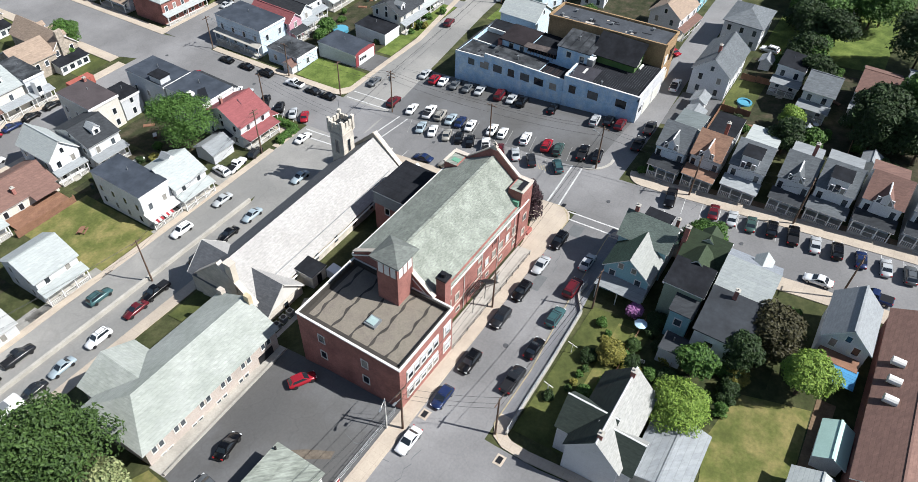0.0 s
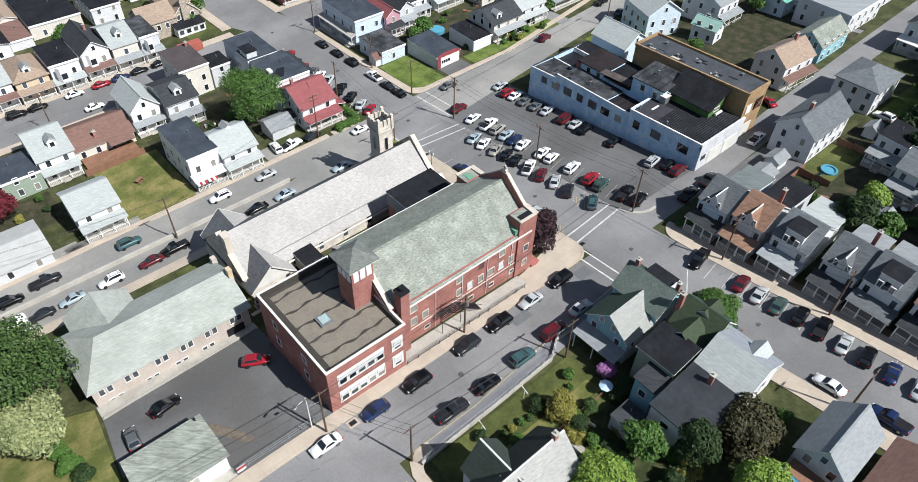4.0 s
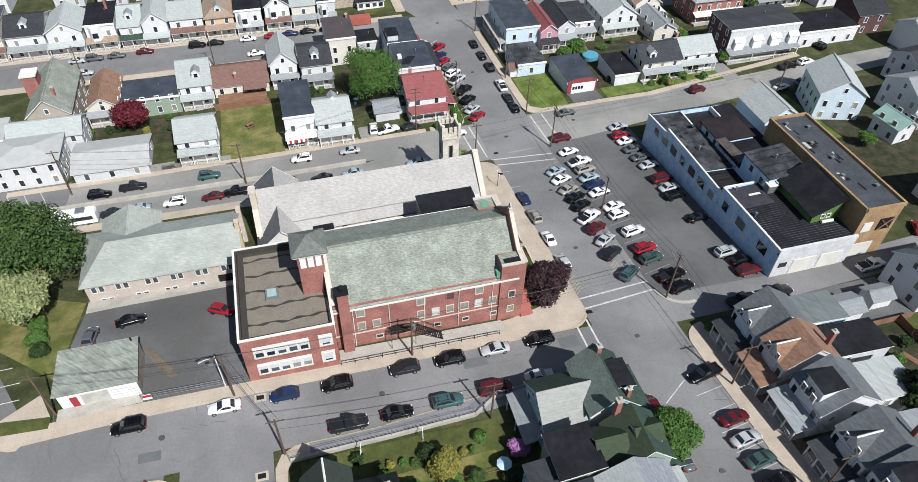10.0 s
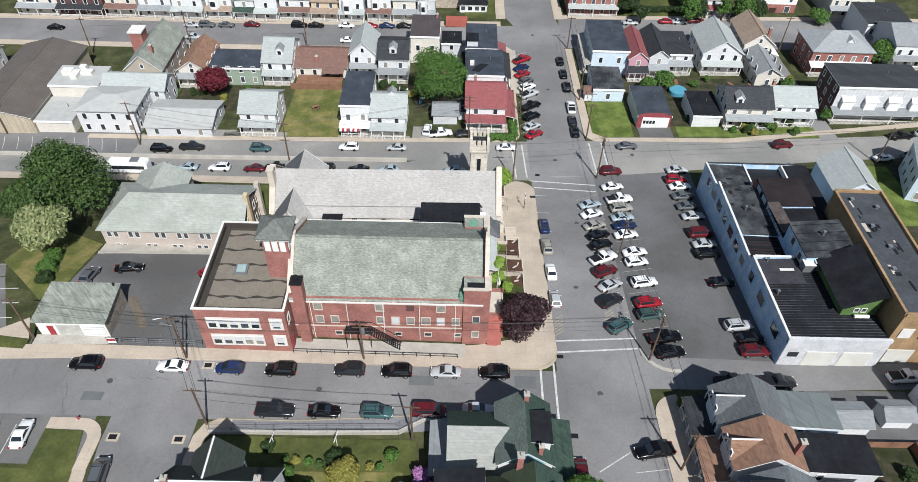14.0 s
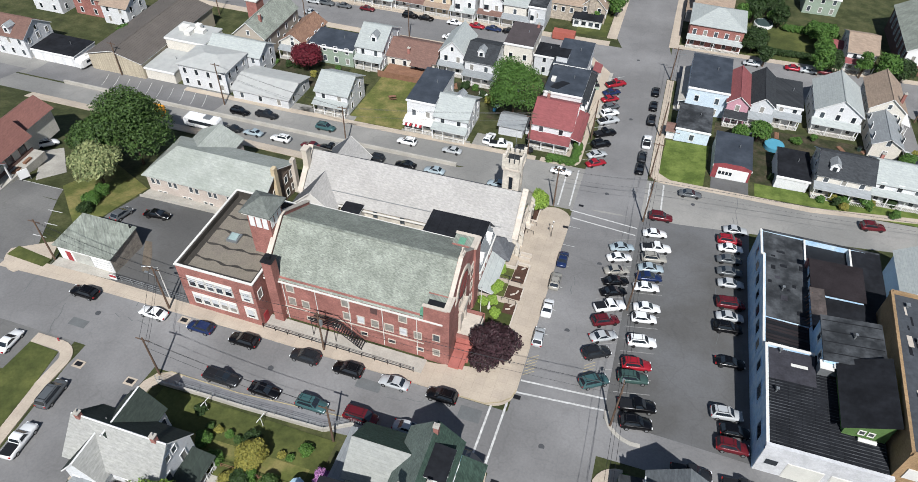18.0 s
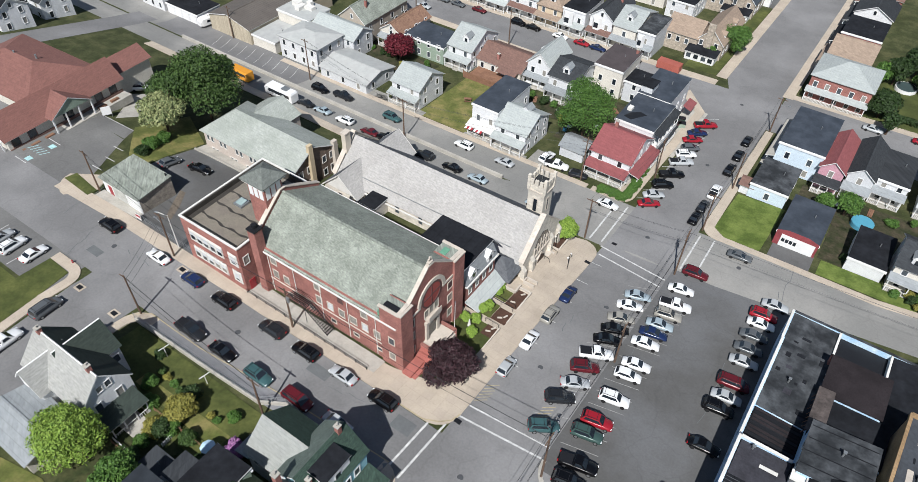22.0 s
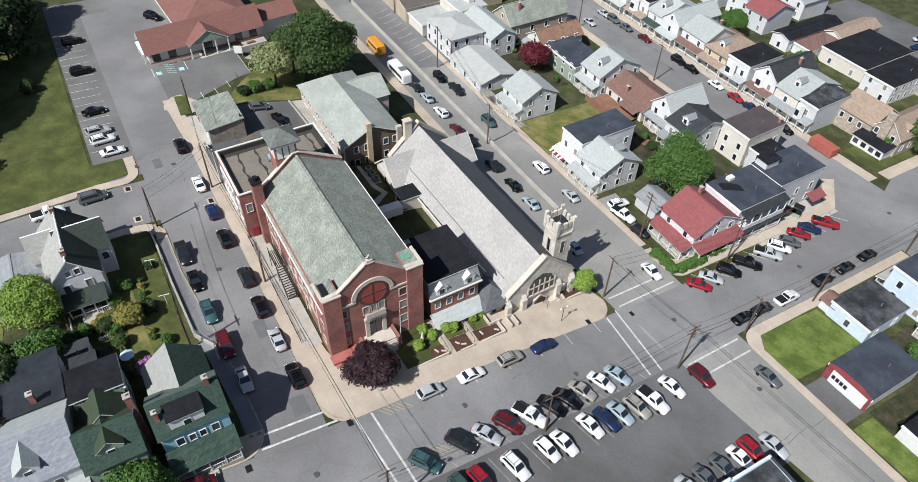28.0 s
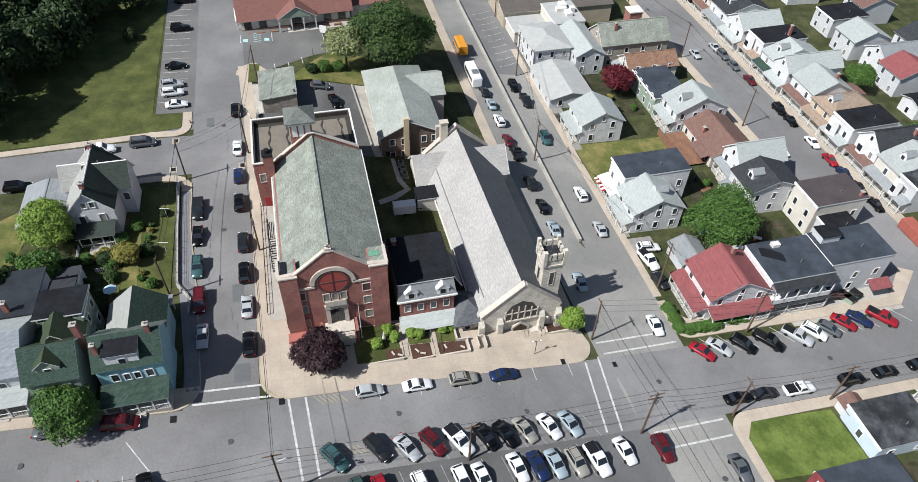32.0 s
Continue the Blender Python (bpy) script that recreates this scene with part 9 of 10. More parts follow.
# ---- back lane and houses beyond the main street ----
road("back_lane", rect(-90, 171.5, 95, 176, 0.05))
road("far_lot", rect(28, 210, 75, 232, 0.045), LOT, "grey asphalt lot behind the main street")
house("large flat black-roofed workshop", 50.6, 187, 64, 206, 4.2, "flat", 0.8, CREAM, BLACKROOF, floors=1, gap=5, name="workshop", category="building")
house("long black-roofed shed behind the main street", 38.5, 182, 44, 203, 4.0, "gy", 0.8, SIDING, BLACKPLAIN, floors=1, gap=4, name="workshop", category="building")
house("tan-roofed workshop behind the main street", 44.4, 196, 50, 212, 4.0, "gy", 1.2, CREAM, TANSH, floors=1, gap=4, name="workshop", category="building")
house("low brown-roofed link shed", 44.3, 184, 50, 195.5, 3.0, "flat", 0.8, SIDING, BROWNSH, floors=0, name="shed", category="shed")
house("white house with a dark flat roof behind the row", 66, 183, 74, 200, 5.4, "flat", 1.0, SIDING, BLACKPLAIN)
for xa, ya, rf, rm in ((26, 184, "gx", REDSH), (18, 186, "gy", GREYSH), (8, 184, "gx", PALESH), (-4, 186, "flat", BLACKPLAIN), (12, 200, "gx", DARKSH), (24, 202, "gy", GREYSH), (-10, 200, "gx", BROWNSH), (-24, 186, "gx", GREYSH), (-26, 202, "gy", TANSH)):
    house("town house behind the main street row", xa, ya, xa + 8, ya + 11, 5.6, rf, 2.4, (SIDING, CREAM, GREYSID)[int(xa) % 3], rm, faces="s", group="back lane houses")
for i, (x0, y0, x1, y1) in enumerate(((28.5, 94.9, 42.5, 98.2), (54, 95.0, 70, 97.2), (70.5, 95.2, 74.5, 101), (31, 95, 33, 98), (26, 95.2, 31, 99), (53.6, 137, 60, 139.4))):
    solo("drive_apron", rect(x0, y0, x1, y1, 0.13), mat("worn_apron_concrete", "868580", 0.9, var=0.22, scale=0.35, fine=3.0, bump=0.08), "cracked pale concrete apron by the street", "driveway", "house aprons", "structure")
house("white lower wing with a teal roof on the slope", 177.4, 61.0, 182.4, 67.4, 4.0, "gy", 1.6, SIDING, mat("dull_teal_roof", "7d9b93", 0.7, var=0.12), rot=8)
house("dark-roofed house above the lane", 198, 79, 208, 88, 6.0, "gx", 2.2, SIDING, DARKSH, rot=6)

# ---- stone houses on the upper street ----
STONEB = mat("rubble_stone", "a59b8d", 0.9, var=0.3, scale=1.2, fine=2.5, pattern="brick", size=(0.6, 0.35), dark=0.7, bump=0.3)
for x0, y0, rm, lab in ((73.0, 162.8, TANSH, "brown-roofed"), (72.0, 193.6, mat("blue_black_shingle", "3d444b", 0.9, var=0.2, fine=2.0, pattern="courses", size=(0.9, 0.24), dark=0.85), "dark-roofed")):
    sh = thing("stone_house", x0 + 8, y0 + 8, gz(x0 + 8, y0 + 4), "%s rubble stone house with white dormers" % lab, "house", group="stone houses")
    block(sh, 0.6, -6.0, 7.6, 11.0, 4.8, 3.4, "y", STONEB, rm, rm)
    block(sh, -8.0, -6.6, 1.0, 2.6, 4.8, 3.0, "x", STONEB, rm, rm)
    for y in (-2.6, 1.6, 5.8):
        dormer(sh, 6.9, y, 5.2, "e", 1.6, 1.2, 2.6, WHITE, rm)
    part("chimney", Shape().box(2.8, -6.7, -1, 4.6, -5.9, 9.6), STONEB, sh)
    part("sun_porch", Shape().box(-0.6, -9.6, -1, 7.2, -6.0, 2.5), WHITE, sh)
    part("porch_roof", Shape().slab([(-0.9, -9.9, 2.6), (7.5, -9.9, 2.6), (7.5, -5.9, 3.3), (-0.9, -5.9, 3.3)], 0.15), BLACKPLAIN, sh)
    for x in (0.4, 2.4, 4.4, 6.2):
        window(sh, x, -9.6, 0.9, 1.2, 1.2, "s")
    for x in (-6.6, -4.2, -1.8):
        window(sh, x, -6.6, 2.6, 0.85, 1.3, "s")
    for x in (1.8, 5.8):
        window(sh, x, -6.0, 3.4, 0.85, 1.3, "s")
    for y in (-4.0, -1, 3, 7):
        window(sh, 7.6, y, 1.4, 0.9, 1.4, "e")
    part("entry", Shape().box(7.6, 6.0, -1, 9.4, 8.6, 2.4).slab([(7.4, 5.7, 3.4), (7.4, 7.3, 3.4), (9.8, 7.3, 3.4), (9.8, 5.7, 2.4)], 0.1), WHITE, sh)
solo("upper_lawn", rect(82, 157, 90.6, 206, 0.1), LAWN, "green lawn around the stone houses", "lawn", kind="structure", smooth=True)
bw = house("large white building with rows of tall windows", 58, 229, 92, 246, 9.0, "flat", 0.6, SIDING, GREYROOF, floors=3, gap=3.2, faces="s", name="school_building", category="building")
for i, (xa, ya, rf, rm, wm) in enumerate(((112, 175, "gx", TANSH, SIDING), (112, 190, "flat", BLACKPLAIN, BRICK), (112, 206, "gy", DARKSH, SIDING), (112, 222, "gx", BROWNSH, BRICK))):
    house("%s house by the upper street" % ("red brick" if wm is BRICK else "white"), xa, ya, xa + 10, ya + 11, 6.2, rf, 2.6, wm, rm, faces="sw", porches=(("w", 1.8, rm),))
for k, (col, x, y) in enumerate((("red", 62.0, 222.5), ("blue", 59.4, 218.6), ("red", 65.2, 222.8), ("black", 68.4, 224.0), ("silver", 56.5, 223.8))):
    car("sedan", col, x, y, 60, "in the upper lot")


# ---- garden before the hall and rectory ----
gl = thing("garden_kerb", 0, 0, 0, "pale concrete edging and low walls around the garden beds", "wall")
for xa, ya, xb, yb, h in ((87.8, 58.9, 89.7, 59.15, 0.8), (89.6, 59.0, 89.85, 60.9, 0.8), (89.7, 60.4, 91.9, 60.65, 0.7), (91.8, 55.8, 92.05, 60.6, 0.4), (92.1, 51.6, 92.3, 54.8, 0.35), (92.0, 43.6, 92.2, 50.4, 0.35),
                          (89.6, 62.0, 91.6, 62.2, 0.9), (89.6, 63.2, 91.6, 63.4, 0.9), (89.5, 62.2, 89.7, 63.2, 0.9), (89.0, 73.5, 90.1, 73.75, 0.7), (89.95, 73.75, 90.2, 78.9, 0.7), (89.0, 78.7, 90.0, 78.9, 0.7)):
    z = gz((xa + xb) / 2, (ya + yb) / 2)
    part("wall_run", Shape().box(xa, ya, z - 0.4, xb, yb, z + h), TRIM, gl)
solo("planter_soil", rect(88.0, 73.7, 90.0, 78.7, 0.45, 0.4), MULCH, "dark soil in the church corner planter", "flower bed", kind="structure")
fp = thing("flagpole", 87.4, 44.9, gz(87.4, 44.9), "tall slim white flagpole on the lawn", "flagpole")
part("pole", Shape().tube((0, 0, 0), (0, 0, 8.0), 0.06, 0.03), WHITE, fp)
part("finial", Shape().tube((0, 0, 8.0), (0, 0, 8.2), 0.09, 0.05), METAL, fp)
part("base", Shape().tube((0, 0, -0.2), (0, 0, 0.35), 0.22, 0.2, 12), CONC2, fp)
st = thing("garden_statue", 88.0, 48.1, gz(88, 48.1) + 0.2, "small white stone garden statue on a plinth", "statue")
st_shape = Shape().tube((0, 0, 0), (0, 0, 0.5), 0.3, 0.26, 10).tube((0, 0, 0.5), (0, 0, 1.3), 0.22, 0.12, 10).tube((0, 0, 1.3), (0, 0, 1.6), 0.12, 0.08, 10)
part("figure", st_shape, COPING, st)
for k, (x, y, a) in enumerate(((90.9, 49.0, 20), (91.3, 50.0, 60), (90.8, 52.6, 35), (91.4, 53.4, 70), (90.6, 57.0, 15), (91.0, 59.6, 50))):
    r = thing("stone_marker", x, y, gz(x, y) + 0.25, "small pale stone block lying in the mulch bed", "stone", a, "bed stones")
    part("block", Shape().box(-0.4, -0.12, 0, 0.4, 0.12, 0.15), TRIM, r)


def handrail(x0, y0, x1, y1, z0, z1, label="thin dark metal stair handrail"):
    ob = thing("handrail", x0, y0, z0, label, "railing", group="handrails")
    d = Vector((x1 - x0, y1 - y0, z1 - z0))
    part("rail", Shape().tube((0, 0, 0.9), d + Vector((0, 0, 0.9)), 0.035), BLACKM, ob)
    for u in (0, 0.5, 1):
        p = d * u
        part("post", Shape().tube(p, p + Vector((0, 0, 0.9)), 0.03), BLACKM, ob)


handrail(91.6, 55.2, 87.2, 55.2, gz(91.6, 55.2) + 0.1, gz(87.2, 55.2) + 0.2)
handrail(91.6, 56.0, 87.2, 56.0, gz(91.6, 56) + 0.1, gz(87.2, 56) + 0.2)
handrail(91.8, 50.6, 89.4, 50.6, gz(91.8, 50.6) + 0.1, gz(89.4, 50.6) + 0.2)
handrail(90.4, 69.8, 88.2, 69.8, gz(90.4, 69.8) + 0.1, gz(88.2, 69.8) + 0.6)
handrail(90.4, 72.6, 88.2, 72.6, gz(90.4, 72.6) + 0.1, gz(88.2, 72.6) + 0.6)
for x, y in ((89.2, 74.2), (93.6, 70.4)):
    lp = thing("street_lamp", x, y, gz(x, y), "slim dark twin-headed pavement lamp", "lamp", group="pavement lamps")
    part("post", Shape().tube((0, 0, 0), (0, 0, 3.4), 0.06, 0.045), BLACKM, lp)
    part("arm", Shape().tube((0, -0.6, 3.4), (0, 0.6, 3.4), 0.035), BLACKM, lp)
    for sy in (-1, 1):
        part("lantern", Shape().tube((0, 0.6 * sy, 3.15), (0, 0.6 * sy, 3.5), 0.1, 0.17, 8), COPING, lp)
for x, y, s in ((96.5, 32.7, 0.5), (97.0, 18.9, 0.5), (95.6, 74.4, 0.5), (36.7, 16.9, 0.5), (45.2, 16.8, 0.5), (45.7, 28.8, 0.5), (97.2, 82.4, 0.45)):
    if x < 50:
        solo("drain_frame", rect(x - s - 0.3, y - s * 0.7 - 0.3, x + s + 0.3, y + s * 0.7 + 0.3, 0.1, 0.02), CONCRETE, "pale concrete collar round the storm drain", "drain", "drain collars", "structure")
    solo("storm_drain", rect(x - s, y - s * 0.7, x + s, y + s * 0.7, 0.175, 0.02), BLACKM, "dark iron storm drain grate at the kerb", "drain", "storm drains", "structure")
for i, (pts, label) in enumerate((([(46.9, 14.0), (47.2, 18.0), (49.4, 20.0), (60, 20.0), (76, 21.4), (93, 22.2)], "garden side"), ([(86, 29.95), (92.6, 30.0), (94.6, 31.0), (95.8, 32.2), (96.2, 33.8)], "hall corner"), ([(95.9, 2.0), (95.85, 18.0), (94.6, 21.0)], "porch corner"))):
    solo("kerb_paint", strip(pts, [(x + 0.03, y + 0.16) if i != 1 else (x - 0.13, y + 0.14) for x, y in pts], 0.175), YELLOW, "worn yellow paint along the kerb edge", "road marking", kind="structure")
hy = thing("fire_hydrant", 31.3, 19.4, gz(31.3, 19.4), "small red fire hydrant on the pavement", "hydrant")
part("barrel", Shape().tube((0, 0, 0), (0, 0, 0.6), 0.13, 0.12, 10), REDDOOR, hy)
part("bonnet", Shape().tube((0, 0, 0.6), (0, 0, 0.78), 0.15, 0.05, 10), REDDOOR, hy)
part("outlet", Shape().tube((-0.22, 0, 0.45), (0.22, 0, 0.45), 0.06, 0.06, 8), METAL, hy)

# ---- yard between the hall and the church ----
solo("yard_path", strip([(45.4, 56.2), (52.0, 56.4), (54.2, 57.4), (56.0, 54.6), (57.2, 52.0)], [(45.4, 57.0), (51.6, 57.4), (54.4, 58.6), (57.0, 55.4), (58.4, 52.2)], 0.09), CONC2, "narrow curved concrete path through the shaded yard", "path", kind="structure")
solo("yard_lawn", strip([(57.0, 49.8), (74.6, 49.8)], [(57.0, 61.6), (74.6, 61.6)], 0.06), GRASS, "shaded lawn between the hall and the church", "lawn", kind="structure", smooth=True)
yf = thing("yard_fence", 0, 0, 0, "thin grey steel fence with a gate across the church yard", "fence")
for k in range(8):
    x = 30.2 + 1.95 * k
    part("fence_post", Shape().tube((x, 32.3, gz(x, 32.3) - 0.2), (x, 32.3, gz(x, 32.3) + 1.3), 0.05), METAL, yf)
for dz in (0.3, 0.8, 1.25):
    part("fence_rail", Shape().tube((30.2, 32.3, gz(30.2, 32.3) + dz), (43.85, 32.3, gz(43.85, 32.3) + dz), 0.03), METAL, yf)
ys = thing("notice_board", 31.1, 32.0, gz(31.1, 32.0), "small red and white notice board on the yard fence", "sign")
part("board", Shape().box(-0.6, -0.05, 0.4, 0.6, 0.05, 1.4), WHITE, ys)
part("red_panel", Shape().box(-0.6, -0.07, 0.9, 0.6, -0.05, 1.4), REDDOOR, ys)
part("post", Shape().box(-0.06, 0.05, -0.3, 0.06, 0.12, 1.2), METAL, ys)
solo("soil_stain", strip([(29.8, 41.4), (31.4, 38.6), (33.6, 35.2)], [(31.0, 41.6), (33.0, 38.8), (34.8, 35.4)], 0.075), mat("stained_asphalt", "625a50", 0.95, var=0.3, scale=0.6, fine=3.0, bump=0.05), "brown washed-out soil on the yard asphalt", "soil", kind="structure", smooth=True)
sl = thing("street_lamp", 41.2, 31.8, gz(41.2, 31.8), "tall pale steel street lamp at the yard entry", "lamp", 20)
part("post", Shape().tube((0, 0, -0.3), (0, 0, 7.2), 0.1, 0.07), COPING, sl)
part("arm", Shape().tube((0, 0, 7.1), (-1.6, 0, 7.5), 0.05), COPING, sl)
part("lantern", Shape().loft([rounded(0.12, 7.38, 7.55, -2.2, 0.05), rounded(0.16, 7.36, 7.58, -1.9, 0.06), rounded(0.1, 7.4, 7.56, -1.5, 0.04)]), METAL, sl)
tr_ = thing("utility_trailer", 60.6, 56.2, gz(60.6, 56.2), "small white enclosed trailer in the shaded yard", "trailer", 88)
part("box", Shape().box(-2.0, -0.9, 0.5, 2.0, 0.9, 2.3), WHITE, tr_)
part("drawbar", Shape().box(2.0, -0.08, 0.5, 3.2, 0.08, 0.62), BLACKM, tr_)
for y in (-0.95, 0.95):
    part("wheel", Shape().tube((0, y - 0.1, 0.33), (0, y + 0.1, 0.33), 0.33, sides=14), RUBBER, tr_)
for x, y in ((47.4, 57.9), (49.0, 58.0), (50.6, 58.1)):
    ac = thing("cooling_unit", x, y, gz(x, y), "grey outdoor cooling unit on a slab", "cooling unit", group="cooling units")
    part("cabinet", Shape().box(-0.5, -0.5, 0.1, 0.5, 0.5, 1.0), METAL, ac)
    part("fan_grille", Shape().tube((0, 0, 1.0), (0, 0, 1.05), 0.4, sides=14), BLACKM, ac)
    part("slab", Shape().box(-0.65, -0.65, -0.3, 0.65, 0.65, 0.1), CONC2, ac)

# ---- gardens south-west of the crossing ----
um = thing("parasol", 74.6, 9.7, gz(74.6, 9.7), "pale blue garden parasol standing open", "parasol")
part("pole", Shape().tube((0, 0, 0), (0, 0, 2.2), 0.03), METAL, um)
ring = [(1.0 * math.cos(2 * math.pi * i / 8), 1.0 * math.sin(2 * math.pi * i / 8)) for i in range(8)]
part("canopy", Shape().add([(x, y, 1.8) for x, y in ring] + [(0, 0, 2.3), (0, 0, 2.2)], [(i, (i + 1) % 8, 8) for i in range(8)] + [((i + 1) % 8, i, 9) for i in range(8)]), mat("pale_blue_cloth", "a9c6d8", 0.8, var=0.05), um)
for x, y, a in ((65.9, 7.9, 20), (68.3, 9.6, 75), (66.6, 6.6, 140)):
    c = thing("garden_chair", x, y, gz(x, y) + 0.1, "white plastic garden chair on the grass", "chair", a, "garden chairs")
    part("seat", Shape().box(-0.26, -0.26, 0.38, 0.26, 0.26, 0.43), WHITE, c)
    part("backrest", Shape().box(-0.28, -0.26, 0.43, -0.22, 0.26, 0.9), WHITE, c)
    for px in (-0.23, 0.23):
        for py in (-0.23, 0.23):
            part("leg", Shape().box(px - 0.03, py - 0.03, 0, px + 0.03, py + 0.03, 0.38), WHITE, c)
for x, y in ((57.7, 16.4), (65.8, 16.6)):
    cl = thing("clothes_post", x, y, gz(x, y) + 0.05, "white T-shaped clothes line post on the grass", "post", 80, "clothes posts")
    part("upright", Shape().tube((0, 0, -0.2), (0, 0, 2.1), 0.05), WHITE, cl)
    part("crossbar", Shape().box(-0.8, -0.04, 2.0, 0.8, 0.04, 2.1), WHITE, cl)
for xa, ya, xb, yb in ((68.7, 9.9, 69.2, 6.8), (63.7, 3.8, 66.8, 3.8)):
    pf = thing("picket_fence", 0, 0, 0, "low white picket fence run in the garden", "fence", group="picket fences")
    n = int(math.dist((xa, ya), (xb, yb)) / 0.28)
    for k in range(n + 1):
        x, y = xa + (xb - xa) * k / n, ya + (yb - ya) * k / n
        part("picket", Shape().box(x - 0.05, y - 0.05, gz(x, y) - 0.1, x + 0.05, y + 0.05, gz(x, y) + 0.85), WHITE, pf)
    for dz in (0.3, 0.65):
        part("fence_rail", Shape().tube((xa, ya, gz(xa, ya) + dz), (xb, yb, gz(xb, yb) + dz), 0.035), WHITE, pf)
gbx = thing("garden_bench", 66.2, 8.4, gz(66.2, 8.4) + 0.1, "small pale garden bench by the patio", "bench", 20)
part("seat", Shape().box(-0.6, -0.22, 0.38, 0.6, 0.22, 0.44), COPING, gbx)
part("backrest", Shape().box(-0.6, 0.18, 0.44, 0.6, 0.23, 0.85), COPING, gbx)
for x in (-0.5, 0.5):
    part("leg", Shape().box(x - 0.05, -0.2, -0.1, x + 0.05, 0.2, 0.38), COPING, gbx)
for i, (x, y) in enumerate(((59.6, 14.2), (61.0, 14.0), (62.6, 13.8), (64.0, 13.6), (70.4, 13.4), (71.6, 13.3), (71.0, 9.3))):
    tree("shrub", x, y, 0.9 if i < 6 else 1.8, 0.6 if i < 6 else 1.3, (LEAF_M, LEAF_O, LEAF_G)[i % 3], "low leafy plant in the garden row", 700 + i, 0.12, 1.4, 0.04, 0.05)
pt = thing("picnic_table", 47.2, 108.2, gz(47.2, 108.2) + 0.1, "brown wooden picnic table on the lawn", "table", 30)
part("tabletop", Shape().box(-0.9, -0.38, 0.7, 0.9, 0.38, 0.76), WOOD, pt)
for y in (-0.7, 0.7):
    part("bench", Shape().box(-0.9, y - 0.13, 0.4, 0.9, y + 0.13, 0.45), WOOD, pt)
for x in (-0.6, 0.6):
    part("trestle", Shape().slab([(x - 0.05, -0.7, 0.42), (x + 0.05, -0.7, 0.42), (x + 0.05, 0.7, 0.42), (x - 0.05, 0.7, 0.42)], 0.06).box(x - 0.05, -0.2, 0, x + 0.05, 0.2, 0.7), WOOD, pt)
solo("garden_patio", rect(62.2, 5.4, 66.0, 8.2, 0.14, 0.2), CONC2, "small concrete patio behind the white house", "patio", kind="structure")
solo("back_lawn", strip([(53.4, -6.0), (61.4, -15.2), (72.6, -15.0)], [(61.6, -4.4), (66.4, -5.2), (70.6, -6.2)], 0.075), TRODDEN, "sunlit trodden back lawn with worn tan spots", "lawn", kind="structure", smooth=True)
solo("junk_strip", strip([(61.8, -17.2), (75.0, -17.6)], [(61.8, -15.3), (75.0, -15.2)], 0.07), DIRT, "bare soil strip along the back lawn", "yard", kind="structure", smooth=True)
solo("dark_yard", rect(63, -9, 79, 8, 0.06), mat("rough_grass", "333d20", 0.95, var=0.4, scale=0.5, fine=2.0, bump=0.5, second="3f4127"), "rough overgrown back yard grass", "yard", kind="structure", smooth=True)
rng = random.Random(77)
for i in range(22):
    x, y = rng.uniform(66, 79), rng.uniform(-6, 8.5)
    tree("shrub", x, y, rng.uniform(1.2, 2.4), rng.uniform(0.9, 1.7), (LEAF_D, LEAF_G, LEAF_D, LEAF_O)[i % 4], "overgrown green shrub in the back yard", 300 + i, 0.16, 1.2, 0.06, 0.05)
for y in (9.6, 3.4):
    fz = thing("wire_fence", 64, y, 0, "thin weathered post and rail garden fence", "fence", group="garden fences")
    for k in range(6):
        part("fence_post", Shape().box(2.6 * k - 0.05, -0.05, gz(64 + 2.6 * k, y) - 0.2, 2.6 * k + 0.05, 0.05, gz(64 + 2.6 * k, y) + 1.1), WOOD, fz)
    for dz in (0.5, 1.0):
        part("fence_rail", Shape().tube((0, 0, gz(64, y) + dz), (13, 0, gz(77, y) + dz), 0.03, sides=5), WOOD, fz)

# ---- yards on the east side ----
# Rough grass and soil, its colour darkened further for tree shade.
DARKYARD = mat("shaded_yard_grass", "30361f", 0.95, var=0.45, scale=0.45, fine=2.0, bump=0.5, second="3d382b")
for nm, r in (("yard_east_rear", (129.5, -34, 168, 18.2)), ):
    solo(nm, rect(*r, 0.05), DARKYARD, "rough dark grass and soil of back yards, shade coloured in", "yard", kind="structure", smooth=True)
road("alley_yard", rect(130.6, 18.4, 145, 27.2, 0.05), LOT, "dark asphalt yard behind the porch houses")
solo("yard_pool", rect(141.5, 12.2, 156, 18.4, 0.08), LAWN, "small green lawn behind the big white house", "lawn", kind="structure", smooth=True)
solo("lawn_tan_block", rect(153.6, 36, 163.0, 63, 0.06), GRASS, "narrow green lawn behind the tan block", "lawn", kind="structure", smooth=True)
solo("lawn_lane_north", rect(158.6, 66.2, 170.0, 86, 0.06), LUSH, "green sloping lawn beside the pale blue house", "lawn", kind="structure", smooth=True)
solo("yard_slope", rect(163.2, 38, 214, 66, 0.055), DARKYARD, "rough dark yards on the slope, shade coloured in", "yard", kind="structure", smooth=True)
solo("yard_slope_upper", rect(170.4, 66.2, 209, 88, 0.055), DARKYARD, "rough dark yards on the slope, shade coloured in", "yard", kind="structure", smooth=True)
road("side_lane", strip([(160.4, 95.6), (160.6, 140)], [(164.4, 95.9), (164.2, 140)], 0.07))
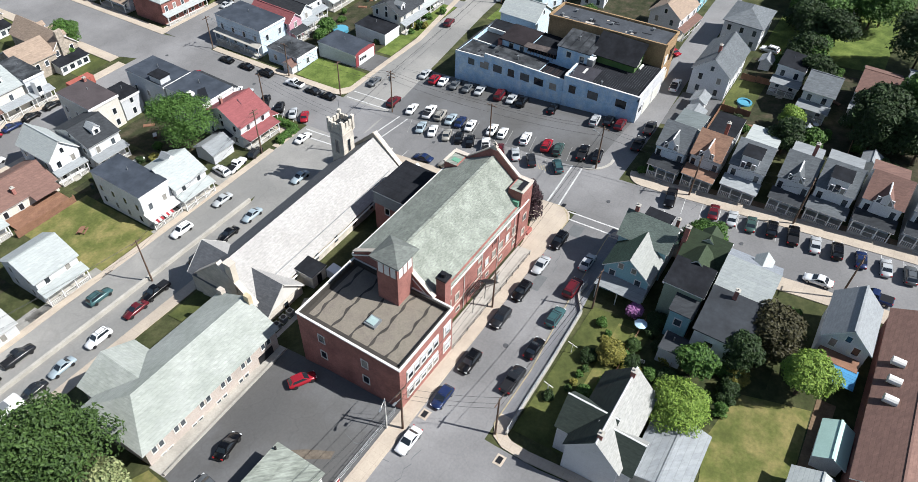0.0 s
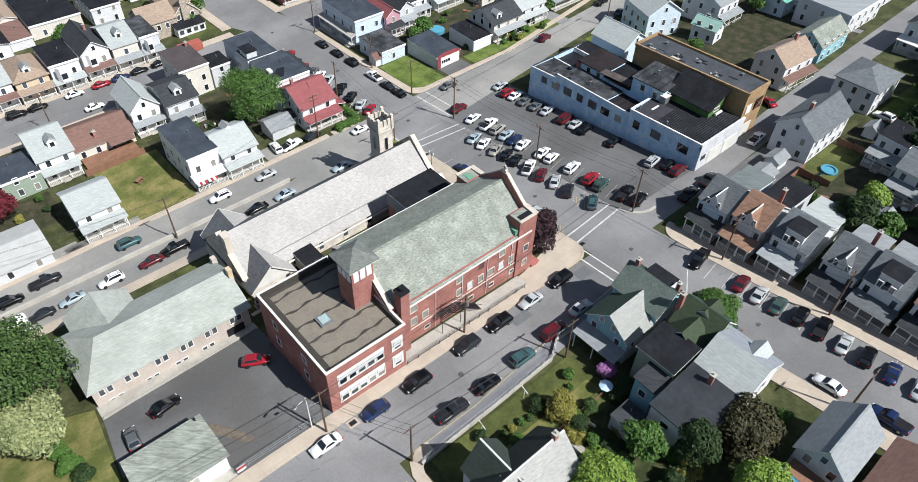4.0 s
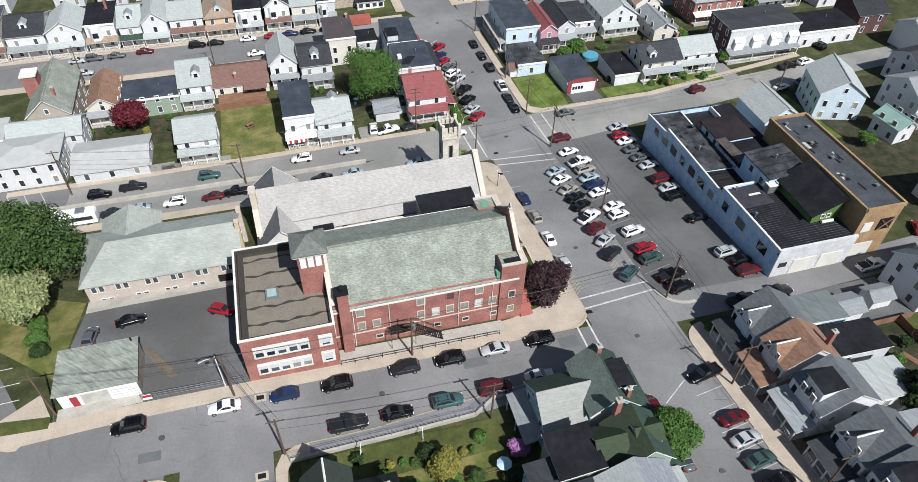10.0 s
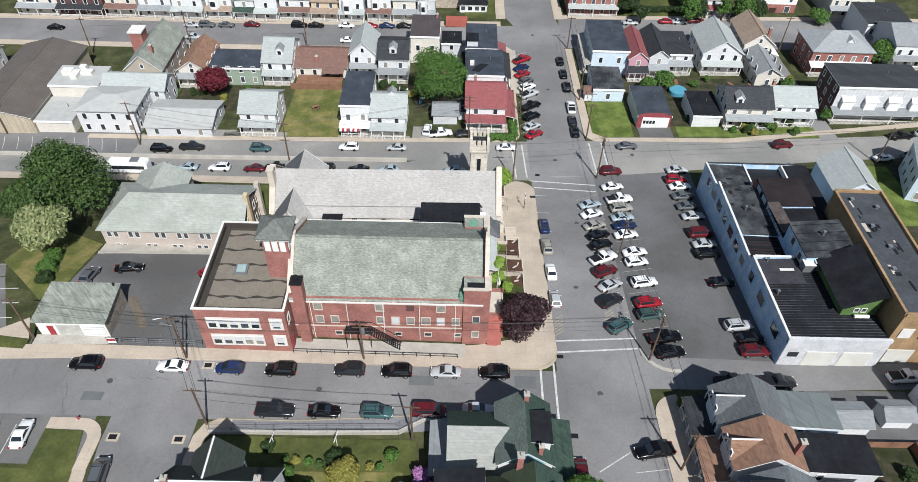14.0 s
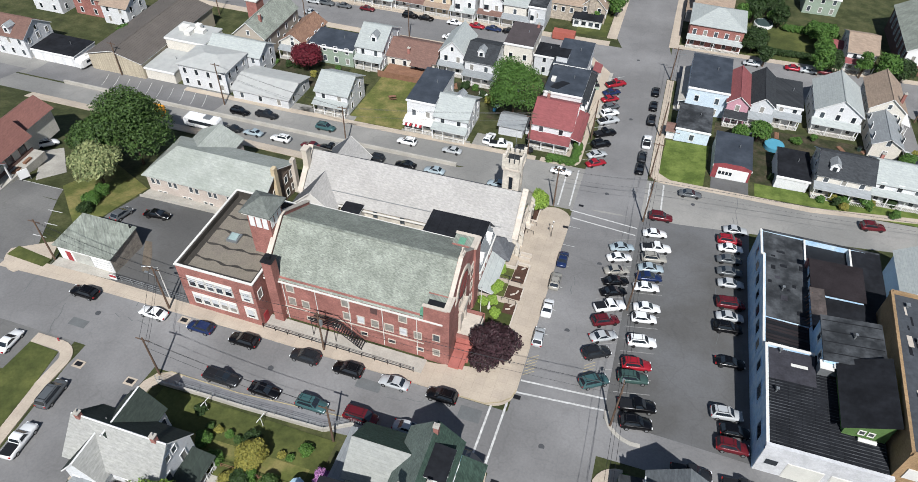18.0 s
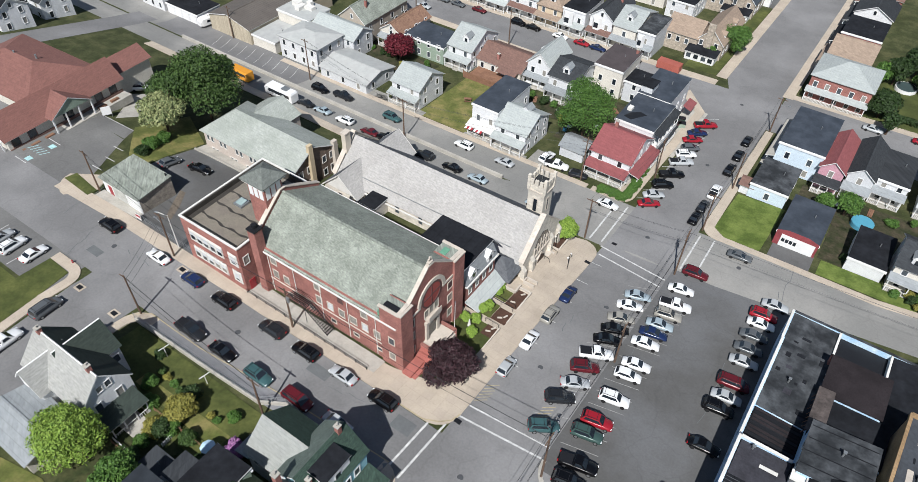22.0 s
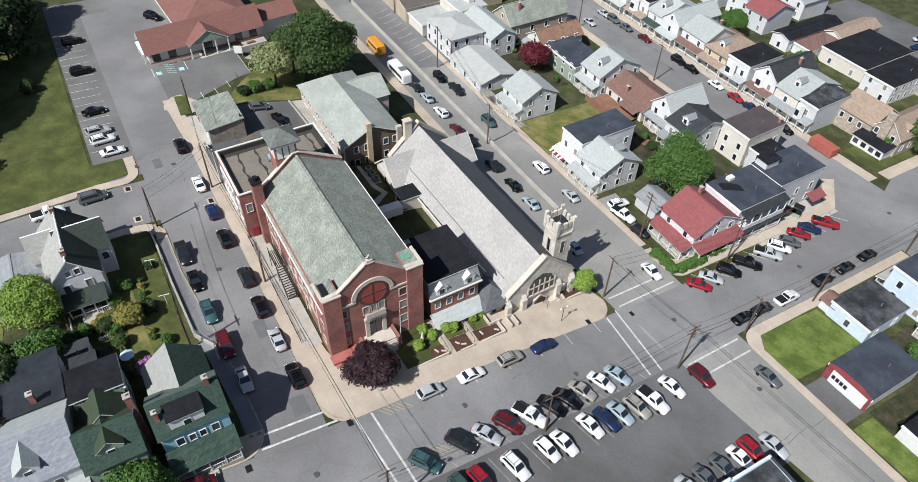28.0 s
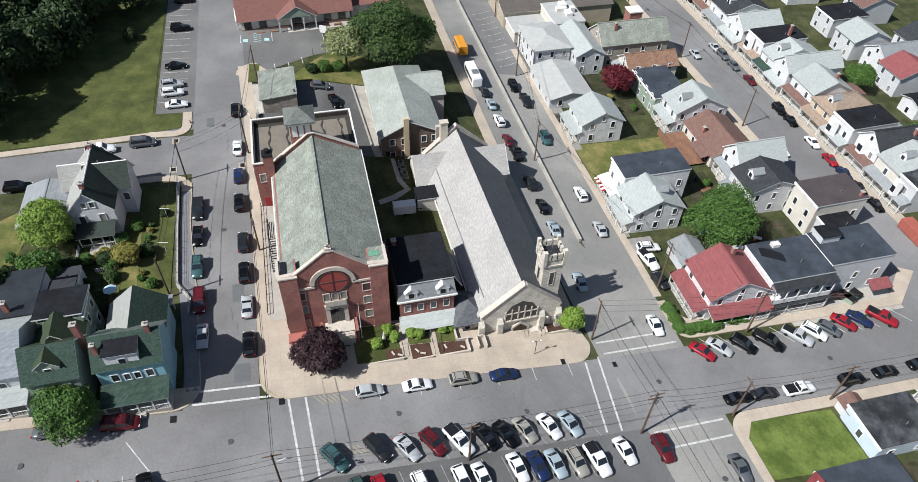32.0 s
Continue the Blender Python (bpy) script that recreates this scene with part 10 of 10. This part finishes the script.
sgn = thing("sign_board", -0.6, 48.2, gz(-0.6, 48.2), "white sign board on the grass by the lodge", "sign", 60)
part("board", Shape().box(-0.9, -0.08, 0.6, 0.9, 0.08, 2.4), WHITE, sgn)
for x in (-0.8, 0.8):
    part("post", Shape().box(x - 0.06, -0.06, -0.2, x + 0.06, 0.06, 0.6), METAL, sgn)
car("suv", "white", -7.4, 60.2, 60, "on the drive by the lodge")
rng = random.Random(91)
for i in range(26):
    x, y = rng.choice([(rng.uniform(130, 145), rng.uniform(-28, 17)), (rng.uniform(156, 168), rng.uniform(-4, 17)), (rng.uniform(186, 204), rng.uniform(-2, 18))])
    if i % 3:
        tree("shrub", x, y, rng.uniform(1.4, 2.6), rng.uniform(1.0, 1.9), (LEAF_D, LEAF_G)[i % 2], "overgrown green shrub in the rear yards", 400 + i, 0.18, 1.1, 0.06, 0.05)
    else:
        tree("tree", x, y, rng.uniform(5, 8.5), rng.uniform(2.8, 4.2), LEAF_D, "dark leafy tree in the rear yards", 400 + i, 0.28)
for x, y, s in ((137.0, 0.4, 1.6), (134.0, 21.6, 2.2), (140.6, 22.4, 1.8), (133.0, -12, 1.8), (164.0, 14.6, 1.5)):
    house("small pale garden shed with a grey roof", x - s, y - s * 0.8, x + s, y + s * 0.8, 2.2, "gx", 0.8, SIDING, GREYSH, floors=0, name="shed", category="shed", group="garden sheds")
for k_, (nm_, m_) in enumerate((("green_bin", GREENSID), ("green_bin", GREENSID), ("dumpster", GREENSH))):
    bn = thing(nm_, (91.2, 92.2, 91.4)[k_], (128.4, 128.8, 130.6)[k_], gz(91, 129) + 0.1, "green steel waste bin by the tavern", "bin", 20)
    part("tub", Shape().box(-0.9, -0.6, 0, 0.9, 0.6, 1.1), m_, bn)
    part("lid", Shape().box(-0.95, -0.65, 1.1, 0.95, 0.65, 1.18), BLACKM, bn)
for x0, y0, x1, y1 in ((130, 17.9, 144, 17.9), (141.2, 11.8, 141.2, 18.0), (156.2, 11.4, 156.2, 18.0), (131, 6, 145, 6), (131, -8, 145, -8)):
    fz = thing("garden_fence", 0, 0, 0, "weathered brown wooden panel fence between yards", "fence", group="yard fences")
    n = max(2, int(math.dist((x0, y0), (x1, y1)) / 2.4))
    for k in range(n):
        xa, ya, xb, yb = x0 + (x1 - x0) * k / n, y0 + (y1 - y0) * k / n, x0 + (x1 - x0) * (k + 0.96) / n, y0 + (y1 - y0) * (k + 0.96) / n
        z = gz(xa, ya)
        part("fence_panel", Shape().box(min(xa, xb) - 0.03, min(ya, yb) - 0.03, z - 0.1, max(xa, xb) + 0.03, max(ya, yb) + 0.03, z + 1.4), WOOD, fz)
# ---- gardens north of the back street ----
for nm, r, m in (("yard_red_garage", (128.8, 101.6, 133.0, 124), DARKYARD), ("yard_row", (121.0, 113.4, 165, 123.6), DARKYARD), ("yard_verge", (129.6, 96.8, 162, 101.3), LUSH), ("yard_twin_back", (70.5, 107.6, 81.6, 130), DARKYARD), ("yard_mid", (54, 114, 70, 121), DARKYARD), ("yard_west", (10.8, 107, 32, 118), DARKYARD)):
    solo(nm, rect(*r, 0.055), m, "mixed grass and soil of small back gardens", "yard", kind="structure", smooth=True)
for i in range(24):
    x, y = rng.choice([(rng.uniform(122, 165), rng.uniform(114, 123)), (rng.uniform(135, 160), rng.uniform(97.5, 100.5)), (rng.uniform(55, 81), rng.uniform(114, 121)), (rng.uniform(11, 32), rng.uniform(108, 117))])
    tree("shrub", x, y, rng.uniform(0.9, 2.0), rng.uniform(0.7, 1.4), (LEAF_D, LEAF_G, LEAF_G, LEAF_O)[i % 4], "small mixed garden shrub behind the houses", 450 + i, 0.15, 1.2, 0.05, 0.05)

# ---- street details ----
for i, (x, y) in enumerate(((101.5, 26), (100.8, 48), (103.2, 66), (101.4, 88), (62, 25.4), (33, 25.6), (102.4, 118), (101.0, 2), (78, 90.6), (27, 84.0), (118, 90), (100.6, 147))):
    solo("manhole_cover", Shape().tube((x, y, gz(x, y) + 0.05), (x, y, gz(x, y) + 0.085), 0.42, sides=14), PATCHD, "dark round iron manhole cover in the asphalt", "manhole cover", "manhole covers", "structure")
rng = random.Random(31)
for i in range(14):
    x0, y0 = rng.choice([(rng.uniform(98, 106), rng.uniform(-10, 135)), (rng.uniform(0, 90), rng.uniform(21, 28.5)), (rng.uniform(110, 127), rng.uniform(34, 84)), (rng.uniform(-20, 32), rng.uniform(19, 27))])
    a, ln_ = rng.choice([0, 90, 90, 20, 100]) + rng.uniform(-6, 6), rng.uniform(4, 14)
    pa = []
    for k in range(8):
        u = ln_ * k / 7
        pa.append((x0 + u * math.cos(radians(a)) + 0.25 * math.sin(k * 1.9 + i), y0 + u * math.sin(radians(a)) + 0.25 * math.cos(k * 2.3 + i)))
    solo("tar_line", strip(pa, [(x + 0.09, y + 0.07) for x, y in pa], 0.072, across=1), PATCH, "thin dark tar-sealed crack in the asphalt", "road crack", "sealed cracks", "structure")
# ---- yard clutter ----
RUST = mat("rusty_steel", "6d4a38", 0.8, 0.2, var=0.3)
SPOTS = [(rng.uniform(71, 80), rng.uniform(108, 128)) for _ in range(6)] + [(rng.uniform(123, 160), rng.uniform(115, 122.5)) for _ in range(9)] + [(rng.uniform(131, 156), rng.uniform(-8, 16)) for _ in range(8)] + [(rng.uniform(55, 69), rng.uniform(115, 120)) for _ in range(4)]
for i, (x, y) in enumerate(SPOTS):
    z, a = gz(x, y) + 0.06, rng.uniform(0, 180)
    if i % 4 == 0:
        c = thing("garden_table", x, y, z, "round white garden table in a back yard", "table", a, "yard tables")
        part("tabletop", Shape().tube((0, 0, 0.7), (0, 0, 0.75), 0.6, sides=12), WHITE, c)
        part("leg", Shape().tube((0, 0, 0), (0, 0, 0.7), 0.06), METAL, c)
    elif i % 4 == 1:
        c = thing("rubbish_bin", x, y, z, "dark plastic wheeled bin in a back yard", "bin", a, "wheeled bins")
        part("tub", Shape().box(-0.3, -0.3, 0, 0.3, 0.3, 1.0), (BLACKM, GREENSH, TARP)[i % 3], c)
        part("lid", Shape().box(-0.33, -0.35, 1.0, 0.33, 0.33, 1.07), BLACKM, c)
    elif i % 4 == 2:
        c = thing("timber_pile", x, y, z, "stack of weathered timber planks on the ground", "timber", a, "timber piles")
        for k in range(3):
            part("plank", Shape().box(-1.2, -0.45 + 0.32 * k, 0, 1.2, -0.18 + 0.32 * k, 0.22), WOOD, c)
    else:
        c = thing("storage_box", x, y, z, "pale plastic storage box in a back yard", "box", a, "storage boxes")
        part("box", Shape().box(-0.7, -0.35, 0, 0.7, 0.35, 0.6), COPING if i % 3 else RUST, c)
        part("lid", Shape().box(-0.74, -0.39, 0.6, 0.74, 0.39, 0.68), COPING if i % 2 else BLACKM, c)
for x, y, n in ((55.6, 96.2, 4), (57.9, 96.2, 4)):
    c = thing("striped_awning", x, y, gz(x, 97) + 2.4, "red and white striped metal awning over the porch", "awning")
    for k in range(n):
        part("stripe", Shape().slab([(-0.9 + 0.5 * k, 0.8, 0.5), (-0.4 + 0.5 * k, 0.8, 0.5), (-0.4 + 0.5 * k, -0.6, 0), (-0.9 + 0.5 * k, -0.6, 0)], 0.05), REDDOOR if k % 2 else WHITE, c)

# ---- far east side ----
for i, (xa, ya, rf, rm, wm) in enumerate(((212, 60, "gx", GREYSH, SIDING), (214, 76, "gy", DARKSH, GREYSID), (228, 42, "gx", BROWNSH, SIDING), (226, 62, "gy", PALESH, SIDING), (212, 92, "gx", GREYSH, SIDING), (228, 84, "flat", BLACKPLAIN, SIDING), (222, 8, "gx", GREYSH, SIDING), (196, 2, "gy", DARKSH, SIDING), (206, 108, "gx", DARKSH, BRICKD), (208, 126, "gy", GREYSH, SIDING))):
    house("house on the eastern slope with a %s roof" % {"flat": "flat black"}.get(rf, "shingled gable"), xa, ya, xa + 9, ya + 10, 5.8, rf, 2.6, wm, rm, faces="s", gap=3.4, group="eastern houses")
house("pale green house with a dark flat roof", 142.6, 193.0, 152, 203, 5.4, "flat", 0.8, GREENSID, SHEENROOF, faces="s")
for i in range(7):
    tree("hedge_bush", 137.6 + 1.35 * i, 178.4, 1.9, 1.1, LEAF_G, "dense green garden hedge section", 660 + i, 0.16, 1.6, 0.06, 0.05)
road("east_lane", strip([(209, 38), (210, 100)], [(211.4, 38), (212, 100)], 0.06))
for i in range(30):
    x, y = rng.choice([(rng.uniform(198, 240), rng.uniform(56, 104)), (rng.uniform(124, 200), rng.uniform(172, 182)), (rng.uniform(110, 200), rng.uniform(153.5, 156.5)), (rng.uniform(184, 225), rng.uniform(-12, 17))])
    tree("tree", x, y, rng.uniform(3.5, 8), rng.uniform(2, 3.8), (LEAF_D, LEAF_G)[i % 2], "leafy tree among the outer houses", 500 + i, 0.3, 0.8)
solo("lawn_brick_house", rect(125.8, 159.5, 146, 182, 0.07), LAWN, "green garden lawn beside the brick house", "lawn", kind="structure", smooth=True)
gp = thing("garden_pool", 131.7, 179.6, gz(131.7, 179.6), "round garden pool with a white rim", "pool")
part("wall", Shape().tube((0, 0, -0.5), (0, 0, 1.0), 2.6, sides=20), WHITE, gp)
part("water", Shape().tube((0, 0, 0.9), (0, 0, 1.03), 2.4, sides=20), mat("dark_pool_cover", "3c4a4a", 0.4, var=0.15), gp)
for i in range(14):
    tree("hedge_bush", 130 + 1.15 * i, 162.6, 1.6, 1.0, LEAF_D, "dense green garden hedge section", 600 + i, 0.16, 1.6, 0.06, 0.05)
tree("tree", 128.4, 161.4, 7, 3.8, LEAF_D, "round dark tree beside the brick house", 640, 0.28)
tree("tree", 132.4, 187.6, 8, 4.8, LEAF_D, "dark leafy tree behind the garden", 641, 0.3)
solo("lawn_east_slope", rect(172, -9, 214, 17.6, 0.06), LUSH, "bright green sloping lawn behind the back row", "lawn", kind="structure", smooth=True)
tree("tree", 180.5, 10, 9.5, 5.4, LEAF_D, "large dark tree beside the sloping lawn", 650, 0.32)
tree("tree", 169.5, 6.5, 7, 4.2, LEAF_G, "round green tree behind the back row", 651, 0.28)
tree("tree", 139.5, -11, 10, 5.0, LEAF_D, "tall full dark green tree behind the porch houses", 652, 0.28, low=0.08)
tree("tree", 140, 4, 5, 2.8, LEAF_Y, "light green tree in the back yard", 653, 0.24)
